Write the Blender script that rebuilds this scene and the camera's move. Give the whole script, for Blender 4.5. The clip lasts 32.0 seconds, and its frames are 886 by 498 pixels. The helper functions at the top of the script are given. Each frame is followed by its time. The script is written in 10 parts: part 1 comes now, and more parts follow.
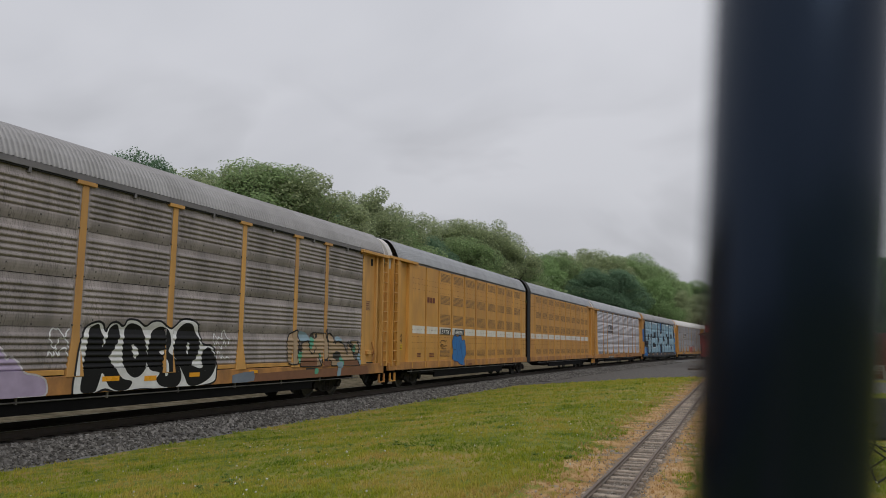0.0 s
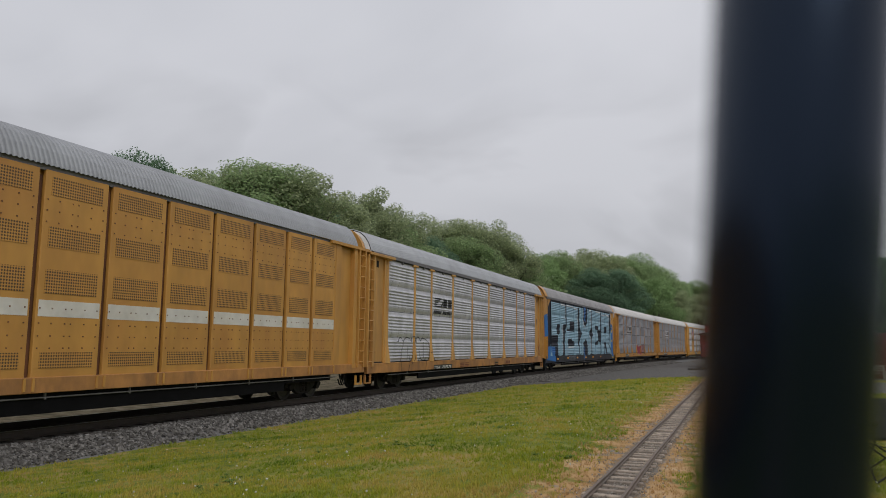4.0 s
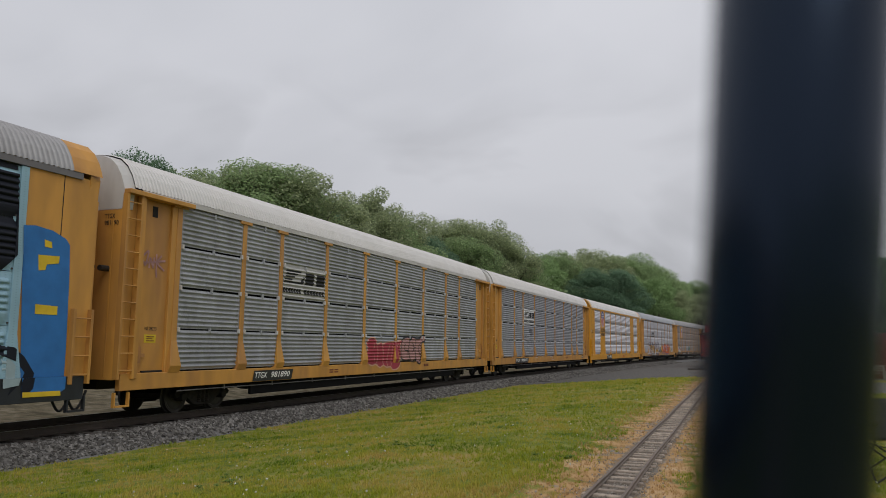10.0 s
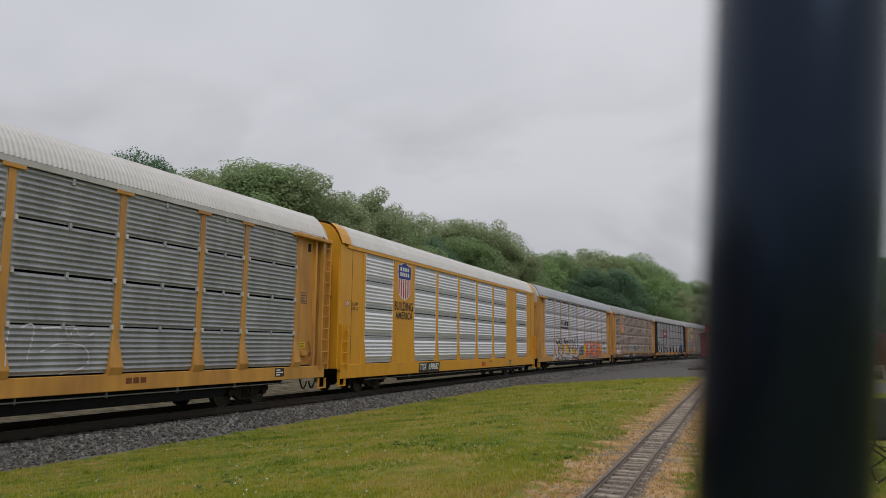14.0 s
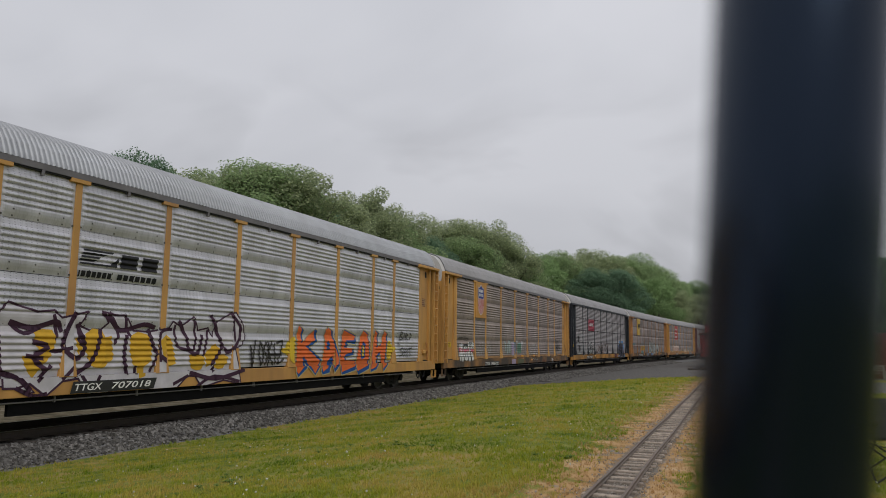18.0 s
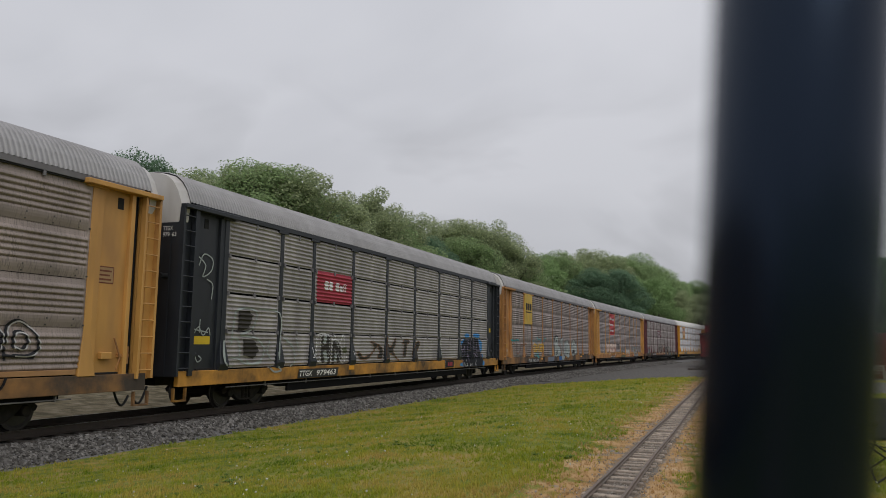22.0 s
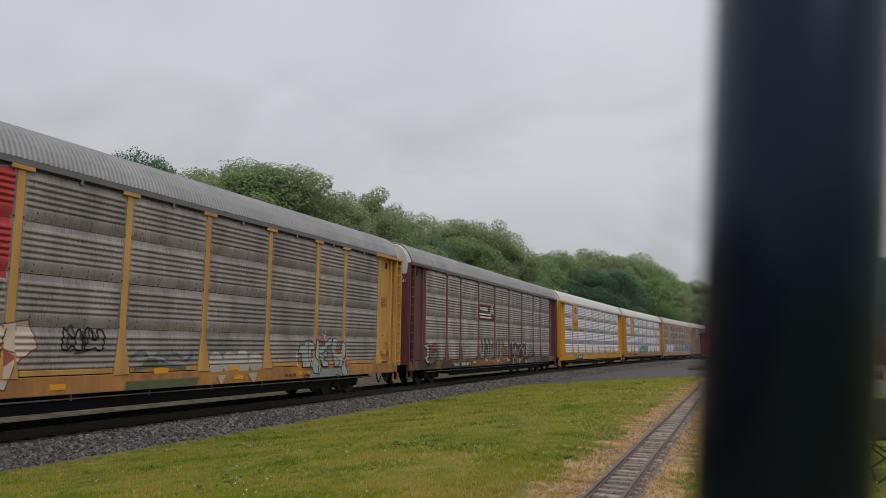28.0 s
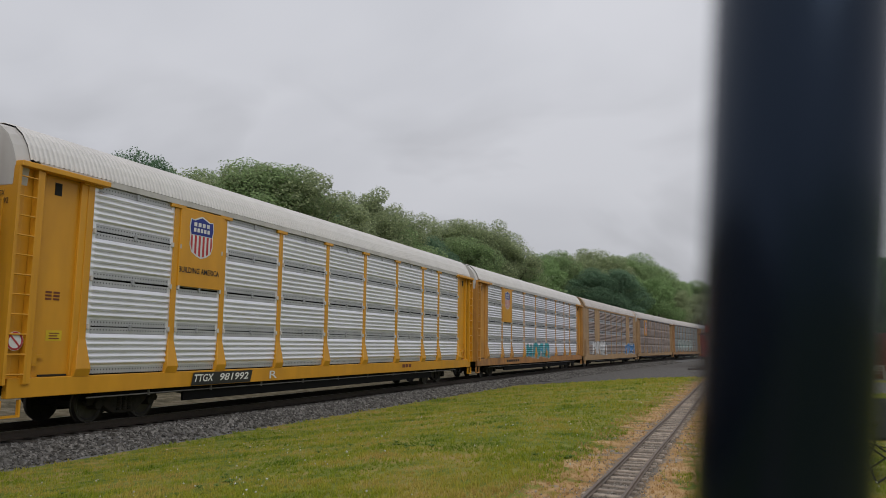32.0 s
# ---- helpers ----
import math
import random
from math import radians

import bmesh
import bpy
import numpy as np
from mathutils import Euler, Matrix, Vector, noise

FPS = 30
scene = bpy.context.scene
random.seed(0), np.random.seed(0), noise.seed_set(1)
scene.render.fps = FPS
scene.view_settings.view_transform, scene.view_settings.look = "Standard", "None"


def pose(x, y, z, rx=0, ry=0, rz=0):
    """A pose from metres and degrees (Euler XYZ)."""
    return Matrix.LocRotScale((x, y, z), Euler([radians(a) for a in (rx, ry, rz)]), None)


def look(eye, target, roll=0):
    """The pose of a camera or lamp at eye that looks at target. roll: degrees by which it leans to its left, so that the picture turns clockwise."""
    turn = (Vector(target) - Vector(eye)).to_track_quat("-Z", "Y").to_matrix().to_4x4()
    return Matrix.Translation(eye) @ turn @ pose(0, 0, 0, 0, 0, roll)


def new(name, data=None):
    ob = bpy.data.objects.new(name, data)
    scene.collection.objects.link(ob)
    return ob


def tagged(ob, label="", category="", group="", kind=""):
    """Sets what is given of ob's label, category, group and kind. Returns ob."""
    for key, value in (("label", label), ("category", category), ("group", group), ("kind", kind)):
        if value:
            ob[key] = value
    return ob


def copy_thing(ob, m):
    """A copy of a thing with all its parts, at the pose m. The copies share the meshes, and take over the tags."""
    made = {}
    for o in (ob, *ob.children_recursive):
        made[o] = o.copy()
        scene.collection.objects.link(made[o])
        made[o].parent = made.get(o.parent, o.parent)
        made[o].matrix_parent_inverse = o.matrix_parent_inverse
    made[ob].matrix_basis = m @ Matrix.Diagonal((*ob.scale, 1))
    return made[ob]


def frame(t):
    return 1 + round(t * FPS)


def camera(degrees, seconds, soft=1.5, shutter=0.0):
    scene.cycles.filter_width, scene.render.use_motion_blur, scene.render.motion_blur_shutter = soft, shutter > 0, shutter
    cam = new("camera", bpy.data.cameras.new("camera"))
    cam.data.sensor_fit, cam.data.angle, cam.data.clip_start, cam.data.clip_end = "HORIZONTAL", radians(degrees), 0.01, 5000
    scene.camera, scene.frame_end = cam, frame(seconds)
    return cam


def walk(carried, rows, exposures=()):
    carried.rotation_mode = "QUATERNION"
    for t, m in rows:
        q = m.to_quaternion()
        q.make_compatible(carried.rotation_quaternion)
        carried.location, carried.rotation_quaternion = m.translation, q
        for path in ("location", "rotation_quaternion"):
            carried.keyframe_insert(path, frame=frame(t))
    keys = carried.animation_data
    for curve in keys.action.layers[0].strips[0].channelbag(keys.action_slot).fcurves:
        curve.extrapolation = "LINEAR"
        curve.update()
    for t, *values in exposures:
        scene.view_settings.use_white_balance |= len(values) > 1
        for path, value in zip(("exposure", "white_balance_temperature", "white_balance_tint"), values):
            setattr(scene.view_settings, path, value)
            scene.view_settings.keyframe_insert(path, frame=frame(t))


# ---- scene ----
# One still camera beside a railway; a long train of enclosed car carriers passes.
# World: z = 0 at the top of the rails, y runs along the track away from the eye.
EYE = (0.0, 0.0, 1.884)
YAW, PITCH, ROLL = 0.38556, 0.12506, 0.692
cam = camera(60.53, 32.0, soft=0.6)
aim = (EYE[0] - math.sin(YAW) * math.cos(PITCH), EYE[1] + math.cos(YAW) * math.cos(PITCH), EYE[2] + math.sin(PITCH))
still = look(EYE, aim, ROLL)
walk(cam, [(0.0, still), (32.0, still)], exposures=[(0.0, 0.05), (32.0, 0.05)])
cam.data.dof.use_dof = True
cam.data.dof.focus_distance = 30.0
cam.data.dof.aperture_fstop = 2.2


# ---- track line ----
def track_table():
    s = np.arange(-80.0, 520.01, 0.5)
    k = np.where(s < -4, 0.0, -0.00197 + 0.0029 * np.clip((s + 14.368) / 60, 0, 1))
    k = np.where(s > 330, 0.0, k)
    th = np.cumsum(k) * 0.5
    i0 = 160
    th -= th[i0]
    x = np.cumsum(np.sin(th)) * 0.5
    y = np.cumsum(np.cos(th)) * 0.5
    return s, x - x[i0] - 14.938, y - y[i0], th


TS, TX, TY, TH = track_table()


def on_track(s, u=0.0, z=0.0):
    """A place s metres along the track and u metres towards the eye's side."""
    x, y, h = np.interp(s, TS, TX), np.interp(s, TS, TY), np.interp(s, TS, TH)
    return Vector((x + u * math.cos(h), y - u * math.sin(h), z))


def track_x(y):
    return np.interp(y, TY, TX)


def run(t):
    """How far the train has moved at t, from where it stands at 16 s."""
    return 11.8134 * (t - 16) + 0.5 * 0.02053 * (t - 16) ** 2


# ---- light ----
world = bpy.data.worlds.new("overcast")
scene.world = world
world.use_nodes = True
wn, wl = world.node_tree.nodes, world.node_tree.links
wn.clear()


def wnode(kind, **values):
    n = wn.new(kind)
    for key, value in values.items():
        n.inputs[key].default_value = value
    return n


w_out = wn.new("ShaderNodeOutputWorld")
w_sky = wn.new("ShaderNodeTexSky")
w_sky.sky_type = "NISHITA"
w_sky.sun_disc = False
w_sky.sun_elevation, w_sky.sun_rotation = radians(58), radians(-120)
w_sky.air_density, w_sky.dust_density = 1.5, 4.0
w_skybg = wnode("ShaderNodeBackground", Strength=0.05)
wl.new(w_sky.outputs[0], w_skybg.inputs["Color"])
w_tc = wn.new("ShaderNodeTexCoord")
w_map = wn.new("ShaderNodeMapping")
w_map.inputs["Scale"].default_value = (1.0, 1.0, 1.9)
wl.new(w_tc.outputs["Generated"], w_map.inputs["Vector"])
w_n1 = wnode("ShaderNodeTexNoise", Scale=1.7, Detail=4.5, Roughness=0.45, Distortion=0.4)
wl.new(w_map.outputs[0], w_n1.inputs["Vector"])
w_ramp = wn.new("ShaderNodeValToRGB")
w_ramp.color_ramp.elements[0].position, w_ramp.color_ramp.elements[0].color = 0.30, (0.405, 0.414, 0.450, 1)
w_ramp.color_ramp.elements[1].position, w_ramp.color_ramp.elements[1].color = 0.66, (0.536, 0.541, 0.578, 1)
wl.new(w_n1.outputs["Fac"], w_ramp.inputs[0])
# the cloud layer thickens towards the horizon
w_sep = wn.new("ShaderNodeSeparateXYZ")
wl.new(w_tc.outputs["Generated"], w_sep.inputs[0])
w_mr = wn.new("ShaderNodeMapRange")
w_mr.inputs["From Min"].default_value, w_mr.inputs["From Max"].default_value = 0.02, 0.55
w_mr.inputs["To Min"].default_value, w_mr.inputs["To Max"].default_value = 0.82, 1.06
wl.new(w_sep.outputs["Z"], w_mr.inputs["Value"])
w_mul = wn.new("ShaderNodeMixRGB")
w_mul.blend_type = "MULTIPLY"
w_mul.inputs[0].default_value = 1.0
wl.new(w_ramp.outputs[0], w_mul.inputs[1])
wl.new(w_mr.outputs[0], w_mul.inputs[2])
# low banks of thicker cloud near the horizon
w_n2 = wnode("ShaderNodeTexNoise", Scale=4.2, Detail=3.5, Roughness=0.5, Distortion=0.6)
wl.new(w_map.outputs[0], w_n2.inputs["Vector"])
w_low = wn.new("ShaderNodeMapRange")
w_low.inputs["From Min"].default_value, w_low.inputs["From Max"].default_value = 0.46, 0.66
w_low.inputs["To Min"].default_value, w_low.inputs["To Max"].default_value = 0.0, 0.24
wl.new(w_n2.outputs["Fac"], w_low.inputs["Value"])
w_band = wn.new("ShaderNodeMapRange")
w_band.inputs["From Min"].default_value, w_band.inputs["From Max"].default_value = 0.16, 0.38
w_band.inputs["To Min"].default_value, w_band.inputs["To Max"].default_value = 1.0, 0.0
wl.new(w_sep.outputs["Z"], w_band.inputs["Value"])
w_both = wn.new("ShaderNodeMath")
w_both.operation = "MULTIPLY"
wl.new(w_low.outputs[0], w_both.inputs[0])
wl.new(w_band.outputs[0], w_both.inputs[1])
w_dark = wn.new("ShaderNodeMixRGB")
w_dark.inputs[2].default_value = (0.0, 0.0, 0.0, 1)
wl.new(w_both.outputs[0], w_dark.inputs[0])
wl.new(w_mul.outputs[0], w_dark.inputs[1])
w_cloud = wnode("ShaderNodeBackground", Strength=1.25)
wl.new(w_dark.outputs[0], w_cloud.inputs["Color"])
w_add = wn.new("ShaderNodeMixShader")
w_add.inputs[0].default_value = 0.92
wl.new(w_skybg.outputs[0], w_add.inputs[1])
wl.new(w_cloud.outputs[0], w_add.inputs[2])
wl.new(w_add.outputs[0], w_out.inputs["Surface"])

sun_data = bpy.data.lights.new("sun", "SUN")
sun_data.energy, sun_data.angle, sun_data.color = 1.1, radians(40), (1.0, 0.985, 0.97)
sun = new("sun", sun_data)
sun.matrix_basis = look((30, -20, 60), (0, 20, 0))


# ---- materials ----
MATS = {}


def tree_of(name):
    m = bpy.data.materials.new(name)
    m.use_nodes = True
    nt = m.node_tree
    return m, nt.nodes, nt.links, nt.nodes["Principled BSDF"]


def surface(name, color, rough=0.6, metal=0.0, vary=0.25, grain=6.0, stain=0.0, stain_color=(0.10, 0.07, 0.05),
            stain_scale=1.2, streak=1.0, bump=0.15, bump_scale=60.0, rand=0.0, dots=0.0, dot_pitch=0.06, spec=0.5, drip=0.0, dot_edge=0.5, dot_rise=0.0):
    """A painted, metal or earthen surface: grain and stains at two scales, streaks drawn out along z, optional punched holes."""
    if name in MATS:
        return MATS[name]
    m, n, l, b = tree_of(name)
    tc = n.new("ShaderNodeTexCoord")
    geo = n.new("ShaderNodeObjectInfo")
    addv = n.new("ShaderNodeVectorMath")
    addv.operation = "MULTIPLY_ADD"
    addv.inputs[1].default_value = (17.0, 5.0, 11.0)
    addv.inputs[0].default_value = (0, 0, 0)
    comb = n.new("ShaderNodeCombineXYZ")
    for i in range(3):
        l.new(geo.outputs["Random"], comb.inputs[i])
    l.new(comb.outputs[0], addv.inputs[0])
    l.new(tc.outputs["Object"], addv.inputs[2])
    mp = n.new("ShaderNodeMapping")
    mp.inputs["Scale"].default_value = (1, 1, streak)
    l.new(addv.outputs[0], mp.inputs["Vector"])
    n1 = n.new("ShaderNodeTexNoise")
    n1.inputs["Scale"].default_value, n1.inputs["Detail"].default_value = grain, 5 if streak > 0.5 else 2
    l.new(mp.outputs[0], n1.inputs["Vector"])
    mr = n.new("ShaderNodeMapRange")
    mr.inputs["From Min"].default_value, mr.inputs["From Max"].default_value = 0.3, 0.7
    mr.inputs["To Min"].default_value, mr.inputs["To Max"].default_value = 1 - vary, 1 + vary * 0.6
    l.new(n1.outputs["Fac"], mr.inputs["Value"])
    mul = n.new("ShaderNodeMixRGB")
    mul.blend_type, mul.inputs[0].default_value = "MULTIPLY", 1.0
    mul.inputs[1].default_value = (*color, 1)
    l.new(mr.outputs[0], mul.inputs[2])
    last = mul.outputs[0]
    if rand:
        rr = n.new("ShaderNodeMapRange")
        rr.inputs["To Min"].default_value, rr.inputs["To Max"].default_value = 1 - rand, 1 + rand
        l.new(geo.outputs["Random"], rr.inputs["Value"])
        m2 = n.new("ShaderNodeMixRGB")
        m2.blend_type, m2.inputs[0].default_value = "MULTIPLY", 1.0
        l.new(last, m2.inputs[1])
        l.new(rr.outputs[0], m2.inputs[2])
        last = m2.outputs[0]
    if stain:
        n2 = n.new("ShaderNodeTexNoise")
        n2.inputs["Scale"].default_value, n2.inputs["Detail"].default_value = stain_scale, 7 if streak > 0.5 else 3.5
        n2.inputs["Roughness"].default_value = 0.62
        l.new(mp.outputs[0], n2.inputs["Vector"])
        r2 = n.new("ShaderNodeMapRange")
        r2.inputs["From Min"].default_value, r2.inputs["From Max"].default_value = 0.44, 0.72
        r2.inputs["To Max"].default_value = stain
        l.new(n2.outputs["Fac"], r2.inputs["Value"])
        m3 = n.new("ShaderNodeMixRGB")
        m3.inputs[2].default_value = (*stain_color, 1)
        l.new(r2.outputs[0], m3.inputs[0])
        l.new(last, m3.inputs[1])
        last = m3.outputs[0]
    if drip:
        # thin dark runs below rivets and joints
        dm = n.new("ShaderNodeMapping")
        dm.inputs["Scale"].default_value = (38.0, 1.0, 6.0)
        l.new(addv.outputs[0], dm.inputs["Vector"])
        n4 = n.new("ShaderNodeTexNoise")
        n4.inputs["Scale"].default_value, n4.inputs["Detail"].default_value = 1.0, 1
        l.new(dm.outputs[0], n4.inputs["Vector"])
        n5 = n.new("ShaderNodeTexNoise")
        n5.inputs["Scale"].default_value, n5.inputs["Detail"].default_value = 1.7, 3
        l.new(addv.outputs[0], n5.inputs["Vector"])
        r4 = n.new("ShaderNodeMapRange")
        r4.inputs["From Min"].default_value, r4.inputs["From Max"].default_value = 0.50, 0.66
        l.new(n4.outputs["Fac"], r4.inputs["Value"])
        r5 = n.new("ShaderNodeMapRange")
        r5.inputs["From Min"].default_value, r5.inputs["From Max"].default_value = 0.36, 0.60
        r5.inputs["To Max"].default_value = drip
        l.new(n5.outputs["Fac"], r5.inputs["Value"])
        dd = n.new("ShaderNodeMath")
        dd.operation = "MULTIPLY"
        l.new(r4.outputs[0], dd.inputs[0])
        l.new(r5.outputs[0], dd.inputs[1])
        m5 = n.new("ShaderNodeMixRGB")
        m5.inputs[2].default_value = tuple(c * 0.22 for c in color) + (1,)
        l.new(dd.outputs[0], m5.inputs[0])
        l.new(last, m5.inputs[1])
        last = m5.outputs[0]
    if dots:
        sx = n.new("ShaderNodeSeparateXYZ")
        l.new(tc.outputs["Object"], sx.inputs[0])
        waves = []
        for axis in ("X", "Z"):
            w = n.new("ShaderNodeMath")
            w.operation, w.inputs[1].default_value = "MULTIPLY", 2 * math.pi / (dot_rise if dot_rise and axis == "Z" else dot_pitch)
            l.new(sx.outputs[axis], w.inputs[0])
            c = n.new("ShaderNodeMath")
            c.operation = "COSINE"
            l.new(w.outputs[0], c.inputs[0])
            waves.append(c)
        su = n.new("ShaderNodeMath")
        su.operation = "ADD"
        l.new(waves[0].outputs[0], su.inputs[0])
        l.new(waves[1].outputs[0], su.inputs[1])
        gt = n.new("ShaderNodeMapRange")
        gt.inputs["From Min"].default_value, gt.inputs["From Max"].default_value = dot_edge, dot_edge + 0.5
        gt.inputs["To Max"].default_value = dots
        l.new(su.outputs[0], gt.inputs["Value"])
        spread = gt.outputs[0]
        if dot_rise:
            over = n.new("ShaderNodeMath")
            over.operation, over.inputs[1].default_value = "GREATER_THAN", 0.22
            l.new(sx.outputs["Z"], over.inputs[0])
            held = n.new("ShaderNodeMath")
            held.operation = "MULTIPLY"
            l.new(spread, held.inputs[0])
            l.new(over.outputs[0], held.inputs[1])
            spread = held.outputs[0]
        m4 = n.new("ShaderNodeMixRGB")
        m4.inputs[2].default_value = (0.012, 0.012, 0.013, 1)
        l.new(spread, m4.inputs[0])
        l.new(last, m4.inputs[1])
        last = m4.outputs[0]
    l.new(last, b.inputs["Base Color"])
    b.inputs["Metallic"].default_value = metal
    b.inputs["Specular IOR Level"].default_value = spec
    rm = n.new("ShaderNodeMapRange")
    rm.inputs["To Min"].default_value, rm.inputs["To Max"].default_value = max(0.05, rough - 0.12), min(1.0, rough + 0.12)
    l.new(n1.outputs["Fac"], rm.inputs["Value"])
    l.new(rm.outputs[0], b.inputs["Roughness"])
    if bump:
        n3 = n.new("ShaderNodeTexNoise")
        n3.inputs["Scale"].default_value, n3.inputs["Detail"].default_value = bump_scale, 3
        l.new(tc.outputs["Object"], n3.inputs["Vector"])
        bp = n.new("ShaderNodeBump")
        bp.inputs["Strength"].default_value, bp.inputs["Distance"].default_value = bump, 0.02
        l.new(n3.outputs["Fac"], bp.inputs["Height"])
        l.new(bp.outputs[0], b.inputs["Normal"])
    MATS[name] = m
    return m


# ---- mesh helpers ----
def mesh_of(name, verts, faces, material=None, smooth=False):
    me = bpy.data.meshes.new(name)
    me.from_pydata([tuple(v) for v in verts], [], faces)
    if smooth:
        me.shade_smooth()
    if material:
        me.materials.append(material)
    me.update()
    return me


def box_into(V, F, x0, x1, y0, y1, z0, z1):
    i = len(V)
    V += [(x0, y0, z0), (x1, y0, z0), (x1, y1, z0), (x0, y1, z0), (x0, y0, z1), (x1, y0, z1), (x1, y1, z1), (x0, y1, z1)]
    F += [(i, i + 3, i + 2, i + 1), (i + 4, i + 5, i + 6, i + 7), (i, i + 1, i + 5, i + 4), (i + 1, i + 2, i + 6, i + 5),
          (i + 2, i + 3, i + 7, i + 6), (i + 3, i, i + 4, i + 7)]


def prism_into(V, F, outline, y0, y1):
    """A closed outline in x, z (counter-clockwise seen from +y reversed), drawn out from y0 to y1."""
    i, k = len(V), len(outline)
    V += [(x, y0, z) for x, z in outline] + [(x, y1, z) for x, z in outline]
    F += [tuple(range(i, i + k)), tuple(range(i + 2 * k - 1, i + k - 1, -1))]
    F += [(i + j, i + k + j, i + k + (j + 1) % k, i + (j + 1) % k) for j in range(k)]


def tube_into(V, F, a, b, r, sides=8, r2=None):
    a, b = Vector(a), Vector(b)
    d = (b - a).normalized()
    u = d.orthogonal().normalized()
    w = d.cross(u)
    i = len(V)
    for p, q in ((a, r), (b, r if r2 is None else r2)):
        V += [tuple(p + (u * math.cos(2 * math.pi * k / sides) + w * math.sin(2 * math.pi * k / sides)) * q) for k in range(sides)]
    F += [(i + k, i + (k + 1) % sides, i + sides + (k + 1) % sides, i + sides + k) for k in range(sides)]
    F += [tuple(range(i + sides - 1, i - 1, -1)), tuple(range(i + sides, i + 2 * sides))]


def boxes(name, items, material):
    V, F = [], []
    for it in items:
        box_into(V, F, *it)
    return mesh_of(name, V, F, material)


def put(name, me, parent=None, loc=(0, 0, 0), label="", material=None):
    """Links a mesh as one object, as a part under its thing."""
    ob = new(name, me)
    ob.location = loc
    if parent is not None:
        ob.parent = parent
    if material is not None:
        ob.material_slots[0].link = "OBJECT"
        ob.material_slots[0].material = material
    if label:
        ob["label"] = label
    return ob


def bevelled(me, width, segments=2):
    bm = bmesh.new()
    bm.from_mesh(me)
    bmesh.ops.recalc_face_normals(bm, faces=bm.faces)
    bmesh.ops.bevel(bm, geom=bm.edges[:], offset=width, segments=segments, affect="EDGES", clamp_overlap=True)
    bm.to_mesh(me)
    bm.free()
    return me


def righted(me):
    bm = bmesh.new()
    bm.from_mesh(me)
    bmesh.ops.recalc_face_normals(bm, faces=bm.faces)
    bm.to_mesh(me)
    bm.free()
    return me

# ---- train ----
YELLOW = surface("weathered_yellow_paint", (0.53, 0.258, 0.048), 0.55, vary=0.18, grain=2.5, stain=0.6, stain_color=(0.25, 0.115, 0.05), stain_scale=0.9, streak=0.3, bump=0.05)
BRIGHT = surface("fresh_yellow_paint", (0.62, 0.290, 0.016), 0.42, vary=0.10, grain=2.5, stain=0.3, stain_color=(0.42, 0.19, 0.02), stain_scale=0.9, streak=0.3, bump=0.03, rand=0.03)
DULL = surface("dull_brownish_yellow_paint", (0.38, 0.205, 0.085), 0.6, vary=0.2, grain=2.5, stain=0.6, stain_color=(0.20, 0.10, 0.055), stain_scale=0.9, streak=0.3, bump=0.05)
RUST = surface("rusty_yellow_paint", (0.43, 0.20, 0.058), 0.65, vary=0.25, grain=3.0, stain=0.85, stain_color=(0.15, 0.075, 0.04), stain_scale=1.3, streak=0.6, bump=0.1)
TAN = surface("sun_faded_yellow_paint", (0.54, 0.284, 0.075), 0.55, vary=0.18, grain=2.5, stain=0.55, stain_color=(0.27, 0.135, 0.062), stain_scale=0.9, streak=0.3, bump=0.05)
GRIME = surface("grime_covered_yellow_paint", (0.055, 0.040, 0.030), 0.7, vary=0.3, grain=3.0, stain=1.0, stain_color=(0.42, 0.20, 0.055), stain_scale=0.55, streak=0.9, bump=0.1)
SCABBY = surface("scabby_yellow_paint", (0.50, 0.235, 0.035), 0.6, vary=0.2, grain=3.0, stain=1.0, stain_color=(0.028, 0.021, 0.016), stain_scale=0.9, streak=1.0, bump=0.05)
# black steel made darker still: shade below the sill put into the colour
SHADE_BLACK = surface("shade_black_steel", (0.006, 0.006, 0.0065), 0.85, vary=0.4, grain=3.0, bump=0.05, spec=0.1)
MAROON = surface("faded_maroon_paint", (0.138, 0.042, 0.048), 0.6, vary=0.22, grain=2.5, stain=0.5, stain_color=(0.05, 0.024, 0.025), streak=0.3, bump=0.05)
BLACKP = surface("worn_black_paint", (0.014, 0.017, 0.023), 0.5, vary=0.35, grain=3.0, stain=0.3, stain_color=(0.032, 0.031, 0.032), streak=0.3, bump=0.05)
STEEL = surface("dark_grimy_steel", (0.022, 0.020, 0.018), 0.8, vary=0.4, grain=8, stain=0.5, stain_color=(0.05, 0.034, 0.025), stain_scale=4, bump=0.25, spec=0.25)
WHEELM = surface("wheel_steel", (0.055, 0.05, 0.048), 0.5, metal=0.4, vary=0.3, grain=6, bump=0.1)
ROOF_GREY = surface("grey_galvanised_roof", (0.37, 0.378, 0.395), 0.5, metal=0.35, vary=0.12, grain=1.5, stain=0.25, stain_color=(0.2, 0.195, 0.19), stain_scale=0.5, bump=0.03)
ROOF_DARK = surface("dull_grey_roof", (0.315, 0.306, 0.308), 0.6, metal=0.25, vary=0.14, grain=1.5, stain=0.35, stain_color=(0.14, 0.13, 0.12), stain_scale=0.5, bump=0.03)
ROOF_PALE = surface("warm_pale_roof", (0.47, 0.435, 0.41), 0.6, vary=0.1, grain=1.5, stain=0.3, stain_color=(0.36, 0.31, 0.27), stain_scale=0.5, bump=0.02)
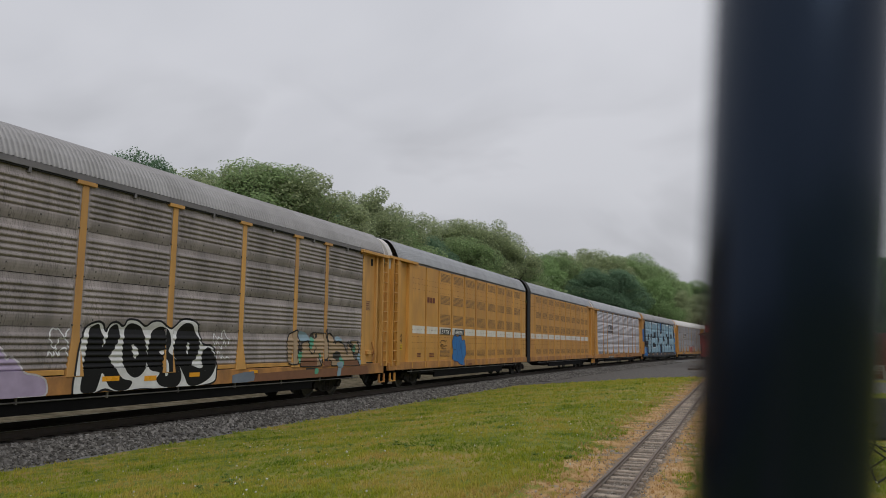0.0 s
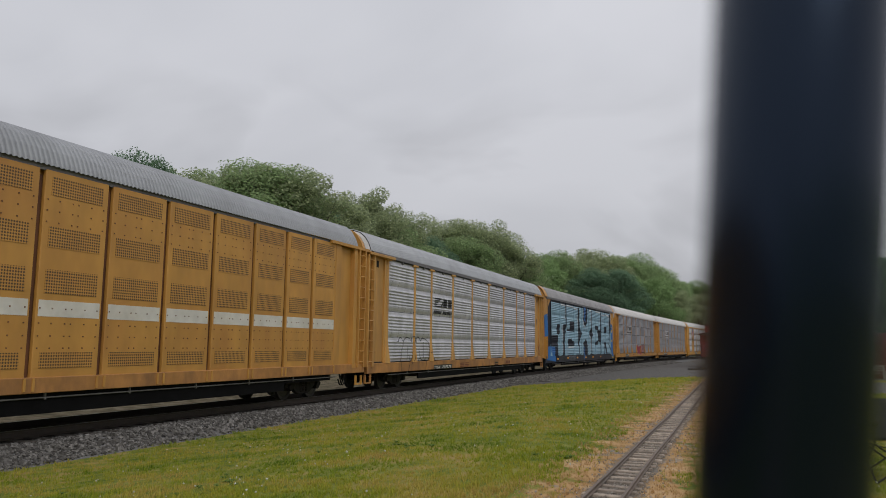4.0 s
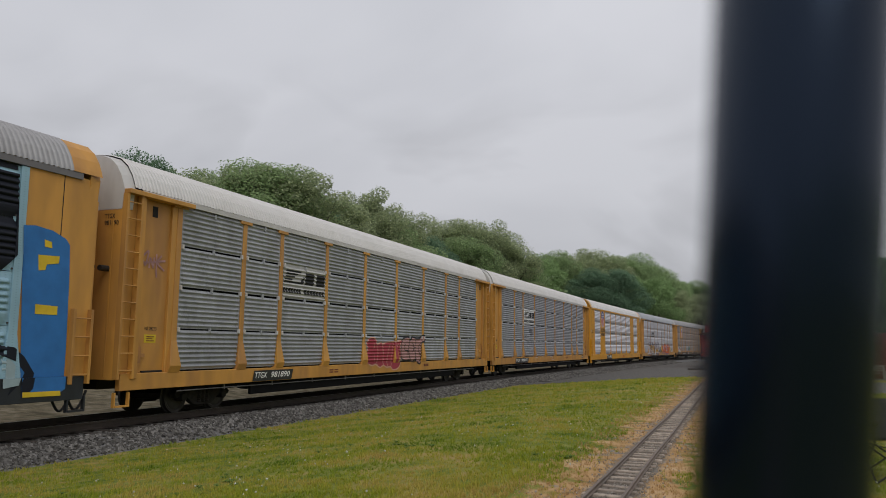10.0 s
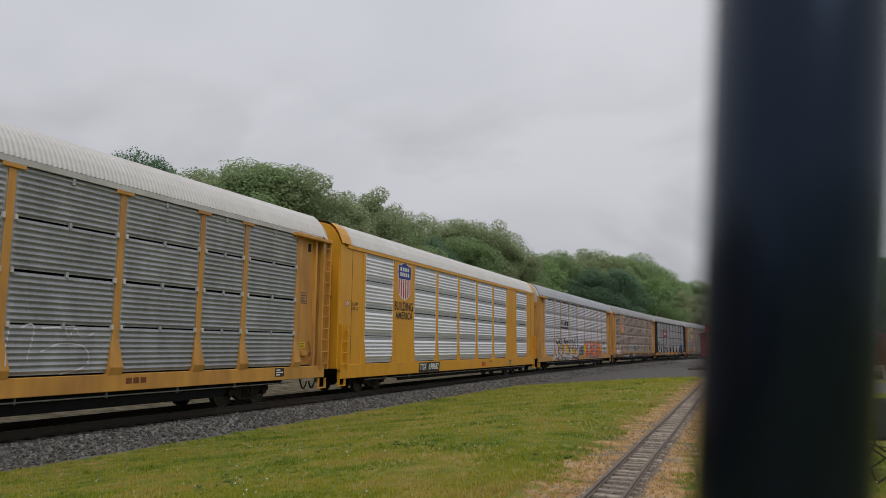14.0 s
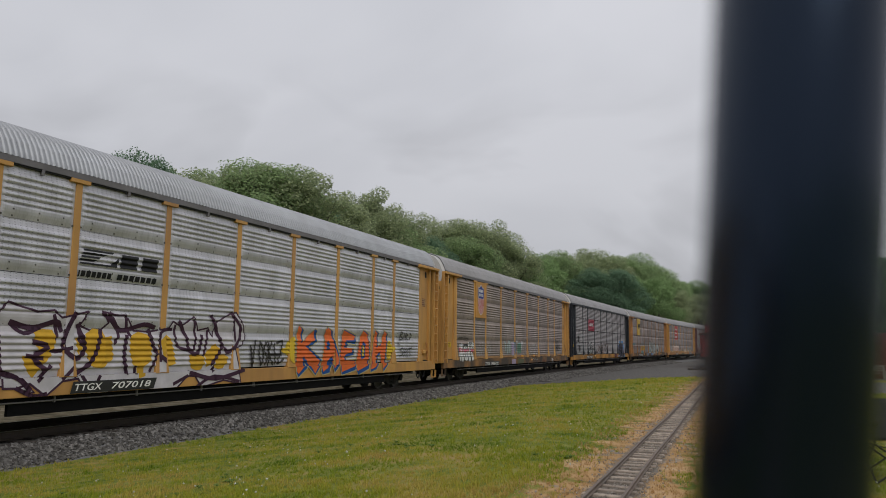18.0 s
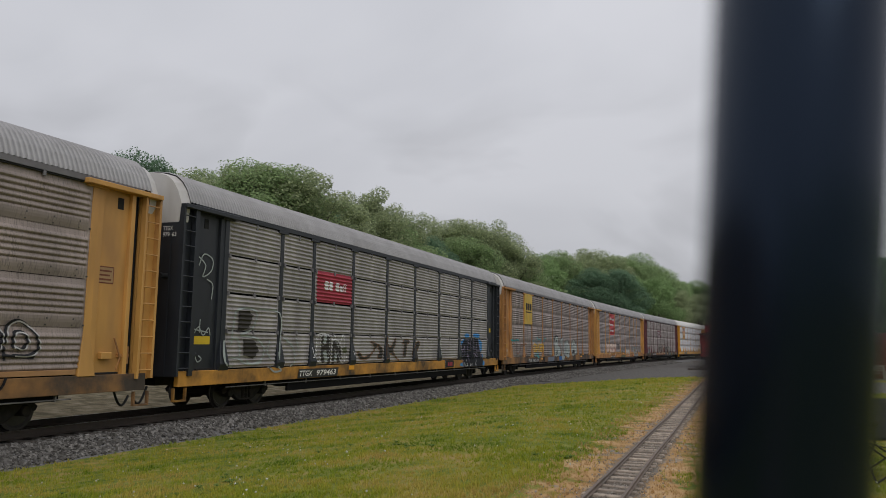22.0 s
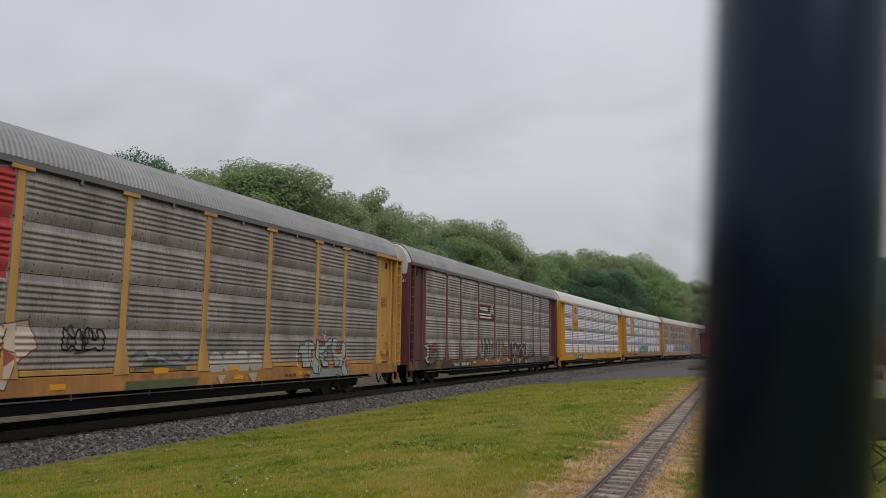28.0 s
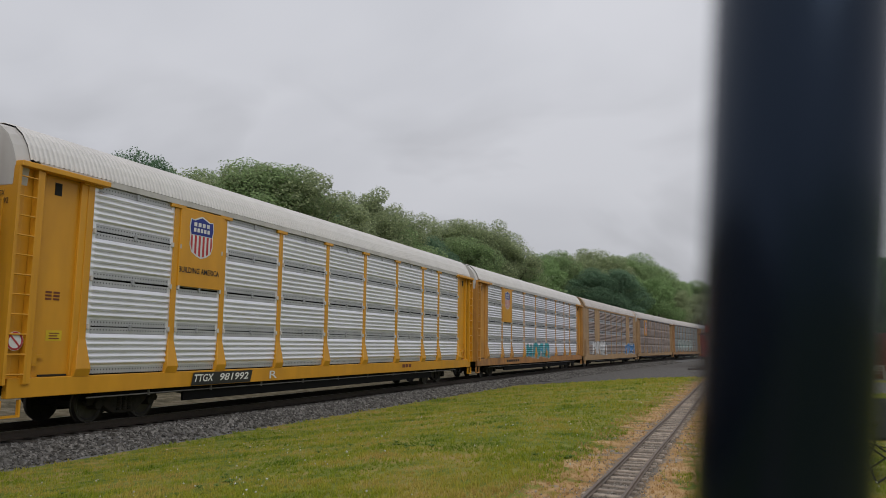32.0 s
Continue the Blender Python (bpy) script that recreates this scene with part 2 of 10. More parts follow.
# yellow trim of the far cars, muted so the colour carries distance haze
HAZED = surface("haze_muted_yellow_paint", (0.40, 0.255, 0.125), 0.65, vary=0.18, grain=2.5, stain=0.5, stain_color=(0.24, 0.155, 0.10), stain_scale=0.9, streak=0.3, bump=0.05)
ROOF_WHITE = surface("white_coated_roof", (0.58, 0.56, 0.54), 0.5, vary=0.07, grain=1.5, stain=0.2, stain_color=(0.5, 0.45, 0.4), stain_scale=0.5, bump=0.02)
FASCIA = surface("grey_fascia_steel", (0.175, 0.165, 0.170), 0.55, metal=0.3, vary=0.2, grain=2, bump=0.05)
PALE = surface("pale_grey_end_paint", (0.52, 0.50, 0.48), 0.55, vary=0.12, grain=2, stain=0.4, stain_color=(0.3, 0.26, 0.22), streak=0.3, bump=0.04)
# near-black with the shade of gaps and the car's inside in its colour
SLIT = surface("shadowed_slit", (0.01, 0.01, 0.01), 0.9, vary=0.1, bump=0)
PIPE = surface("dusty_grey_pipe", (0.17, 0.16, 0.155), 0.6, vary=0.5, grain=3, stain=0.6, stain_color=(0.04, 0.035, 0.03), stain_scale=2, bump=0)
RUBBER = surface("black_rubber", (0.016, 0.016, 0.018), 0.55, vary=0.3, grain=4, bump=0.1)
CHALK = surface("white_paint_marks", (0.74, 0.73, 0.70), 0.6, vary=0.08, bump=0)
STRIPE = surface("white_stripe_paint", (0.66, 0.63, 0.58), 0.55, vary=0.12, grain=3, stain=0.3, stain_color=(0.45, 0.35, 0.22), bump=0)
INK = surface("black_marking_paint", (0.015, 0.015, 0.016), 0.5, vary=0.2, bump=0)
REFLECT = surface("amber_reflector", (0.75, 0.33, 0.02), 0.3, vary=0.05, bump=0)

SHEETS = {
    "murky": surface("murky_zinc_sheet", (0.300, 0.262, 0.252), 0.65, metal=0.05, vary=0.26, grain=2.0, streak=0.22, stain=0.55, stain_color=(0.095, 0.085, 0.08), stain_scale=0.9, rand=0.10, bump=0.03, drip=0.5, dots=0.28, dot_pitch=0.13, dot_rise=0.052, dot_edge=1.3),
    "silver": surface("clean_aluminium_sheet", (0.575, 0.565, 0.600), 0.46, metal=0.35, vary=0.16, grain=2.2, streak=0.35, stain=0.3, stain_color=(0.30, 0.30, 0.30), stain_scale=1.4, rand=0.06, bump=0.012, drip=0.2, dots=0.5, dot_pitch=0.13, dot_rise=0.052, dot_edge=1.3),
    "new": surface("bright_new_sheet", (0.80, 0.80, 0.85), 0.34, metal=0.55, vary=0.05, grain=1.2, stain=0.1, stain_color=(0.55, 0.55, 0.56), rand=0.03, bump=0),
    "grey": surface("grey_zinc_sheet", (0.325, 0.33, 0.352), 0.5, metal=0.2, vary=0.18, grain=2.2, streak=0.35, stain=0.3, stain_color=(0.18, 0.18, 0.18), stain_scale=1.2, rand=0.07, bump=0.03, drip=0.3),
    "dirty": surface("grimy_zinc_sheet", (0.322, 0.262, 0.234), 0.65, metal=0.05, vary=0.26, grain=2.0, streak=0.2, stain=0.62, stain_color=(0.12, 0.104, 0.095), stain_scale=1.0, rand=0.08, bump=0.03, drip=0.5, dots=0.28, dot_pitch=0.13, dot_rise=0.052, dot_edge=1.3),
    "streaky": surface("streaked_zinc_sheet", (0.325, 0.274, 0.252), 0.65, metal=0.05, vary=0.34, grain=3.0, streak=0.13, stain=0.7, stain_color=(0.11, 0.092, 0.08), stain_scale=1.3, rand=0.10, bump=0.03, drip=0.5, dots=0.28, dot_pitch=0.13, dot_rise=0.052, dot_edge=1.3),
    "ashen": surface("ashen_streaked_sheet", (0.37, 0.322, 0.300), 0.6, metal=0.1, vary=0.34, grain=3.0, streak=0.13, stain=0.6, stain_color=(0.13, 0.108, 0.092), stain_scale=1.3, rand=0.08, bump=0.02, drip=0.5, dots=0.28, dot_pitch=0.13, dot_rise=0.052, dot_edge=1.3),
    "slate": surface("slate_grey_sheet", (0.235, 0.255, 0.255), 0.6, metal=0.1, vary=0.25, grain=2.0, streak=0.3, stain=0.4, stain_color=(0.13, 0.15, 0.145), rand=0.06, bump=0.02),
    "pale": surface("pale_smudged_sheet", (0.35, 0.325, 0.318), 0.55, metal=0.1, vary=0.2, grain=2.0, streak=0.3, stain=0.5, stain_color=(0.15, 0.14, 0.135), stain_scale=0.9, rand=0.08, bump=0.03, drip=0.4),
    "blue": surface("light_blue_spray_paint", (0.255, 0.41, 0.50), 0.5, vary=0.12, grain=2.0, stain=0.2, stain_color=(0.19, 0.32, 0.39), rand=0.03, bump=0.02, dots=0.22, dot_pitch=0.13, dot_rise=0.052, dot_edge=1.3),
    "plain": surface("plain_spray_black", (0.02, 0.022, 0.03), 0.45, vary=0.2, bump=0.02),
}

# punched flats of the bright sheets; their duller reflection is put into this grey
PERF = surface("shade_toned_punched_sheet", (0.45, 0.455, 0.475), 0.45, metal=0.35, vary=0.12, grain=2, bump=0, dots=0.75, dot_pitch=0.088, dot_edge=1.0)

BOLT = surface("rusty_bolt_heads", (0.06, 0.052, 0.048), 0.7, vary=0.3, grain=8, bump=0)
PITCH_CAR = 28.7
POSTS = [-12.0, -9.2, -7.25, -4.4, -1.45, 1.45, 4.4, 7.25, 9.2, 12.0]
ROWS = [1.15, 2.20, 3.27, 4.33, 5.36]
FACE = 1.515


def rib_profile(style):
    """Height above a row's lower edge, and depth, of the pressed sheet: (z, y)."""
    h = 1.055
    wave = ((0.06, 0.0), (0.22, 0.30), (0.38, 0.82), (0.50, 1.0), (0.64, 0.80), (0.80, 0.25), (0.94, 0.0))
    swell = ((0.0, 0.0), (0.10, 0.30), (0.22, 0.82), (0.34, 1.0), (0.48, 0.95), (0.66, 0.66), (0.84, 0.26))
    if style == "fine":
        pts, lo, hi, n, d, form = [(0.012, 0.0)], 0.03, h - 0.035, 8, 0.040, wave
    elif style == "band":
        pts, lo, hi, n, d, form = [(-0.048, -0.020), (0.0, -0.004), (0.06, 0.016), (0.12, 0.029), (0.18, 0.035), (0.215, 0.028)], 0.235, 0.885, 5, 0.043, swell
    elif style == "foot":
        pts, lo, hi, n, d, form = [(0.012, 0.0)], 0.10, 0.885, 6, 0.043, swell
    else:
        pts, lo, hi, n, d, form = [(0.0, 0.0), (0.145, 0.0)], 0.19, 0.88, 5, 0.056, swell
    step = (hi - lo) / n
    for i in range(n):
        a = lo + i * step
        pts += [(a + step * f, d * g) for f, g in form]
    pts.append((hi, 0.0))
    pts.append({"fine": (h - 0.03, 0.0), "bold": (h - 0.028, 0.0), "band": (1.010, -0.020), "foot": (1.000, -0.020)}[style])
    return pts


PROFILES = {k: rib_profile(k) for k in ("fine", "band", "foot", "bold")}
PANELS = {}


def panel_mesh(style, width):
    """One pressed sheet: ribs run along it, edges turned in."""
    key = (style, round(width, 2))
    if key not in PANELS:
        prof = PROFILES[style]
        V, F = [], []
        # the ribs die out towards both ends of the sheet
        for x, full in ((-width / 2, 0.0), (-width / 2 + 0.05, 0.15), (-width / 2 + 0.13, 1.0), (width / 2 - 0.13, 1.0), (width / 2 - 0.05, 0.15), (width / 2, 0.0)):
            V.append((x, -0.05, prof[0][0]))
            V += [(x, y * full - 0.045, z) for z, y in prof]
            V.append((x, -0.05 - 0.02, prof[-1][0]))
        n = len(prof) + 2
        for q in range(5):
            F += [(q * n + j, q * n + j + 1, q * n + n + j + 1, q * n + n + j) for j in range(n - 1)]
        F += [tuple(range(n)), tuple(range(6 * n - 1, 5 * n - 1, -1))]
        nf = len(F)
        if style == "band":
            k = max(2, round(width / 0.72))
            for z, out in ((0.0, -0.045), (0.13, -0.012)):
                for q in range(k):
                    x = -width / 2 + (q + 0.5) * width / k
                    box_into(V, F, x - 0.017, x + 0.017, out - 0.03, out, z - 0.017, z + 0.017)
            for x in (-width / 2 + 0.04, width / 2 - 0.04):
                box_into(V, F, x - 0.017, x + 0.017, -0.046, -0.024, -0.015, 0.019)
        me = righted(mesh_of("pressed_panel", V, F, SHEETS["grey"]))
        me.materials.append(BOLT)
        me.materials.append(PERF)
        for p in me.polygons:
            if p.index >= nf:
                p.material_index = 1
            elif style == "bold" and len(p.vertices) == 4 and abs(p.normal.y) > 0.99 and p.area > 0.125 * (width - 0.3):
                p.material_index = 2
        PANELS[key] = me
    return PANELS[key]


def surface_y(style, z):
    """How far out the sheet's face lies at height z over the rail."""
    for i in range(4):
        if z < ROWS[i + 1] - (0.05 if style == "band" else 0.0) or i == 3:
            p = PROFILES["foot" if style == "band" and i == 0 else style]
            return FACE - 0.045 + float(np.interp(z - ROWS[i], [a for a, _ in p], [b for _, b in p]))


def post_mesh(kind):
    key = ("post", kind)
    if key not in PANELS:
        V, F = [], []
        if kind in ("tee", "tee_foot"):
            box_into(V, F, -0.27, 0.27, 1.45, 1.538, 5.285, 5.375)
            i = len(V)
            rings = [(5.285, 0.088, 1.498), (2.05, 0.098, 1.498), (1.90, 0.102, 1.503), (1.27, 0.205, 1.60), (1.10, 0.215, 1.545)] if kind == "tee_foot" else [(5.285, 0.088, 1.494), (2.05, 0.098, 1.494), (1.90, 0.108, 1.500), (1.42, 0.185, 1.538), (1.10, 0.235, 1.562)]
            for z, w, y in rings:
                V += [(-w, 1.40, z), (w, 1.40, z), (w, y, z), (-w, y, z)]
            for r in range(len(rings) - 1):
                a, b = i + 4 * r, i + 4 * r + 4
                F += [(a + k, a + (k + 1) % 4, b + (k + 1) % 4, b + k) for k in range(4)]
            F += [(i, i + 1, i + 2, i + 3), tuple(i + 4 * (len(rings) - 1) + k for k in range(4))]
        else:
            i = len(V)
            rings = [(5.36, 0.09, 1.51), (2.0, 0.10, 1.51), (1.12, 0.24, 1.53)]
            for z, w, y in rings:
                V += [(-w, 1.40, z), (w, 1.40, z), (w, y, z), (-w, y, z)]
            for r in range(len(rings) - 1):
                a, b = i + 4 * r, i + 4 * r + 4
                F += [(a + k, a + (k + 1) % 4, b + (k + 1) % 4, b + k) for k in range(4)]
            F += [(i, i + 1, i + 2, i + 3), tuple(i + 4 * (len(rings) - 1) + k for k in range(4))]
        me = righted(mesh_of("post", V, F, YELLOW))
        PANELS[key] = bevelled(me, 0.008, 1)
    return PANELS[key]


# roof: half profile from eave to crown, (y, z)
ROOF_PROFILE = [(1.53, 5.50), (1.50, 5.60), (1.40, 5.84), (1.24, 6.08), (1.02, 6.26), (0.70, 6.36), (0.35, 6.40), (0.0, 6.41)]


def roof_mesh(length, rib=0.128):
    key = ("roof", length)
    if key not in PANELS:
        prof = ROOF_PROFILE + [(-y, z) for y, z in ROOF_PROFILE[-2::-1]]
        V, F = [], []
        n = int(length / rib)
        xs = []
        for i in range(n):
            a = -length / 2 + i * length / n
            xs += [(a, 0.0), (a + 0.30 * rib, 0.003), (a + 0.55 * rib, 0.026), (a + 0.78 * rib, 0.022)]
        xs.append((length / 2, 0.0))
        for x, d in xs:
            for y, z in prof:
                ln = math.hypot(y, 1.3)
                V.append((x, y + d * y / ln, z + d * 1.3 / ln))
        k = len(prof)
        for i in range(len(xs) - 1):
            F += [(i * k + j, i * k + j + 1, (i + 1) * k + j + 1, (i + 1) * k + j) for j in range(k - 1)]
        PANELS[key] = righted(mesh_of("roof", V, F, ROOF_GREY))
    return PANELS[key]


def wheel_mesh():
    """Two wheels on their axle, turned about y."""
    if "wheelset" not in PANELS:
        V, F = [], []
        prof = [(0.0, 0.80), (0.10, 0.80), (0.13, 0.775), (0.33, 0.755), (0.37, 0.79), (0.425, 0.785), (0.435, 0.70), (0.465, 0.685), (0.465, 0.66), (0.40, 0.66), (0.30, 0.70), (0.10, 0.68), (0.09, 0.0)]
        sides = 28
        for sgn in (1, -1):
            i = len(V)
            for r, y in prof:
                V += [(r * math.cos(2 * math.pi * k / sides), sgn * y, r * math.sin(2 * math.pi * k / sides)) for k in range(sides)]
            for j in range(len(prof) - 1):
                F += [(i + j * sides + k, i + j * sides + (k + 1) % sides, i + (j + 1) * sides + (k + 1) % sides, i + (j + 1) * sides + k) for k in range(sides)]
        for k in range(4):
            a = k * math.pi / 2
            x, z = 0.06 * math.cos(a), 0.06 * math.sin(a)
            box_into(V, F, x - 0.015, x + 0.015, 0.79, 0.815, z - 0.015, z + 0.015)
        PANELS["wheelset"] = righted(mesh_of("wheelset", V, F, WHEELM))
    return PANELS["wheelset"]


def side_frame_mesh():
    if "side_frame" not in PANELS:
        V, F = [], []
        top = [(-1.15, 0.50), (-0.95, 0.66), (-0.60, 0.62), (-0.42, 0.78), (0.42, 0.78), (0.60, 0.62), (0.95, 0.66), (1.15, 0.50), (1.10, 0.40), (0.72, 0.44), (0.45, 0.24), (0.30, 0.18), (-0.30, 0.18), (-0.45, 0.24), (-0.72, 0.44), (-1.10, 0.40)]
        prism_into(V, F, top, 0.86, 1.02)
        for x in (-0.83, 0.83):
            tube_into(V, F, (x, 0.80, 0.42), (x, 1.09, 0.42), 0.12, 10)
        PANELS["side_frame"] = bevelled(righted(mesh_of("side_frame", V, F, STEEL)), 0.015, 1)
    return PANELS["side_frame"]


def spring_mesh():
    """One coil spring as a ribbed column."""
    if "spring" not in PANELS:
        V, F = [], []
        sides, rings = 10, []
        for k in range(6):
            z = 0.25 + k * 0.056
            rings += [(0.062, z), (0.076, z + 0.012), (0.076, z + 0.03), (0.062, z + 0.042)]
        for r, z in rings:
            V += [(r * math.cos(2 * math.pi * q / sides), 1.0 + r * math.sin(2 * math.pi * q / sides), z) for q in range(sides)]
        for i in range(len(rings) - 1):
            F += [(i * sides + q, i * sides + (q + 1) % sides, (i + 1) * sides + (q + 1) % sides, (i + 1) * sides + q) for q in range(sides)]
        PANELS["spring"] = mesh_of("spring", V, F, STEEL)
    return PANELS["spring"]


WHEELSETS = {}


def bogie(car, x, sides=(1, -1)):
    bg = put("bogie", boxes("bogie", [(-0.25, 0.25, -1.0, 1.0, 0.45, 0.68), (-0.95, -0.70, -0.6, 0.6, 0.40, 0.5), (0.70, 0.95, -0.6, 0.6, 0.40, 0.5)], STEEL), car, (x, 0, 0))
    for k, s in enumerate(sides):
        f = put("side_frame", side_frame_mesh(), bg)
        for dx in (-0.17, 0.0, 0.17):
            sp = put("spring", spring_mesh(), bg, (dx, 0, 0))
            if s < 0:
                sp.rotation_euler = (0, 0, math.pi)
        if s < 0:
            f.rotation_euler = (0, 0, math.pi)
    for dx in (-0.83, 0.83):
        w = put("wheelset", wheel_mesh(), bg, (dx, 0, 0.425))
        WHEELSETS.setdefault(dx, []).append(w)
    return bg


def ladder_mesh(z0, z1, rungs, width=0.46):
    key = ("ladder", z0, z1, rungs, width)
    if key not in PANELS:
        V, F = [], []
        for x in (-width / 2, width / 2):
            box_into(V, F, x - 0.035, x + 0.035, 1.46, 1.60, z0, z1)
        for k in range(rungs):
            z = z0 + (z1 - z0) * (k + 0.5) / rungs
            tube_into(V, F, (-width / 2, 1.585, z), (width / 2, 1.585, z), 0.017, 6)
        PANELS[key] = mesh_of("ladder", V, F, YELLOW)
    return PANELS[key]


def end_wall(car, sgn, lower, upper, half):
    """The car's end: tall folding doors with rounded shoulders under the roof."""
    prof = [(y * 0.985, z - 0.03) for y, z in ROOF_PROFILE]
    ring = [(1.46, 4.98)] + prof + [(-y, z) for y, z in prof[-2::-1]] + [(-1.46, 4.98)]
    V, F = [], []
    k = len(ring)
    for x in (half - 0.30, half):
        inset = 0.0 if x < half - 0.1 else 0.03
        V += [(sgn * x, y * (1 - inset), z - inset) for y, z in ring]
    F += [tuple(range(k)), tuple(range(2 * k - 1, k - 1, -1))] + [(j, (j + 1) % k, k + (j + 1) % k, k + j) for j in range(k)]
    put("end_cap", righted(mesh_of("end_cap", V, F, upper)), car)
    for y0 in (-1.46, 0.01):
        leaf = put("end_door", bevelled(boxes("end_door", [tuple(sorted((sgn * (half - 0.26), sgn * half))) + (y0, y0 + 1.45, 0.98, 4.975)], lower), 0.01, 1), car)
        for q in range(3):
            put("door_rib", door_rib(), leaf, (sgn * (half + 0.015), y0 + 0.185 + q * 0.5, 0), material=lower)
    V, F = [], []
    tube_into(V, F, (sgn * (half - 0.03), 1.12, 3.55), (sgn * (half + 0.26), 1.12, 3.55), 0.07, 10)
    put("rubber_buffer", mesh_of("rubber_buffer", V, F, RUBBER), car, label="short black rubber buffer")


def door_rib():
    if "door_rib" not in PANELS:
        PANELS["door_rib"] = boxes("door_rib", [(-0.006, 0.006, -0.02, 0.02, 1.05, 4.70)], YELLOW)
    return PANELS["door_rib"]


def coupler(car, sgn, half):
    V, F = [], []
    box_into(V, F, *sorted((sgn * (half - 0.4), sgn * (half + 0.30))), -0.12, 0.12, 0.74, 0.98)
    box_into(V, F, *sorted((sgn * (half + 0.22), sgn * (half + 0.47))), -0.2, 0.17, 0.70, 1.02)
    put("coupler", bevelled(mesh_of("coupler", V, F, STEEL), 0.02, 1), car)
    V, F = [], []
    sides = 6
    for k in range(11):
        a = k / 10
        p = Vector((sgn * (half - 0.15 + 0.5 * a), 0.55, 0.72 - 0.42 * math.sin(a * math.pi * 0.85)))
        d = Vector((sgn * 0.5, 0, -0.42 * 0.85 * math.pi * math.cos(a * math.pi * 0.85))).normalized()
        w = d.cross(Vector((0, 1, 0)))
        V += [tuple(p + (Vector((0, 1, 0)) * math.cos(2 * math.pi * q / sides) + w * math.sin(2 * math.pi * q / sides)) * 0.03) for q in range(sides)]
    F += [(k * sides + q, k * sides + (q + 1) % sides, (k + 1) * sides + (q + 1) % sides, (k + 1) * sides + q) for k in range(10) for q in range(sides)]
    F += [tuple(range(sides - 1, -1, -1)), tuple(range(10 * sides, 11 * sides))]
    put("brake_hose", mesh_of("brake_hose", V, F, RUBBER), car)


def underframe(car, half, sill, bottom=0.73):
    put("side_sill", bevelled(boxes("side_sill", [(-half + 0.15, half - 0.15, 1.40, 1.54, bottom, 1.12)], sill), 0.01, 1), car)
    put("side_sill", boxes("side_sill", [(-half + 0.15, half - 0.15, -1.54, -1.40, bottom, 1.12)], sill), car)
    # black lower sill, blackened further for the deep shade under the car
    put("lower_sill", boxes("lower_sill", [(-half + 5.4, half - 5.4, 1.34, 1.42, 0.37, bottom + 0.02), (-half + 2.5, -half + 5.4, 1.32, 1.42, 0.60, bottom + 0.02), (half - 5.4, half - 2.5, 1.32, 1.42, 0.60, bottom + 0.02)], SHADE_BLACK), car)
    put("deck", boxes("deck", [(-half + 0.2, half - 0.2, -1.40, 1.40, 0.96, 1.10)], STEEL), car)
    V, F = [], []
    prism_into(V, F, [(-half + 0.5, 0.95), (half - 0.5, 0.95), (half - 0.5, 0.72), (half - 6.2, 0.66), (half - 7.6, 0.36), (-half + 7.6, 0.36), (-half + 6.2, 0.66), (-half + 0.5, 0.72)], -0.5, 0.5)
    put("centre_sill", righted(mesh_of("centre_sill", V, F, STEEL)), car)
    V, F = [], []
    tube_into(V, F, (-half + 2.2, 1.45, bottom - 0.10), (half - 2.2, 1.45, bottom - 0.10), 0.017, 6)
    k = -half + 2.6
    while k < half - 2.2:
        box_into(V, F, k - 0.02, k + 0.02, 1.42, 1.465, bottom - 0.14, bottom + 0.01)
        k += 2.35
    put("brake_pipe", mesh_of("brake_pipe", V, F, PIPE), car, label="thin grey brake pipe under the sill")
    V, F = [], []
    tube_into(V, F, (2.0, 0.75, 0.62), (2.9, 0.75, 0.62), 0.2, 12)
    put("air_reservoir", mesh_of("air_reservoir", V, F, STEEL), car)
    put("brake_valve", bevelled(boxes("brake_valve", [(-1.2, -0.7, 0.6, 1.1, 0.45, 0.85)], STEEL), 0.02, 1), car)


def steps(car, x, material):
    V, F = [], []
    for dx in (-0.22, 0.22):
        box_into(V, F, x + dx - 0.02, x + dx + 0.02, 1.46, 1.54, 0.36, 0.70)
    box_into(V, F, x - 0.22, x + 0.22, 1.44, 1.56, 0.36, 0.40)
    put("stirrup_step", mesh_of("stirrup_step", V, F, material), car)


def clip_mesh():
    if "clip" not in PANELS:
        PANELS["clip"] = bevelled(boxes("clip", [(-0.035, 0.035, 1.45, 1.52, -0.09, 0.05)], ROOF_GREY), 0.008, 1)
    return PANELS["clip"]


def bracket_mesh():
    if "bracket" not in PANELS:
        PANELS["bracket"] = bevelled(boxes("bracket", [(-0.028, 0.028, 1.45, 1.54, -0.08, 0.04)], PALE), 0.008, 1)
    return PANELS["bracket"]


CARS = []
INFO = {}


def new_car(label, front, length, kind, style="band", dull=True, lip=None):
    car = tagged(new("autorack_railcar"), label, "railcar", "cars of the train")
    car.empty_display_size = 0.2
    CARS.append((car, front + length / 2, 10.15 if length > 25 else 8.2))
    INFO[car.name] = {"kind": kind, "style": style, "length": length, "half": length / 2, "dull": dull, "lip": bool(lip), "foot": {"tee": 0.735, "flush": 0.625, "flat": 0.805}[kind]}
    return car


def back_post():
    if "back_post" not in PANELS:
        PANELS["back_post"] = boxes("post", [(-0.1, 0.1, -1.58, -1.44, 1.12, 5.4)], YELLOW)
    return PANELS["back_post"]


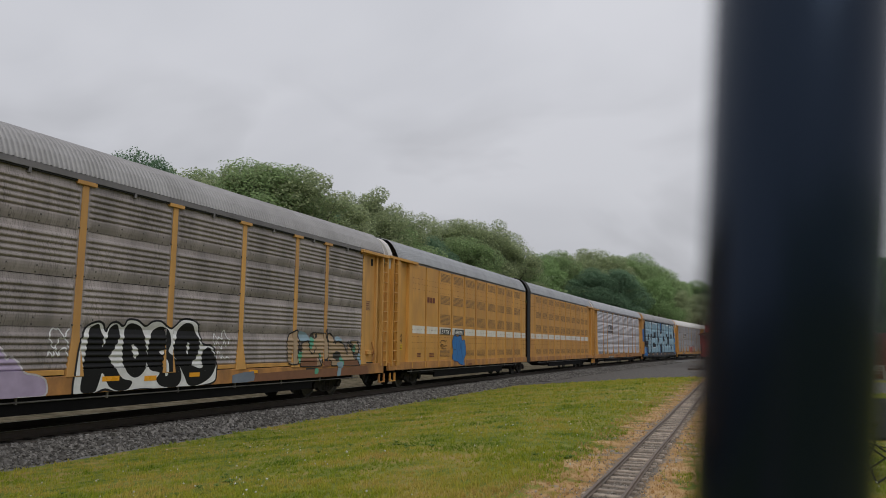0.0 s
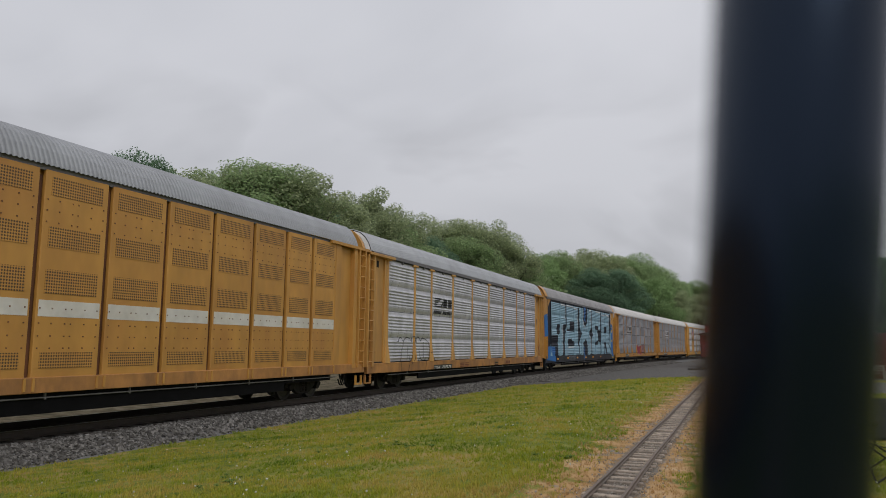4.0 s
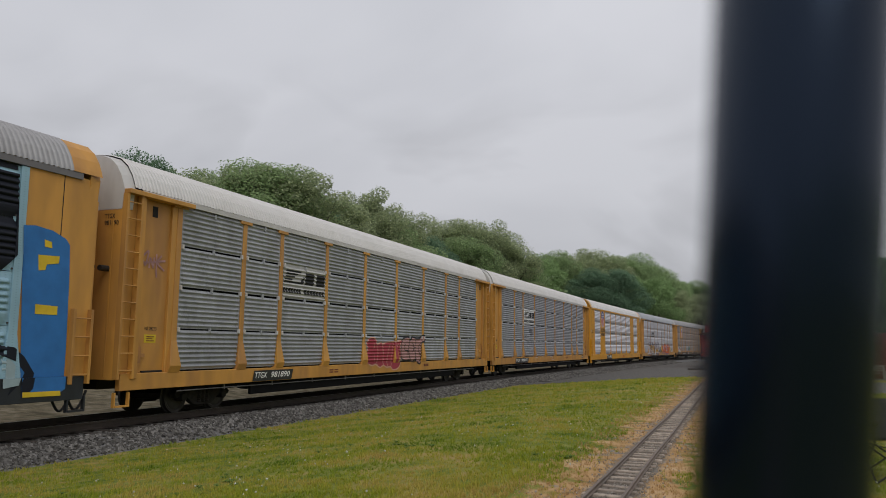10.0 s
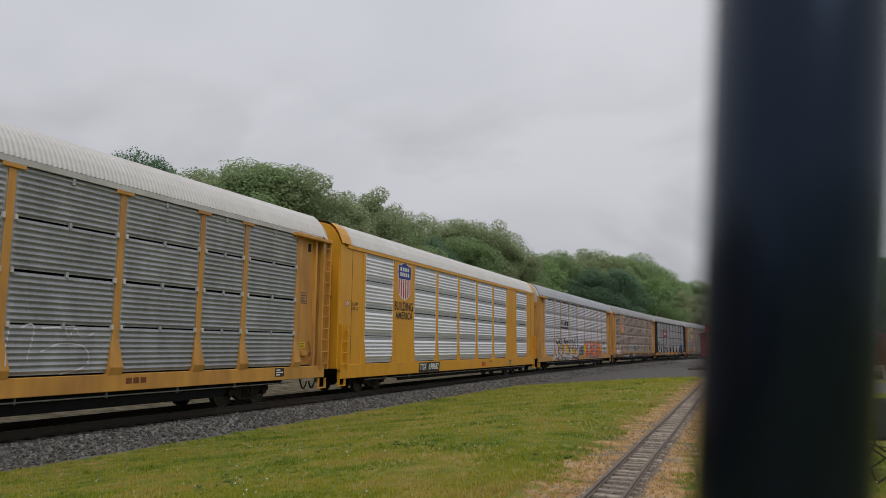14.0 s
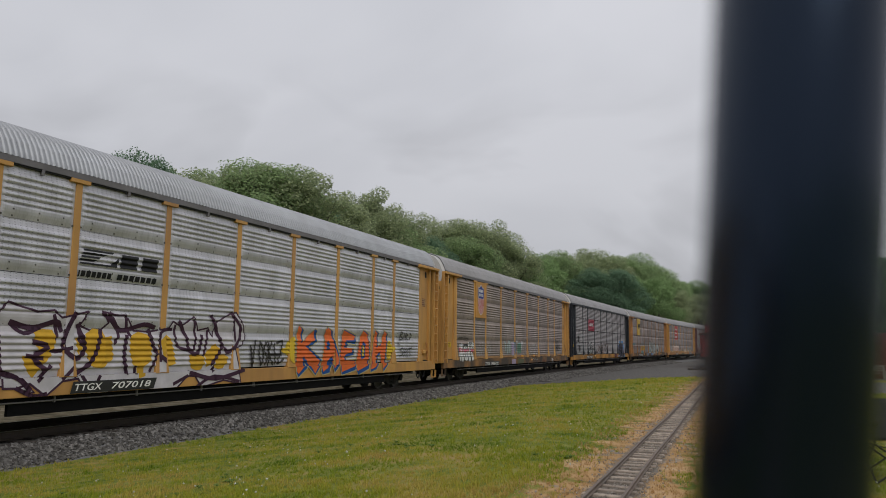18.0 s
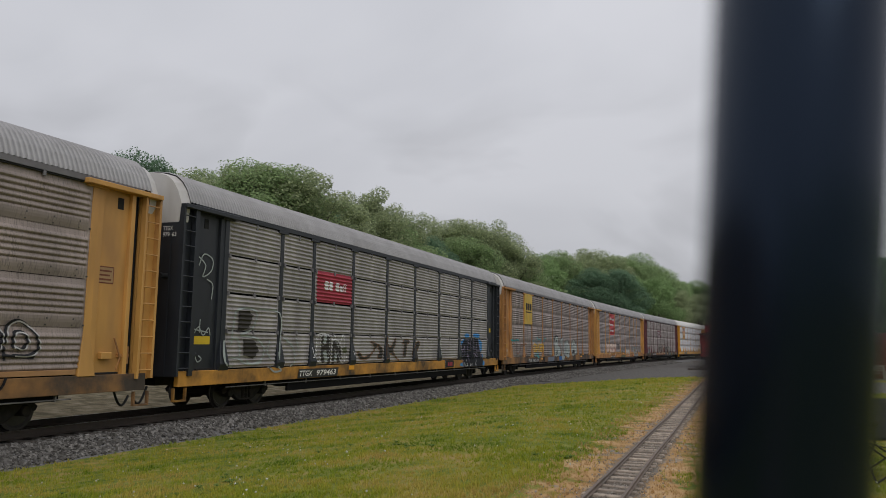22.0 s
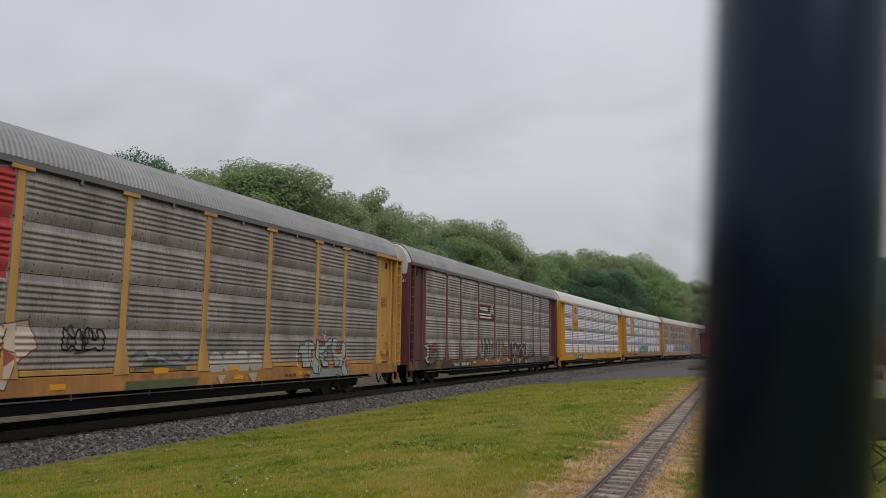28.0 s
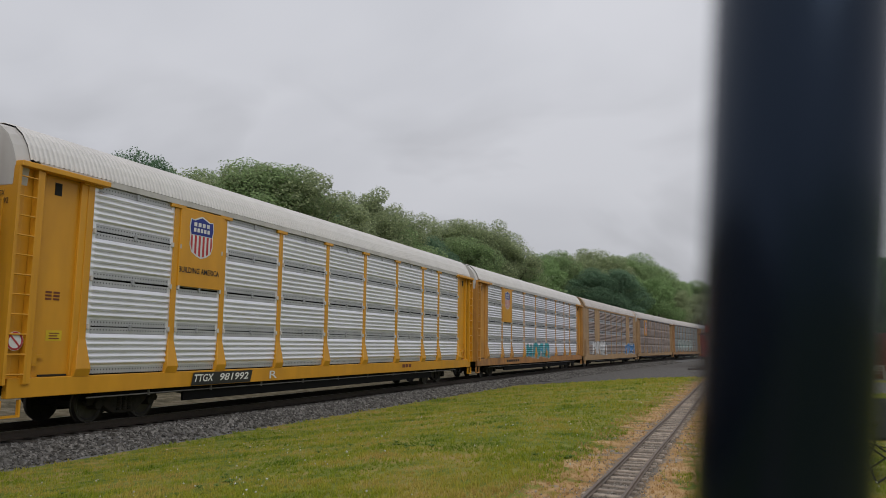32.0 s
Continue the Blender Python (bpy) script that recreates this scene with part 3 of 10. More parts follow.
def far_side(car, half, sheet, trim):
    V, F = [], []
    prof = []
    for i in range(4):
        prof += [(ROWS[i] + z, y) for z, y in PROFILES["band"]]
    k = len(prof)
    for x in (-half + 2.0, half - 2.0):
        V += [(x, -(FACE - 0.045 + y), z) for z, y in prof]
    F += [(j, j + 1, k + j + 1, k + j) for j in range(k - 1)]
    put("side_sheeting", mesh_of("side_sheeting", V, F, sheet), car)
    for p in POSTS:
        if abs(p) < half - 1:
            put("post", back_post(), car, (p, 0, 0), material=trim)
    for x in (-half + 0.2, half - 2.0):
        put("end_panel", boxes("end_panel", [(x, x + 1.8, -1.50, -1.40, 1.1, 5.45)], trim), car)


def autorack(label, front, style, sheet, trim=YELLOW, sill=None, roof=None, upper=PALE, slit=False, fascia=FASCIA, lip=None):
    """A standard car: ten posts, nine bays of pressed sheets in four rows, ladders and doors at the ends."""
    sill = sill or trim
    half = PITCH_CAR / 2 - 0.42
    car = new_car(label, front, PITCH_CAR, "tee", style, trim is not BRIGHT, lip)
    sm = SHEETS[sheet]
    INFO[car.name]["slit"] = slit
    underframe(car, half, sill)
    put("roof", roof_mesh(27.3), car, material=roof or ROOF_GREY)
    put("fascia", boxes("fascia", [(-13.4, 13.4, 1.43, 1.535, 5.375, 5.51)], fascia), car)
    put("fascia", boxes("fascia", [(-13.4, 13.4, -1.535, -1.43, 5.375, 5.51)], fascia), car)
    # blackened backing: stands for the shade seen through the slits
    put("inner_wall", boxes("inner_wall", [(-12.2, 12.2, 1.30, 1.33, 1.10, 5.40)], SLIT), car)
    # the row of panels runs from the front, +x, to the rear
    for b in range(9):
        x0, x1 = POSTS[b], POSTS[b + 1]
        for r in range(4):
            me = panel_mesh("foot" if style == "band" and r == 0 else style, x1 - x0 - 0.14)
            put("panel", me, car, (-(x0 + x1) / 2, FACE, ROWS[r]), material=sm)
        if style == "band":
            put("clip", clip_mesh(), car, (-(x0 + x1) / 2, 0.012, ROWS[4] - 0.01), material=FASCIA)
            # near-black strip painted as the shaded gap under the fascia
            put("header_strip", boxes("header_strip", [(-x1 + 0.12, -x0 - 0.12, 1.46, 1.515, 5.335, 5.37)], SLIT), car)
        if lip:
            put("sill_lip", bevelled(boxes("sill_lip", [(-x1 + 0.27, -x0 - 0.27, 1.47, 1.535, 1.145, 1.255)], lip), 0.006, 1), car)
    pm = post_mesh("tee_foot" if slit else "tee")
    for x in POSTS:
        put("post", pm, car, (-x, 0, 0), material=trim)
    if slit:
        # clips across the slits between the rows
        for b in range(9):
            c = -(POSTS[b] + POSTS[b + 1]) / 2
            for r in range(1, 5):
                put("clip", clip_mesh(), car, (c, 0, ROWS[r] - (0.0 if r < 4 else 0.05)), material=FASCIA if trim is BLACKP else None)
        for x in POSTS:
            for r in range(1, 4):
                for q in (-0.14, 0.14):
                    if abs(-x + q) < 12.0:
                        put("bracket", bracket_mesh(), car, (-x + q, 0, ROWS[r]), material=FASCIA if trim is BLACKP else PALE)
    for sgn in (1, -1):
        c = sgn * 12.9
        inner = 13.12 if sgn < 0 else 13.35
        put("end_panel", bevelled(boxes("end_panel", [tuple(sorted((sgn * 12.1, sgn * inner))) + (1.33, 1.40, 1.12, 5.33)], trim), 0.006, 1), car)
        put("panel_fold", bevelled(boxes("panel_fold", [tuple(sorted((sgn * 12.06, sgn * 12.26))) + (1.36, 1.475, 1.12, 5.33)], trim), 0.012, 1), car)
        put("end_pillar", bevelled(boxes("end_pillar", [tuple(sorted((sgn * (inner - 0.05), sgn * (inner + 0.07)))) + (1.30, 1.50 if sgn < 0 else 1.58, 1.0, 5.33)], trim), 0.008, 1), car)
        put("door_track", boxes("door_track", [tuple(sorted((sgn * 12.3, sgn * 13.0))) + (1.40, 1.44, 1.13, 1.17)], SLIT), car)
        if sgn < 0:
            # near-black sheet laid in as the shade of the door gap
            put("door_gap", boxes("door_gap", [(-13.42, -13.19, 1.30, 1.335, 1.0, 5.33)], SLIT), car, label="near-black strip for the shaded gap beside the end door")
            for z in (1.9, 2.75, 3.1, 4.3):
                # hinges carry the same shade colour as the gap behind them
                put("hinge", bevelled(boxes("hinge", [(-13.30, -13.19, 1.335, 1.42, z, z + 0.22)], SHADE_BLACK), 0.01, 1), car)
            put("release_box", bevelled(boxes("release_box", [(-12.72, -12.42, 1.40, 1.52, 1.46, 1.62)], trim), 0.015, 1), car)
            V, F = [], []
            tube_into(V, F, (-12.80, 1.47, 1.95), (-12.98, 1.50, 1.50), 0.022, 6)
            tube_into(V, F, (-12.98, 1.50, 1.50), (-12.90, 1.47, 1.22), 0.022, 6)
            put("release_lever", mesh_of("release_lever", V, F, RUST if trim in (YELLOW, TAN, DULL, RUST) else trim), car)
        put("lock_slot", bevelled(boxes("lock_slot", [tuple(sorted((sgn * 12.72, sgn * 12.90))) + (1.395, 1.408, 4.93, 5.20)], SLIT), 0.003, 1), car)
        put("ladder_back", boxes("ladder_back", [tuple(sorted((sgn * 13.42, sgn * 13.92))) + (1.36, 1.44, 1.0, 5.33)], trim), car)
        put("header", bevelled(boxes("header", [tuple(sorted((sgn * 11.62, sgn * 13.92))) + (1.40, 1.66, 5.33, 5.44)], trim), 0.01, 1), car)
        put("ladder", ladder_mesh(1.0, 5.33, 11), car, (sgn * 13.68, 0, 0), material=trim)
        end_wall(car, sgn, trim, upper, half)
        coupler(car, sgn, half)
        steps(car, sgn * 13.68, sill)
        bogie(car, sgn * 10.15)
        put("door_latch", boxes("door_latch", [tuple(sorted((sgn * 13.1, sgn * 13.25))) + (1.38, 1.48, 1.35, 1.75), tuple(sorted((sgn * 12.95, sgn * 13.3))) + (1.40, 1.46, 1.5, 1.58)], RUST if trim in (YELLOW, TAN, DULL, RUST) else trim), car)
    far_side(car, half, sm, trim)
    return car


def flush_autorack(label, front, sheet, trim, sill, roof, wide=()):
    """The newer kind: smooth ends with no header bar, low corner ladders and flush posts."""
    half = PITCH_CAR / 2 - 0.42
    car = new_car(label, front, PITCH_CAR, "flush", "bold" if wide else "band", not wide)
    sm = SHEETS[sheet]
    underframe(car, half, sill, 0.62)
    put("roof", roof_mesh(26.4), car, material=roof)
    put("fascia", boxes("fascia", [(-13.4, 13.4, 1.40, 1.53, 5.37, 5.51)], trim if wide else FASCIA), car)
    # blackened backing: stands for the shade behind the sheets
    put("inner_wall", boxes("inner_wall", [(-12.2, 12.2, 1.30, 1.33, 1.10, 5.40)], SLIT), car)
    for b in range(9):
        x0, x1 = POSTS[b], POSTS[b + 1]
        if b in wide:
            put("plain_panel", bevelled(boxes("plain_panel", [(-x1, -x0, 1.38, 1.495, 1.12, 5.37)], trim), 0.008, 1), car)
            continue
        for r in range(4):
            me = panel_mesh("bold" if wide else "foot" if r == 0 else "band", x1 - x0 - 0.16)
            put("panel", me, car, (-(x0 + x1) / 2, FACE, ROWS[r]), material=sm)
    pm = post_mesh("flush")
    for x in POSTS:
        put("post", pm, car, (-x, 0, 0), material=SHEETS["blue"] if sheet == "blue" else trim)
    for sgn in (1, -1):
        put("end_panel", bevelled(boxes("end_panel", [tuple(sorted((sgn * 12.0, sgn * (half - 0.05)))) + (1.33, 1.48, 1.0, 5.42)], trim), 0.006, 1), car)
        put("end_seam", boxes("end_seam", [tuple(sorted((sgn * 12.95, sgn * 12.97))) + (1.44, 1.484, 1.1, 5.40)], SLIT), car)
        # shoulder plate that closes the roof's end
        prof = ROOF_PROFILE + [(-y, z) for y, z in ROOF_PROFILE[-2::-1]]
        V, F = [], []
        k = len(prof)
        for x in (13.1, half - 0.02):
            V += [(sgn * x, y * 1.01, z + 0.012) for y, z in prof]
        F += [(j, j + 1, k + j + 1, k + j) for j in range(k - 1)]
        put("roof_shoulder", mesh_of("roof_shoulder", V, F, trim), car)
        end_wall(car, sgn, trim, trim, half)
        put("ladder", ladder_mesh(0.95, 2.55, 4), car, (sgn * (half - 0.32), 0, 0), material=trim)
        coupler(car, sgn, half)
        steps(car, sgn * (half - 0.32), sill)
        bogie(car, sgn * 10.15)
    far_side(car, half, sm, trim)
    return car


GOLD = surface("golden_yellow_paint", (0.53, 0.268, 0.058), 0.55, vary=0.16, grain=2.0, stain=0.5, stain_color=(0.36, 0.15, 0.04), stain_scale=0.9, streak=0.4, bump=0.04, rand=0.04)
GRILLE = surface("punched_yellow_sheet", (0.50, 0.25, 0.055), 0.6, vary=0.12, grain=3, stain=0.3, stain_color=(0.3, 0.13, 0.04), bump=0.02, dots=0.85, dot_pitch=0.062, dot_edge=0.0)
ROOF_BLUE = surface("blue_grey_roof", (0.31, 0.318, 0.335), 0.6, metal=0.2, vary=0.12, grain=1.5, stain=0.3, stain_color=(0.13, 0.13, 0.135), stain_scale=0.5, bump=0.03)
# dark brown for the slots between the panels and for the rivets
RECESS = surface("dark_brown_recess_paint", (0.17, 0.07, 0.032), 0.7, vary=0.3, grain=3, stain=0.6, stain_color=(0.06, 0.03, 0.02), streak=0.3, bump=0.05)


def articulated_unit(label, front, length, bounds, rear_half):
    """One half of an old two-part car: flat yellow panels between recessed posts, punched vents and a white stripe."""
    half = length / 2
    car = new_car(label, front, length, "flat")
    underframe(car, half, RUST, 0.80)
    put("roof", roof_mesh(round(length - 1.2, 2)), car, (0.25 if rear_half else -0.25, 0, 0), material=ROOF_BLUE)
    put("fascia", boxes("fascia", [(-half + 0.2, half - 0.2, 1.38, 1.47, 5.40, 5.52)], FASCIA), car)
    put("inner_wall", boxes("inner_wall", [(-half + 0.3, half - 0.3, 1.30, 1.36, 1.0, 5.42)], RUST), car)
    for k in range(len(bounds) - 1):
        x0, x1 = half - bounds[k], half - bounds[k + 1]
        a, b = min(x0, x1) + 0.075, max(x0, x1) - 0.075
        if b - a < 0.2:
            continue
        put("panel", bevelled(boxes("panel", [(a, b, 1.40, 1.50, 1.09, 5.42)], GOLD), 0.012, 1), car)
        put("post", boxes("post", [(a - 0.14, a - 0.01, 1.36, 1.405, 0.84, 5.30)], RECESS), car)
        put("stripe", boxes("stripe", [(a + 0.05, b - 0.05, 1.50, 1.505, 2.36, 2.70)], STRIPE), car)
        if b - a > 1.4 and not (not rear_half and k < 2):
            for z0, z1 in ((4.90, 5.30), (3.80, 4.24), (2.84, 3.34), (1.30, 1.62)):
                put("vent", boxes("vent", [(a + 0.16, b - 0.16, 1.50, 1.508, z0, z1)], GRILLE), car)
        for c in (a + 0.03, b - 0.03):
            put("flange", boxes("flange", [(c - 0.03, c + 0.03, 1.44, 1.56, 0.84, 1.10)], GOLD), car)
        V, F = [], []
        for z in (4.80, 4.57, 4.33, 2.53, 2.22, 1.96, 1.71):
            for q in (0.05, 0.23, 0.43, 0.52, 0.73, 0.93):
                x = b - (b - a) * q
                box_into(V, F, x - 0.014, x + 0.014, 1.50, 1.512, z - 0.014, z + 0.014)
        put("rivets", mesh_of("rivets", V, F, RECESS), car)["kind"] = "stuff"
    end = -1 if rear_half else 1
    far_side(car, half, GRILLE, GOLD)
    e = end * half
    put("end_panel", bevelled(boxes("end_panel", [tuple(sorted((e, e - end * 2.5))) + (1.28, 1.38, 1.0, 5.40)], GOLD), 0.006, 1), car)
    put("header", boxes("header", [tuple(sorted((e, e - end * 2.9))) + (1.36, 1.60, 5.40, 5.50)], GOLD), car)
    put("end_pillar", bevelled(boxes("end_pillar", [tuple(sorted((e - end * 0.9, e - end * 1.15))) + (1.3, 1.55, 0.98, 5.4), tuple(sorted((e - end * 2.1, e - end * 2.5))) + (1.3, 1.52, 0.98, 5.4)], GOLD), 0.01, 1), car)
    put("ladder", ladder_mesh(1.0, 5.40, 11), car, (e - end * 0.55, 0, 0), material=GOLD)
    end_wall(car, end, GOLD, PALE if not rear_half else GOLD, half - 0.1)
    coupler(car, end, half - 0.15)
    steps(car, e - end * 0.55, GOLD)
    bogie(car, end * (half - 3.6))
    if not rear_half:
        bogie(car, -half + 0.15)
        # pleated rubber gangway between the halves
        V, F = [], []
        for k in range(7):
            x = -half - 0.02 - k * 0.13
            d = 0.0 if k % 2 else 0.07
            ring = [(1.46 + d, 0.75)] + [(y * 0.98 + d, z + d) for y, z in ROOF_PROFILE] + [(-y * 0.98 - d, z + d) for y, z in ROOF_PROFILE[-2::-1]] + [(-1.46 - d, 0.75)]
            V += [(x, y, z) for y, z in ring]
        kk = len(ring)
        for i in range(6):
            F += [(i * kk + j, i * kk + j + 1, (i + 1) * kk + j + 1, (i + 1) * kk + j) for j in range(kk - 1)]
        put("gangway_bellows", mesh_of("gangway_bellows", V, F, RUBBER), car, label="black pleated rubber bellows")
    return car

car_a = autorack("grimy grey autorack railcar with yellow posts and black-and-white bubble graffiti", -186.95, "band", "murky", trim=TAN, sill=RUST, roof=ROOF_DARK, lip=TAN)
B1 = [2.4, 4.05, 5.65, 7.4, 9.25, 11.1, 13.0, 14.85, 16.7, 18.45, 20.3, 21.5]
car_b = articulated_unit("old yellow articulated autorack railcar half with white stripe and vents", -158.4, 21.7, B1, False)
car_c = articulated_unit("rear half of the yellow articulated autorack railcar with white stripe", -135.95, 21.7, [21.7 - b for b in B1][::-1], True)
car_d = autorack("silver autorack railcar with yellow posts and a thin black scrawl", -114.65, "band", "silver", trim=TAN, sill=RUST, roof=ROOF_GREY)
car_e = flush_autorack("autorack railcar covered in pale blue and black block-letter graffiti", -86.1, "blue", YELLOW, BLACKP, ROOF_DARK)
car_f = autorack("grey autorack railcar with yellow posts and pink bubble graffiti", -57.5, "fine", "grey", trim=YELLOW, roof=ROOF_WHITE, slit=True, fascia=PALE)
car_g = autorack("grey autorack railcar with yellow posts and faint white graffiti", -28.87, "fine", "grey", roof=ROOF_WHITE, slit=True, fascia=PALE)
car_h = flush_autorack("bright yellow autorack railcar with shiny sheets and a shield emblem", -0.1, "new", BRIGHT, BRIGHT, ROOF_WHITE, wide=(1, 7))
car_i = autorack("silver autorack railcar with white spiky and orange graffiti", 28.7, "band", "silver", trim=TAN, roof=ROOF_GREY)
car_j = autorack("grimy autorack railcar with yellow posts and a striped shield", 57.5, "band", "dirty", trim=TAN, sill=GRIME, roof=ROOF_DARK, lip=DULL)
car_k = autorack("pale grey autorack railcar with black posts and a red panel", 86.23, "fine", "pale", trim=BLACKP, sill=SCABBY, roof=ROOF_DARK, slit=True, fascia=BLACKP)
car_l = autorack("streaked autorack railcar with rusty posts and a yellow panel", 115.1, "band", "streaky", trim=RUST, sill=GRIME, roof=ROOF_DARK)
car_m = autorack("grimy autorack railcar with yellow posts and a red lettered panel", 144.0, "band", "murky", trim=TAN, sill=RUST, roof=ROOF_DARK, lip=TAN)
car_n = autorack("grey autorack railcar with maroon posts and a maroon panel", 172.9, "band", "ashen", trim=MAROON, sill=GRIME, roof=ROOF_DARK)
car_o = autorack("clean yellow autorack railcar with shiny silver sheets and a shield", 201.75, "bold", "new", trim=BRIGHT, roof=ROOF_WHITE, slit=True, fascia=PALE)
car_p = autorack("yellow autorack railcar with silver sheets and blue graffiti", 230.6, "bold", "new", trim=YELLOW, sill=RUST, roof=ROOF_WHITE, slit=True, fascia=PALE)
car_q = flush_autorack("muted yellow autorack railcar with white and blue graffiti along its foot", 259.4, "dirty", HAZED, HAZED, ROOF_PALE, wide=(1, 7))
car_r = autorack("grimy autorack railcar with yellow posts and dull graffiti", 288.2, "band", "dirty", trim=HAZED, roof=ROOF_PALE)
car_s = autorack("pale silver autorack railcar with tall grey-green graffiti", 317.0, "band", "slate", trim=DULL, roof=ROOF_PALE)
car_t = autorack("grey autorack railcar at the far end of the train", 345.8, "band", "dirty", roof=ROOF_GREY)

# ---- paint, lettering and emblems on the cars ----
from mathutils.geometry import tessellate_polygon


def spray(name, color, rough=0.6):
    return surface("spray_" + name, color, rough, vary=0.14, grain=3.0, stain=0.22, stain_color=tuple(c * 0.55 for c in color), stain_scale=2.0, bump=0.0, spec=0.25)


PAINT = {"black": spray("black", (0.008, 0.008, 0.009)), "ink": spray("ink", (0.016, 0.016, 0.019)), "deep": spray("deep", (0.009, 0.011, 0.019)), "white": spray("white", (0.66, 0.66, 0.66)),
         "pale": spray("pale", (0.44, 0.43, 0.42)), "grey": spray("grey", (0.25, 0.26, 0.27)), "bone": spray("bone", (0.46, 0.41, 0.36)), "tan": spray("tan", (0.36, 0.23, 0.12)),
         "mint": spray("mint", (0.10, 0.33, 0.22)), "seafoam": spray("seafoam", (0.19, 0.32, 0.30)), "green": spray("green", (0.10, 0.20, 0.13)), "sage": spray("sage", (0.12, 0.16, 0.14)),
         "teal": spray("teal", (0.06, 0.33, 0.36)), "blue": spray("blue", (0.035, 0.16, 0.42)), "navy": spray("navy", (0.02, 0.05, 0.16)), "azure": spray("azure", (0.05, 0.23, 0.52)),
         "lilac": spray("lilac", (0.38, 0.31, 0.44)), "pink": spray("pink", (0.56, 0.26, 0.27)), "salmon": spray("salmon", (0.62, 0.36, 0.27)), "red": spray("red", (0.46, 0.035, 0.055)),
         "brick": spray("brick", (0.38, 0.09, 0.07)), "orange": spray("orange", (0.72, 0.15, 0.035)), "amber": spray("amber", (0.62, 0.36, 0.03)), "gold": spray("gold", (0.64, 0.44, 0.03)),
         "brown": spray("brown", (0.20, 0.13, 0.09)), "rust": spray("rust", (0.17, 0.055, 0.03)), "signal": spray("signal", (0.46, 0.055, 0.06)), "flag": spray("flag", (0.035, 0.05, 0.24)),
         "smoke": spray("smoke", (0.042, 0.037, 0.033)), "umber": spray("umber", (0.22, 0.115, 0.06)), "dusk": spray("dusk", (0.055, 0.022, 0.045)), "mist": spray("mist", (0.56, 0.53, 0.56)), "frost": spray("frost", (0.36, 0.40, 0.38)),
         "sky": spray("sky", (0.22, 0.31, 0.37)), "moss": spray("moss", (0.115, 0.125, 0.07)), "slate": spray("slate", (0.17, 0.20, 0.25)), "peach": spray("peach", (0.36, 0.26, 0.17)), "clay": spray("clay", (0.20, 0.095, 0.055)), "rose": spray("rose", (0.43, 0.24, 0.23)), "wine": spray("wine", (0.36, 0.045, 0.07)),
         "cobalt": spray("cobalt", (0.012, 0.075, 0.27)), "straw": spray("straw", (0.50, 0.43, 0.20)), "soot": spray("soot", (0.15, 0.15, 0.16)), "plaster": spray("plaster", (0.60, 0.47, 0.40)), "haze": spray("haze", (0.33, 0.42, 0.45)), "ash": spray("ash", (0.085, 0.076, 0.066)), "raspberry": spray("raspberry", (0.50, 0.13, 0.18)), "plum": spray("plum", (0.14, 0.028, 0.04))}
LOW_EDGE = 1.12


def face_y(info, x, z, post):
    if z < LOW_EDGE:
        return 1.54
    if info["kind"] == "flat":
        return 1.509 if abs(x) < info["half"] - 2.3 else 1.38
    if abs(x) > 12.1:
        return 1.48 if info["kind"] == "flush" else 1.40
    if post:
        if info["kind"] == "flush":
            return 1.512
        if info.get("slit"):
            return float(np.interp(z, [1.10, 1.27, 1.90, 2.05, 5.28], [1.545, 1.60, 1.503, 1.498, 1.498]))
        return float(np.interp(z, [1.10, 1.42, 1.90, 2.05, 5.28], [1.562, 1.538, 1.500, 1.494, 1.494]))
    if info["kind"] == "flush" and info["style"] == "bold" and 7.25 < abs(x) < 9.2 and not post:
        return 1.495
    if info.get("lip") and z < 1.26 and not post:
        return 1.536
    if info.get("plate") and 7.3 < x < 9.15 and z > info["plate"]:
        return 1.535
    return surface_y(info["style"], z)


def clip(poly, axis, value, keep_over):
    res = []
    n = len(poly)
    for i in range(n):
        a, b = poly[i], poly[(i + 1) % n]
        da, db = (a[axis] - value), (b[axis] - value)
        if not keep_over:
            da, db = -da, -db
        if da >= 0:
            res.append(a)
        if (da > 0 > db) or (da < 0 < db):
            f = da / (da - db)
            res.append((a[0] + (b[0] - a[0]) * f, a[1] + (b[1] - a[1]) * f))
    return res


def bands(info):
    zs = [info["foot"], LOW_EDGE] + ([1.26] if info.get("lip") else [])
    if info["kind"] != "flat":
        for i in range(4):
            zs += [ROWS[i] + z for z, _ in PROFILES["foot" if info["style"] == "band" and i == 0 else info["style"]]]
        zs += [9.0]
        w = 0.105 if info["kind"] == "flush" else 0.118
        xs = [-20, -12.1] + sorted(e for p in POSTS for e in (-p - w, -p + w)) + [12.1, 20]
    else:
        zs += [9.0]
        e = info["half"] - 2.3
        xs = [-20, -e, e, 20]
    return sorted(set(round(z, 4) for z in zs)), sorted(set(xs))


def welded(me):
    bm = bmesh.new()
    bm.from_mesh(me)
    bmesh.ops.remove_doubles(bm, verts=bm.verts[:], dist=0.002)
    bm.to_mesh(me)
    bm.free()
    return me


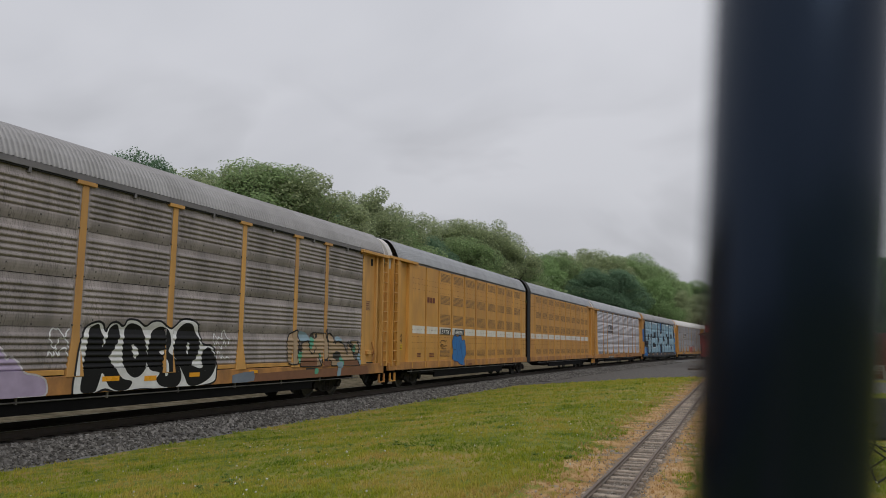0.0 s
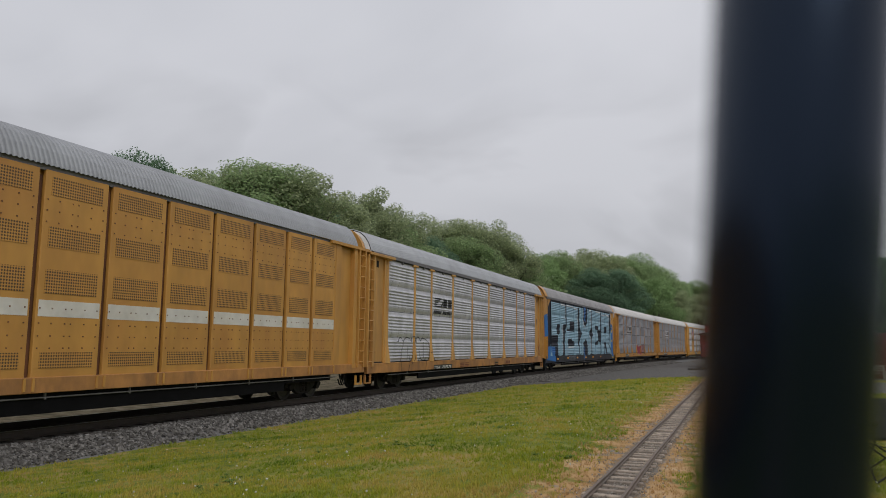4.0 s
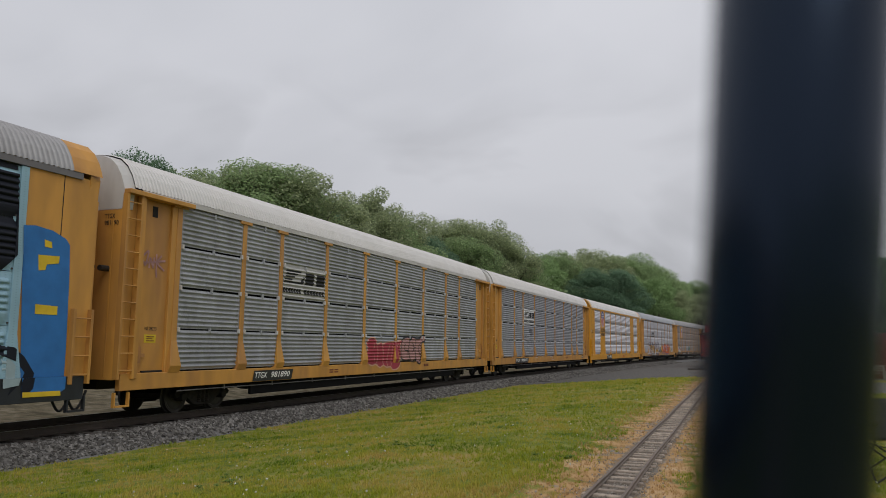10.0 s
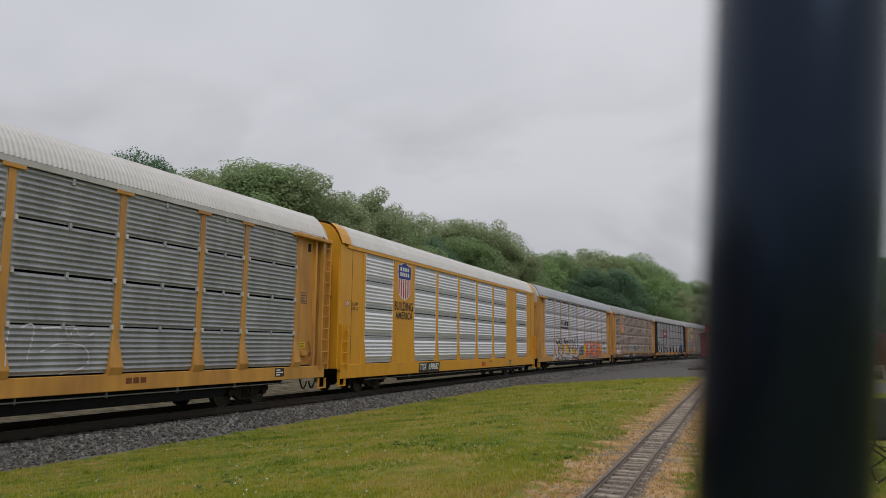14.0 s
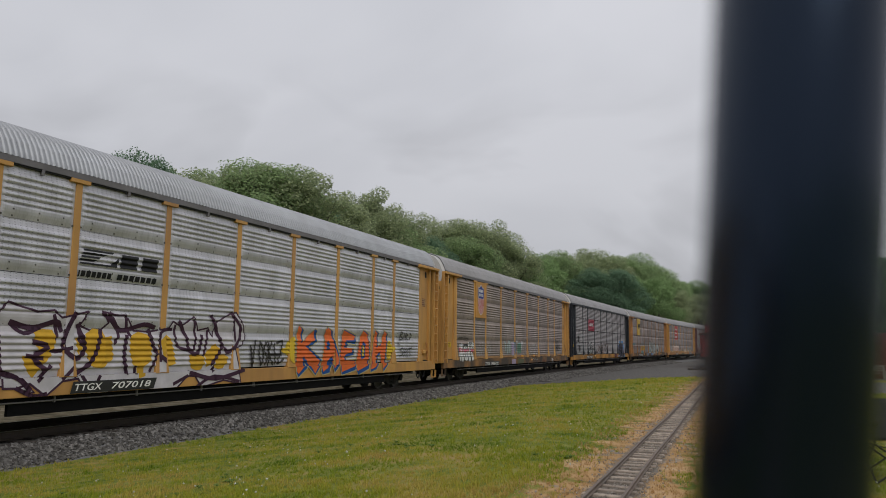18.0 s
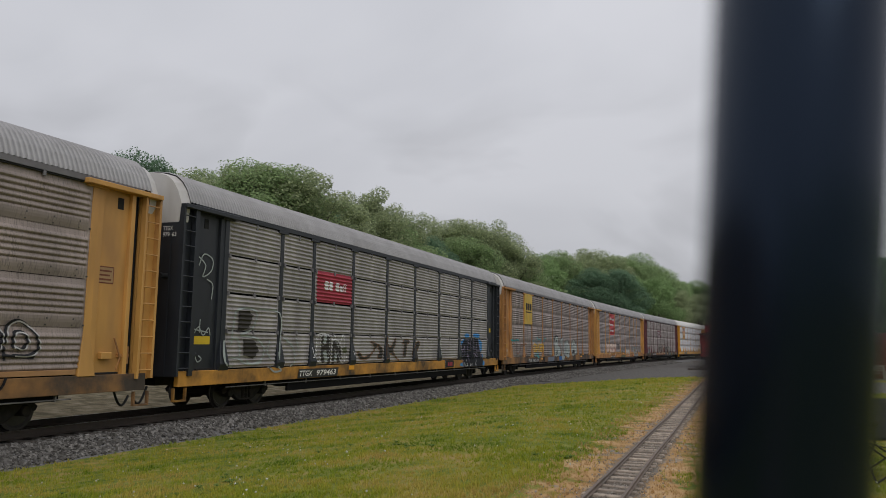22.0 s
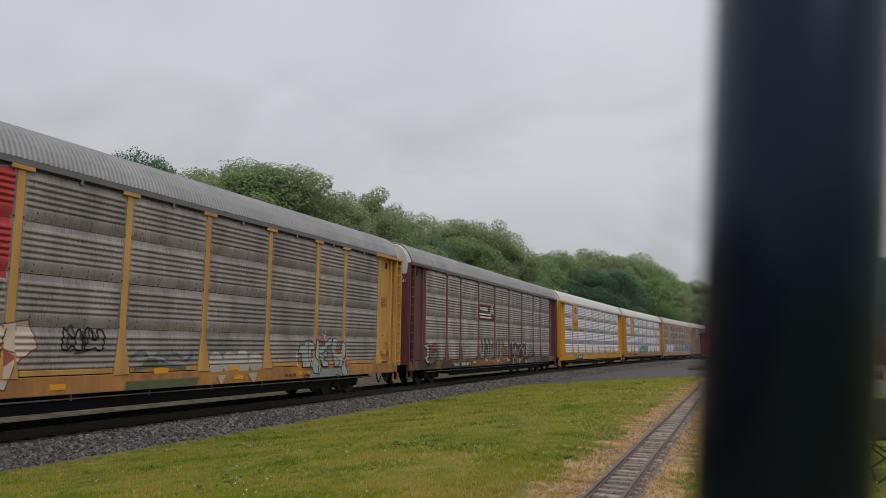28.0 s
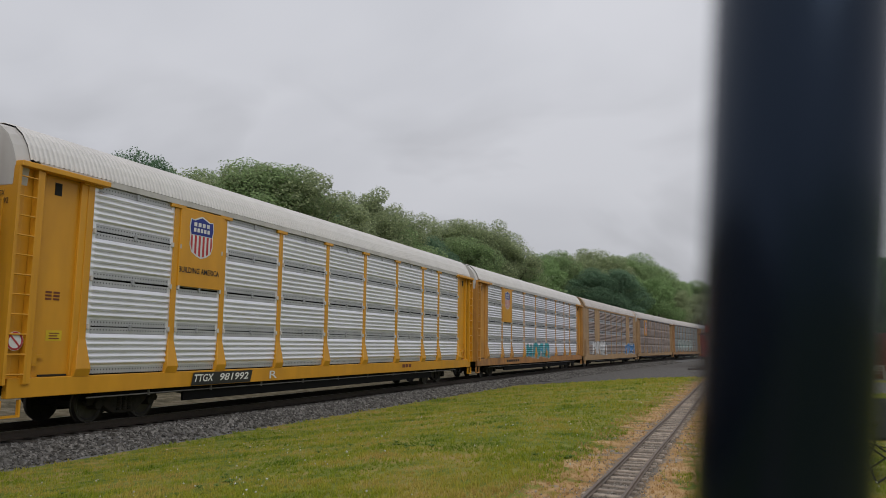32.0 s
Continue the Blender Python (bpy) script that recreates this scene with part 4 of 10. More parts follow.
def paint(car, name, tris, material, lift=0.005, label="", over_posts=True):
    """Lays flat pieces, given in metres behind the car's front and over the rail, onto its ribs, posts and sill."""
    info = INFO[car.name]
    zs, xs = info["bands"]
    hp = info["length"] / 2
    V, F = [], []
    for t in tris:
        poly = [(hp - c, z) for c, z in t]
        z0, z1 = min(p[1] for p in poly), max(p[1] for p in poly)
        x0, x1 = min(p[0] for p in poly), max(p[0] for p in poly)
        if z1 - z0 < 1e-5 or x1 - x0 < 1e-5:
            continue
        for i in range(len(zs) - 1):
            if zs[i + 1] <= z0 or zs[i] >= z1:
                continue
            band = clip(clip(poly, 1, zs[i], True), 1, zs[i + 1], False)
            if len(band) < 3:
                continue
            zc = (zs[i] + zs[i + 1]) / 2
            for j in range(len(xs) - 1):
                if xs[j + 1] <= x0 or xs[j] >= x1:
                    continue
                cell = clip(clip(band, 0, xs[j], True), 0, xs[j + 1], False)
                if len(cell) < 3:
                    continue
                xc = (xs[j] + xs[j + 1]) / 2
                post = any(abs(xc + p) < 0.1 for p in POSTS) and info["kind"] != "flat"
                if post and not over_posts:
                    continue
                k = len(V)
                for x, z in cell:
                    zz = min(max(z, zs[i] + 1e-4), zs[i + 1] - 1e-4)
                    V.append((x, face_y(info, xc, zz, post) + lift, z))
                F.append(tuple(range(k, k + len(cell))))
    if not F:
        return None
    # the coat wraps round the edges of posts and lips
    sides = {}
    for f in F[:]:
        for a, b in zip(f, f[1:] + f[:1]):
            pa, pb = V[a], V[b]
            key = frozenset(((round(pa[0], 4), round(pa[2], 4)), (round(pb[0], 4), round(pb[2], 4))))
            if len(key) < 2:
                continue
            if key not in sides:
                sides[key] = (a, b)
                continue
            c, d = sides.pop(key)
            if abs(V[c][0] - pb[0]) + abs(V[c][2] - pb[2]) > abs(V[c][0] - pa[0]) + abs(V[c][2] - pa[2]):
                c, d = d, c
            if abs(V[c][1] - pb[1]) > 0.002 or abs(V[d][1] - pa[1]) > 0.002:
                F.append((b, a, d, c))
    me = welded(mesh_of(name, V, F, material))
    bad = [p for p in me.polygons if p.normal.y < 0]
    if bad:
        me.flip_normals() if len(bad) == len(me.polygons) else None
    return put(name, me, car, label=label)


def blocks(car, polys, material, lift, label=""):
    """Each flat block of an emblem as a part of its own."""
    for p in polys:
        paint(car, "emblem", [p], material, lift, label, False)


def stuff(ob):
    if ob:
        ob["kind"] = "stuff"
    return ob


def cut(poly):
    """Triangles of one outline."""
    ids = tessellate_polygon([[Vector((c, z, 0)) for c, z in poly]])
    return [[poly[i] for i in t] for t in ids]


def rect(c0, c1, z0, z1):
    return [[(c0, z0), (c1, z0), (c1, z1), (c0, z1)]]


def shapes(car, material, *polys):
    n = INFO[car.name].setdefault("layer", 0)
    INFO[car.name]["layer"] = n + 1
    for p in polys:
        paint(car, "graffiti", cut(p), material, 0.004 + 0.002 * n)


def strokes(car, material, width, *paths):
    for p in paths:
        paint(car, "graffiti", ribbon(p, width), material, 0.02, "white highlight strokes on the graffiti")


GLYPHS = {}


def glyph(text, fat=0.0, shear=0.0):
    """Triangles of a word in the built-in letters, in a box one unit wide and tall."""
    key = (text, fat, shear)
    if key not in GLYPHS:
        cu = bpy.data.curves.new("word", "FONT")
        cu.body, cu.size, cu.offset, cu.shear, cu.resolution_u = text, 1.0, fat, shear, 3
        ob = bpy.data.objects.new("word", cu)
        me = ob.to_mesh()
        me.calc_loop_triangles()
        P = [(v.co.x, v.co.y) for v in me.vertices]
        T = [[P[i] for i in t.vertices] for t in me.loop_triangles]
        ob.to_mesh_clear()
        bpy.data.objects.remove(ob)
        bpy.data.curves.remove(cu)
        xs, ys = [p[0] for p in P], [p[1] for p in P]
        GLYPHS[key] = (T, min(xs), max(xs), min(ys), max(ys))
    return GLYPHS[key]


def fit_word(text, c0, c1, z0, z1, fat=0.0, shear=0.0, grow=0.0):
    T, x0, x1, y0, y1 = glyph(text, fat, shear)
    c0, c1, z0, z1 = c0 - grow, c1 + grow, z0 - grow, z1 + grow
    return [[(c0 + (x - x0) / (x1 - x0) * (c1 - c0), z0 + (y - y0) / (y1 - y0) * (z1 - z0)) for x, y in t] for t in T]


def words(car, c0, c1, z0, z1, text, material):
    paint(car, "lettering", fit_word(text, c0, c1, z0, z1, 0.03 if material in (PAINT["gold"], PAINT["amber"]) else 0.012), material, 0.012)


def sill_text(car, c0, c1, z0, z1, text, material):
    paint(car, "lettering", fit_word(text, c0, c1, z0, z1, 0.01), material, 0.010)


def end_marks(car, number, material):
    """Reporting marks high on the leading end."""
    half = PITCH_CAR / 2 - 0.42 + 0.012
    for text, z, y0, y1 in (("TTGX", 4.74, 0.93, 1.24), (number, 4.58, 0.93, 1.36)):
        V, F = [], []
        for t in fit_word(text, y0, y1, z, z + 0.115, 0.008):
            k = len(V)
            V += [(half, a, b) for a, b in t]
            F.append(tuple(range(k, k + len(t))))
        put("lettering", mesh_of("lettering", V, F, material), car)


def marks(car, c0, c1, z0, z1, text, material):
    """Slanted white marks on a black patch: four letters, a gap, six figures."""
    low = min(z0 - 0.03, INFO[car.name]["foot"] + 0.012) if z0 < 1.2 else z0 - 0.03
    paint(car, "number_plate", cut([(c0 - 0.12, low), (c1 + 0.10, low), (c1 + 0.20, z1 + 0.05), (c0 - 0.04, z1 + 0.05)]), material, 0.026, "black patch with white reporting marks")
    w = c1 - c0
    pieces = text.split(" ")
    spans = [(c0, c1)] if len(pieces) == 1 else [(c0, c0 + 0.335 * w), (c0 + 0.45 * w, c1)]
    for piece, (a, b) in zip(pieces, spans):
        paint(car, "lettering", fit_word(piece, a, b, z0, z1, 0.014, 0.22), CHALK, 0.030)


def bars(car, c0, c1, z0, z1, material, rows=2, cols=3):
    tri = []
    for r in range(rows):
        for k in range(cols):
            a = c0 + (c1 - c0) * (k + 0.06) / cols
            b = c0 + (c1 - c0) * (k + 0.86) / cols
            zz = z0 + (z1 - z0) * (r + 0.15) / rows
            tri += rect(a, b, zz, zz + (z1 - z0) * 0.6 / rows)
    stuff(paint(car, "stencil", tri, material, 0.008))


def plate(car, c0, c1, z0, z1, text):
    paint(car, "test_plate", rect(c0, c1, z0, z1), INK, 0.008)
    tri = []
    for k in range(3):
        zz = z0 + (z1 - z0) * (0.14 + 0.28 * k)
        tri += rect(c0 + 0.06, c0 + (c1 - c0) * (0.55 + 0.3 * (k % 2)), zz, zz + (z1 - z0) * 0.13)
    stuff(paint(car, "stencil", tri, CHALK, 0.012))


def notice(car, c0, c1, z0, z1):
    flat = z1 - z0 < 0.28
    paint(car, "notice", rect(c0, c1, z0, z1), PAINT["gold"] if flat else PAINT["rust"], 0.006)
    if not flat:
        paint(car, "notice", rect(c0 + 0.025, c1 - 0.025, z0 + 0.025, z1 - 0.025), PAINT["tan"] if INFO[car.name]["dull"] else BRIGHT, 0.009)
    tri = []
    for k in range(3):
        zz = z0 + (z1 - z0) * (0.18 + 0.25 * k)
        tri += rect(c0 + 0.07, c1 - 0.07 - 0.05 * (k % 2), zz, zz + (z1 - z0) * 0.10)
    stuff(paint(car, "stencil", tri, PAINT["rust"], 0.012))


def yellow_plate(car, c0, c1, z0, z1):
    paint(car, "notice", rect(c0, c1, z0, z1), PAINT["gold"], 0.006)


def reflector(car, c0, c1, z0, z1):
    x = INFO[car.name]["length"] / 2 - c0
    put("reflector", boxes("reflector", [(x - (c1 - c0), x, 1.54, 1.552, z0, z1)], REFLECT), car)


def closed(points, k=4):
    """A smooth closed line round points."""
    n = len(points)
    res = []
    for i in range(n):
        p = [points[(i + d) % n] for d in (-1, 0, 1, 2)]
        for j in range(k):
            t = j / k
            q = [0.5 * (2 * p[1][a] + (p[2][a] - p[0][a]) * t + (2 * p[0][a] - 5 * p[1][a] + 4 * p[2][a] - p[3][a]) * t * t
                        + (3 * p[1][a] - p[0][a] - 3 * p[2][a] + p[3][a]) * t ** 3) for a in range(2)]
            res.append((q[0], q[1]))
    return res


def patches(car, color, *outlines):
    """Overspray with hard masked edges."""
    n = INFO[car.name].setdefault("coats", 0)
    INFO[car.name]["coats"] = n + 1
    for o in outlines:
        paint(car, "graffiti", cut(o), PAINT[color], 0.006 + 0.0022 * n, color + " overspray")


def sprayed(car, fill, line, w, *outlines, k=4):
    """Freely drawn letter forms, filled and outlined."""
    n = INFO[car.name].setdefault("coats", 0)
    INFO[car.name]["coats"] = n + 1
    lift = 0.006 + 0.0022 * n
    for o in outlines:
        p = closed(o, k)
        if fill:
            paint(car, "graffiti", cut(p), PAINT[fill], lift, fill + " sprayed graffiti form")
        if line:
            paint(car, "graffiti", ribbon(p + p[:2], w), PAINT[line], lift + 0.0011)


def lines(car, color, w, *paths):
    n = INFO[car.name].setdefault("coats", 0)
    INFO[car.name]["coats"] = n + 1
    for p in paths:
        paint(car, "graffiti", ribbon(curve_of(p, 4), w), PAINT[color], 0.006 + 0.0022 * n)


def quad_grow(p, m):
    cx, cz = sum(a for a, _ in p) / len(p), sum(b for _, b in p) / len(p)
    res = []
    for a, b in p:
        d = math.hypot(a - cx, b - cz) or 1
        res.append((a + (a - cx) / d * m * 1.3, b + (b - cz) / d * m * 1.3))
    return res


def rounded(p, n=3, f=0.28):
    """An outline with its corners cut round."""
    res = []
    k = len(p)
    for i in range(k):
        a, b, c = Vector(p[i - 1]), Vector(p[i]), Vector(p[(i + 1) % k])
        s, e = b + (a - b) * f, b + (c - b) * f
        for j in range(n + 1):
            t = j / n
            q = s * (1 - t) ** 2 + b * 2 * t * (1 - t) + e * t * t
            res.append((q.x, q.y))
    return res


def fan(p):
    cx, cz = sum(a for a, _ in p) / len(p), sum(b for _, b in p) / len(p)
    return [[(cx, cz), p[i], p[(i + 1) % len(p)]] for i in range(len(p))]


def wild_letters(car, c0, c1, z0, z1, fill, outline, accent, n, seed):
    """Interlocked graffiti forms that cannot be read: slanting bars, hooks and arrows with an outline."""
    r = random.Random(seed * 31)
    w = (c1 - c0) / n
    h = z1 - z0
    core, edge, spot = [], [], []
    for i in range(n):
        a = c0 + w * i
        s = r.uniform(-0.12, 0.12) * w
        top = z1 - r.uniform(0, 0.16) * h
        low = z0 + r.uniform(0, 0.14) * h
        parts = [[(a, low), (a + 0.36 * w, low + 0.05 * h), (a + 0.40 * w + s, top), (a + 0.02 * w + s, top - 0.08 * h)],
                 [(a + 0.58 * w, low), (a + 0.96 * w, low - 0.02 * h), (a + 0.92 * w + s, top - 0.12 * h), (a + 0.60 * w + s, top)]]
        zc = low + (top - low) * r.uniform(0.3, 0.7)
        parts.append([(a + 0.2 * w, zc), (a + 0.85 * w, zc + 0.1 * h), (a + 0.8 * w, zc + 0.36 * h), (a + 0.2 * w, zc + 0.28 * h)])
        if r.random() < 0.6:
            parts.append([(a + 0.5 * w, low - 0.02 * h), (a + 1.08 * w, low + 0.02 * h), (a + 0.95 * w, low + 0.26 * h), (a + 0.45 * w, low + 0.22 * h)])
        for p in parts:
            core += fan(rounded(p, 3, 0.3))
            edge += fan(rounded(quad_grow(p, 0.055), 3, 0.3))
        if r.random() < 0.8:
            q = [(a + 0.3 * w, zc - 0.2 * h), (a + 0.62 * w, zc - 0.16 * h), (a + 0.5 * w, zc + 0.08 * h)]
            spot += fan(rounded(q, 3, 0.3))
    paint(car, "graffiti", edge, outline, 0.004)
    paint(car, "graffiti", core, fill, 0.007, "interlocked spray-paint graffiti shapes")
    paint(car, "graffiti", spot, accent, 0.010)
    lines = []
    for i in range(n * 2):
        a = c0 + (c1 - c0) * r.random()
        z = z0 + h * r.random()
        lines += ribbon([(a, z), (a + r.uniform(0.1, 0.4) * w, z + r.uniform(-0.2, 0.2) * h), (a + r.uniform(0.2, 0.6) * w, z + r.uniform(-0.1, 0.3) * h)], 0.035)
    paint(car, "graffiti", lines, outline, 0.012)


def ribbon(path, w):
    """Quads along a line."""
    res = []
    for i in range(len(path) - 1):
        a, b = Vector(path[i]), Vector(path[i + 1])
        d = b - a
        if d.length < 1e-6:
            continue
        n = Vector((-d.y, d.x)).normalized() * w / 2
        e = d.normalized() * w * 0.3
        res.append([tuple(a - n - e), tuple(b - n + e), tuple(b + n + e), tuple(a + n - e)])
    return res


def curve_of(points, k=5):
    """A smooth line through points."""
    res = []
    p = [points[0]] + list(points) + [points[-1]]
    for i in range(1, len(p) - 2):
        for j in range(k):
            t = j / k
            res.append(tuple(0.5 * (2 * p[i][q] + (p[i + 1][q] - p[i - 1][q]) * t + (2 * p[i - 1][q] - 5 * p[i][q] + 4 * p[i + 1][q] - p[i + 2][q]) * t * t
                                    + (3 * p[i][q] - p[i - 1][q] - 3 * p[i + 1][q] + p[i + 2][q]) * t ** 3) for q in range(2)))
    res.append(tuple(points[-1]))
    return res


def tag(car, c0, c1, z0, z1, material, seed):
    """A quick sprayed scribble."""
    r = random.Random(seed)
    tri = []
    for k in range(3):
        lo, hi = z0 + (z1 - z0) * k / 3, z0 + (z1 - z0) * (k + 1) / 3
        n = 9
        pts = [(c0 + (c1 - c0) * (i + r.uniform(0, 0.7)) / n, lo + (hi - lo) * (r.random() if i % 2 else r.choice((0.05, 0.95)))) for i in range(n)]
        tri += ribbon(curve_of(pts, 3), 0.032)
    paint(car, "graffiti", tri, material, 0.008, "thin sprayed scribble")


def outline_letters(car, c0, c1, z0, z1, material, n):
    """Hollow sprayed letter forms in thin line."""
    r = random.Random(int(c0 * 100) + n)
    tri = []
    w = (c1 - c0) / n
    for i in range(n):
        a = c0 + w * i
        t = z1 - r.uniform(0, 0.15) * (z1 - z0)
        m = (z0 + z1) / 2
        kind = r.randrange(3)
        if kind == 0:
            pts = [(a, z0), (a + 0.05 * w, t), (a + 0.35 * w, t), (a + 0.35 * w, m), (a + 0.6 * w, m), (a + 0.6 * w, t), (a + 0.9 * w, t - 0.05), (a + 0.85 * w, z0), (a + 0.55 * w, z0), (a + 0.5 * w, m - 0.2), (a + 0.3 * w, z0), (a, z0)]
        elif kind == 1:
            pts = [(a, m), (a + 0.1 * w, t), (a + 0.75 * w, t), (a + 0.85 * w, m), (a + 0.7 * w, z0), (a + 0.1 * w, z0), (a, m), (a + 0.3 * w, m + 0.1), (a + 0.6 * w, m)]
        else:
            pts = [(a, z0), (a + 0.1 * w, t), (a + 0.45 * w, m), (a + 0.8 * w, t), (a + 0.9 * w, z0), (a + 0.6 * w, z0), (a + 0.45 * w, m - 0.15), (a + 0.25 * w, z0), (a, z0)]
        tri += ribbon(curve_of(pts, 3), 0.042)
    paint(car, "graffiti", tri, material, 0.006, "faint outlined spray-paint letter shapes")


def block_bars(car, c0, c1, z0, z1, fill, outline, accent, n):
    """Fat rounded forms with a dark line round them."""
    r = random.Random(int(c0 * 10))
    w, h = (c1 - c0) / n, z1 - z0
    core, edge, spot = [], [], []
    for i in range(n):
        a = c0 + w * i
        p = [(a, z0 + r.uniform(0, 0.1) * h), (a + 0.92 * w, z0 + r.uniform(0, 0.1) * h), (a + r.uniform(0.75, 0.95) * w, z1 - r.uniform(0, 0.25) * h), (a + 0.1 * w, z1 - r.uniform(0, 0.12) * h)]
        edge += fan(rounded(quad_grow(p, 0.05), 4, 0.35))
        core += fan(rounded(p, 4, 0.35))
        spot += fan(rounded([(a + 0.32 * w, z0 + 0.18 * h), (a + 0.58 * w, z0 + 0.2 * h), (a + 0.55 * w, z0 + 0.42 * h), (a + 0.34 * w, z0 + 0.4 * h)], 3, 0.35))
        if i % 2:
            spot += fan(rounded([(a + 0.3 * w, z0 + 0.6 * h), (a + 0.6 * w, z0 + 0.6 * h), (a + 0.5 * w, z0 + 0.75 * h)], 3, 0.35))
    paint(car, "graffiti", edge, outline, 0.004)
    paint(car, "graffiti", core, fill, 0.007, "fat pale bubble-shape graffiti")
    paint(car, "graffiti", spot, outline if accent is PAINT["white"] else accent, 0.010)


def rail_logo(car, c0, c1, z0, z1, material, back):
    """A railway emblem drawn as plain shapes: swept stripes, two dark blocks and a bar below."""
    w, h = c1 - c0, z1 - z0
    if back is not None:
        paint(car, "emblem_panel", rect(c0 - 0.12, c1 + 0.12, z0 - 0.14, z1 + 0.14), back, 0.004, over_posts=False)
    tri = []
    for k, reach in enumerate((0.40, 0.20, 0.24, 0.31, 0.40)):
        zz = z0 + h * (0.42 + 0.115 * k)
        tri.append([(c0 + 0.02 * w + 0.012 * k * w, zz), (c0 + reach * w, zz), (c0 + (reach + 0.03) * w, zz + 0.065 * h), (c0 + 0.03 * w + 0.012 * k * w, zz + 0.065 * h)])
    tri.append([(c0 + 0.36 * w, z0 + 0.42 * h), (c0 + 0.46 * w, z0 + 0.42 * h), (c0 + 0.49 * w, z0 + 0.78 * h), (c0 + 0.43 * w, z0 + 0.62 * h)])
    for a in (0.50, 0.77):
        tri.append([(c0 + a * w, z0 + 0.42 * h), (c0 + (a + 0.21) * w, z0 + 0.42 * h), (c0 + (a + 0.23) * w, z0 + 0.92 * h), (c0 + (a + 0.02) * w, z0 + 0.92 * h)])
    for a, b in ((0.0, 0.42), (0.48, 1.0)):
        n = 7
        for k in range(n):
            x0 = c0 + w * (a + (b - a) * k / n)
            tri += rect(x0, x0 + w * (b - a) / n * 0.78, z0, z0 + 0.20 * h)
    blocks(car, tri, material, 0.009, "dark block of a railway emblem")


def shield(car, c0, c1, z0, z1, lift=0.006):
    w, h = c1 - c0, z1 - z0
    out = [(0.06, 0.92), (0.20, 0.90), (0.34, 0.95), (0.5, 1.0), (0.66, 0.95), (0.80, 0.90), (0.94, 0.92), (0.98, 0.72), (0.93, 0.55), (0.95, 0.30), (0.88, 0.14), (0.70, 0.05), (0.5, 0.0), (0.30, 0.05), (0.12, 0.14), (0.05, 0.30), (0.07, 0.55), (0.02, 0.72)]
    P = [(c0 + a * w, z0 + b * h) for a, b in out]
    paint(car, "emblem", cut(quad_grow(P, 0.03)), PAINT["white"], lift, "red, white and blue shield emblem")
    zc = z0 + 0.55 * h
    paint(car, "emblem", [t for t in (clip(t, 1, zc, True) for t in cut(P)) if len(t) > 2], PAINT["flag"], lift + 0.004)
    tri = []
    low = [t for t in (clip(t, 1, zc - 0.015, False) for t in cut(P)) if len(t) > 2]
    for k in range(6):
        a, b = c0 + w * (0.05 + k * 0.165), c0 + w * (0.05 + k * 0.165 + 0.085)
        for t in low:
            q = clip(clip(t, 0, a, True), 0, b, False)
            if len(q) > 2:
                tri.append(q)
    paint(car, "emblem", tri, PAINT["signal"], lift + 0.004)
    tri = []
    for z, n in ((0.76, 4), (0.62, 5)):
        for k in range(n):
            a = c0 + w * (0.16 + 0.70 * k / n)
            tri += rect(a, a + w * 0.70 / n * 0.7, z0 + z * h, z0 + (z + 0.10) * h)
    paint(car, "emblem", tri, PAINT["white"], lift + 0.008)


def flat_panel(car, bay, z0, z1, material, label):
    x0, x1 = -POSTS[bay + 1] + 0.09, -POSTS[bay] - 0.09
    INFO[car.name]["plate"] = z0
    put("emblem_panel", bevelled(boxes("emblem_panel", [(x0, x1, 1.44, 1.535, z0, z1)], material), 0.01, 1), car, label=label)


def shield_panel(car, c0, c1, z0, z1):
    clean = INFO[car.name]["style"] == "bold"
    flat_panel(car, 1, 3.29 if clean else 3.36, 5.345, BRIGHT if clean else YELLOW, "flat yellow panel bearing a shield")
    shield(car, 5.58, 6.55, 4.10 if clean else 3.55, 5.16)


def yellow_panel(car, c0, c1, z0, z1):
    flat_panel(car, 1, z0, 5.345, surface("scuffed_yellow_panel", (0.56, 0.37, 0.05), 0.5, vary=0.15, grain=3, stain=0.5, stain_color=(0.42, 0.28, 0.08), stain_scale=2.5, bump=0), "scuffed yellow panel with a dark emblem")
    tri = []
    for k in range(3):
        a = 5.44 + 0.47 * k
        tri.append([(a, 4.25), (a + 0.38, 4.25), (a + 0.40, 4.70), (a + 0.02, 4.70)])
    tri += rect(5.40, 6.80, 4.08, 4.15)
    blocks(car, tri, PAINT["ink"], 0.008, "dark emblem block")


def red_panel(car, c0, c1, z0, z1, rows):
    paint(car, "emblem_panel", rect(c0 + 0.02, c1 - 0.02, z0, z1), PAINT["wine" if rows == 1 else "signal"], 0.004, "red painted panel with white marks", over_posts=False)
    w, h = c1 - c0, z1 - z0
    tri = []
    if rows == 1:
        for a, b, top in ((0.20, 0.305, 0.70), (0.325, 0.42, 0.70), (0.50, 0.60, 0.70), (0.62, 0.70, 0.60), (0.72, 0.745, 0.70), (0.77, 0.795, 0.70)):
            tri.append(rounded([(c0 + a * w, z0 + 0.40 * h), (c0 + b * w, z0 + 0.40 * h), (c0 + b * w, z0 + top * h), (c0 + a * w, z0 + top * h)], 3, 0.3))
    else:
        for r, n in ((0, 7), (1, 7), (2, 8)):
            zz = z0 + h * (0.16 + 0.27 * r)
            for k in range(n):
                a = c0 + w * (0.12 + 0.095 * k)
                tri += rect(a, a + w * 0.065, zz, zz + h * (0.125 if k == 0 else 0.085))
    blocks(car, tri, PAINT["white"], 0.010)


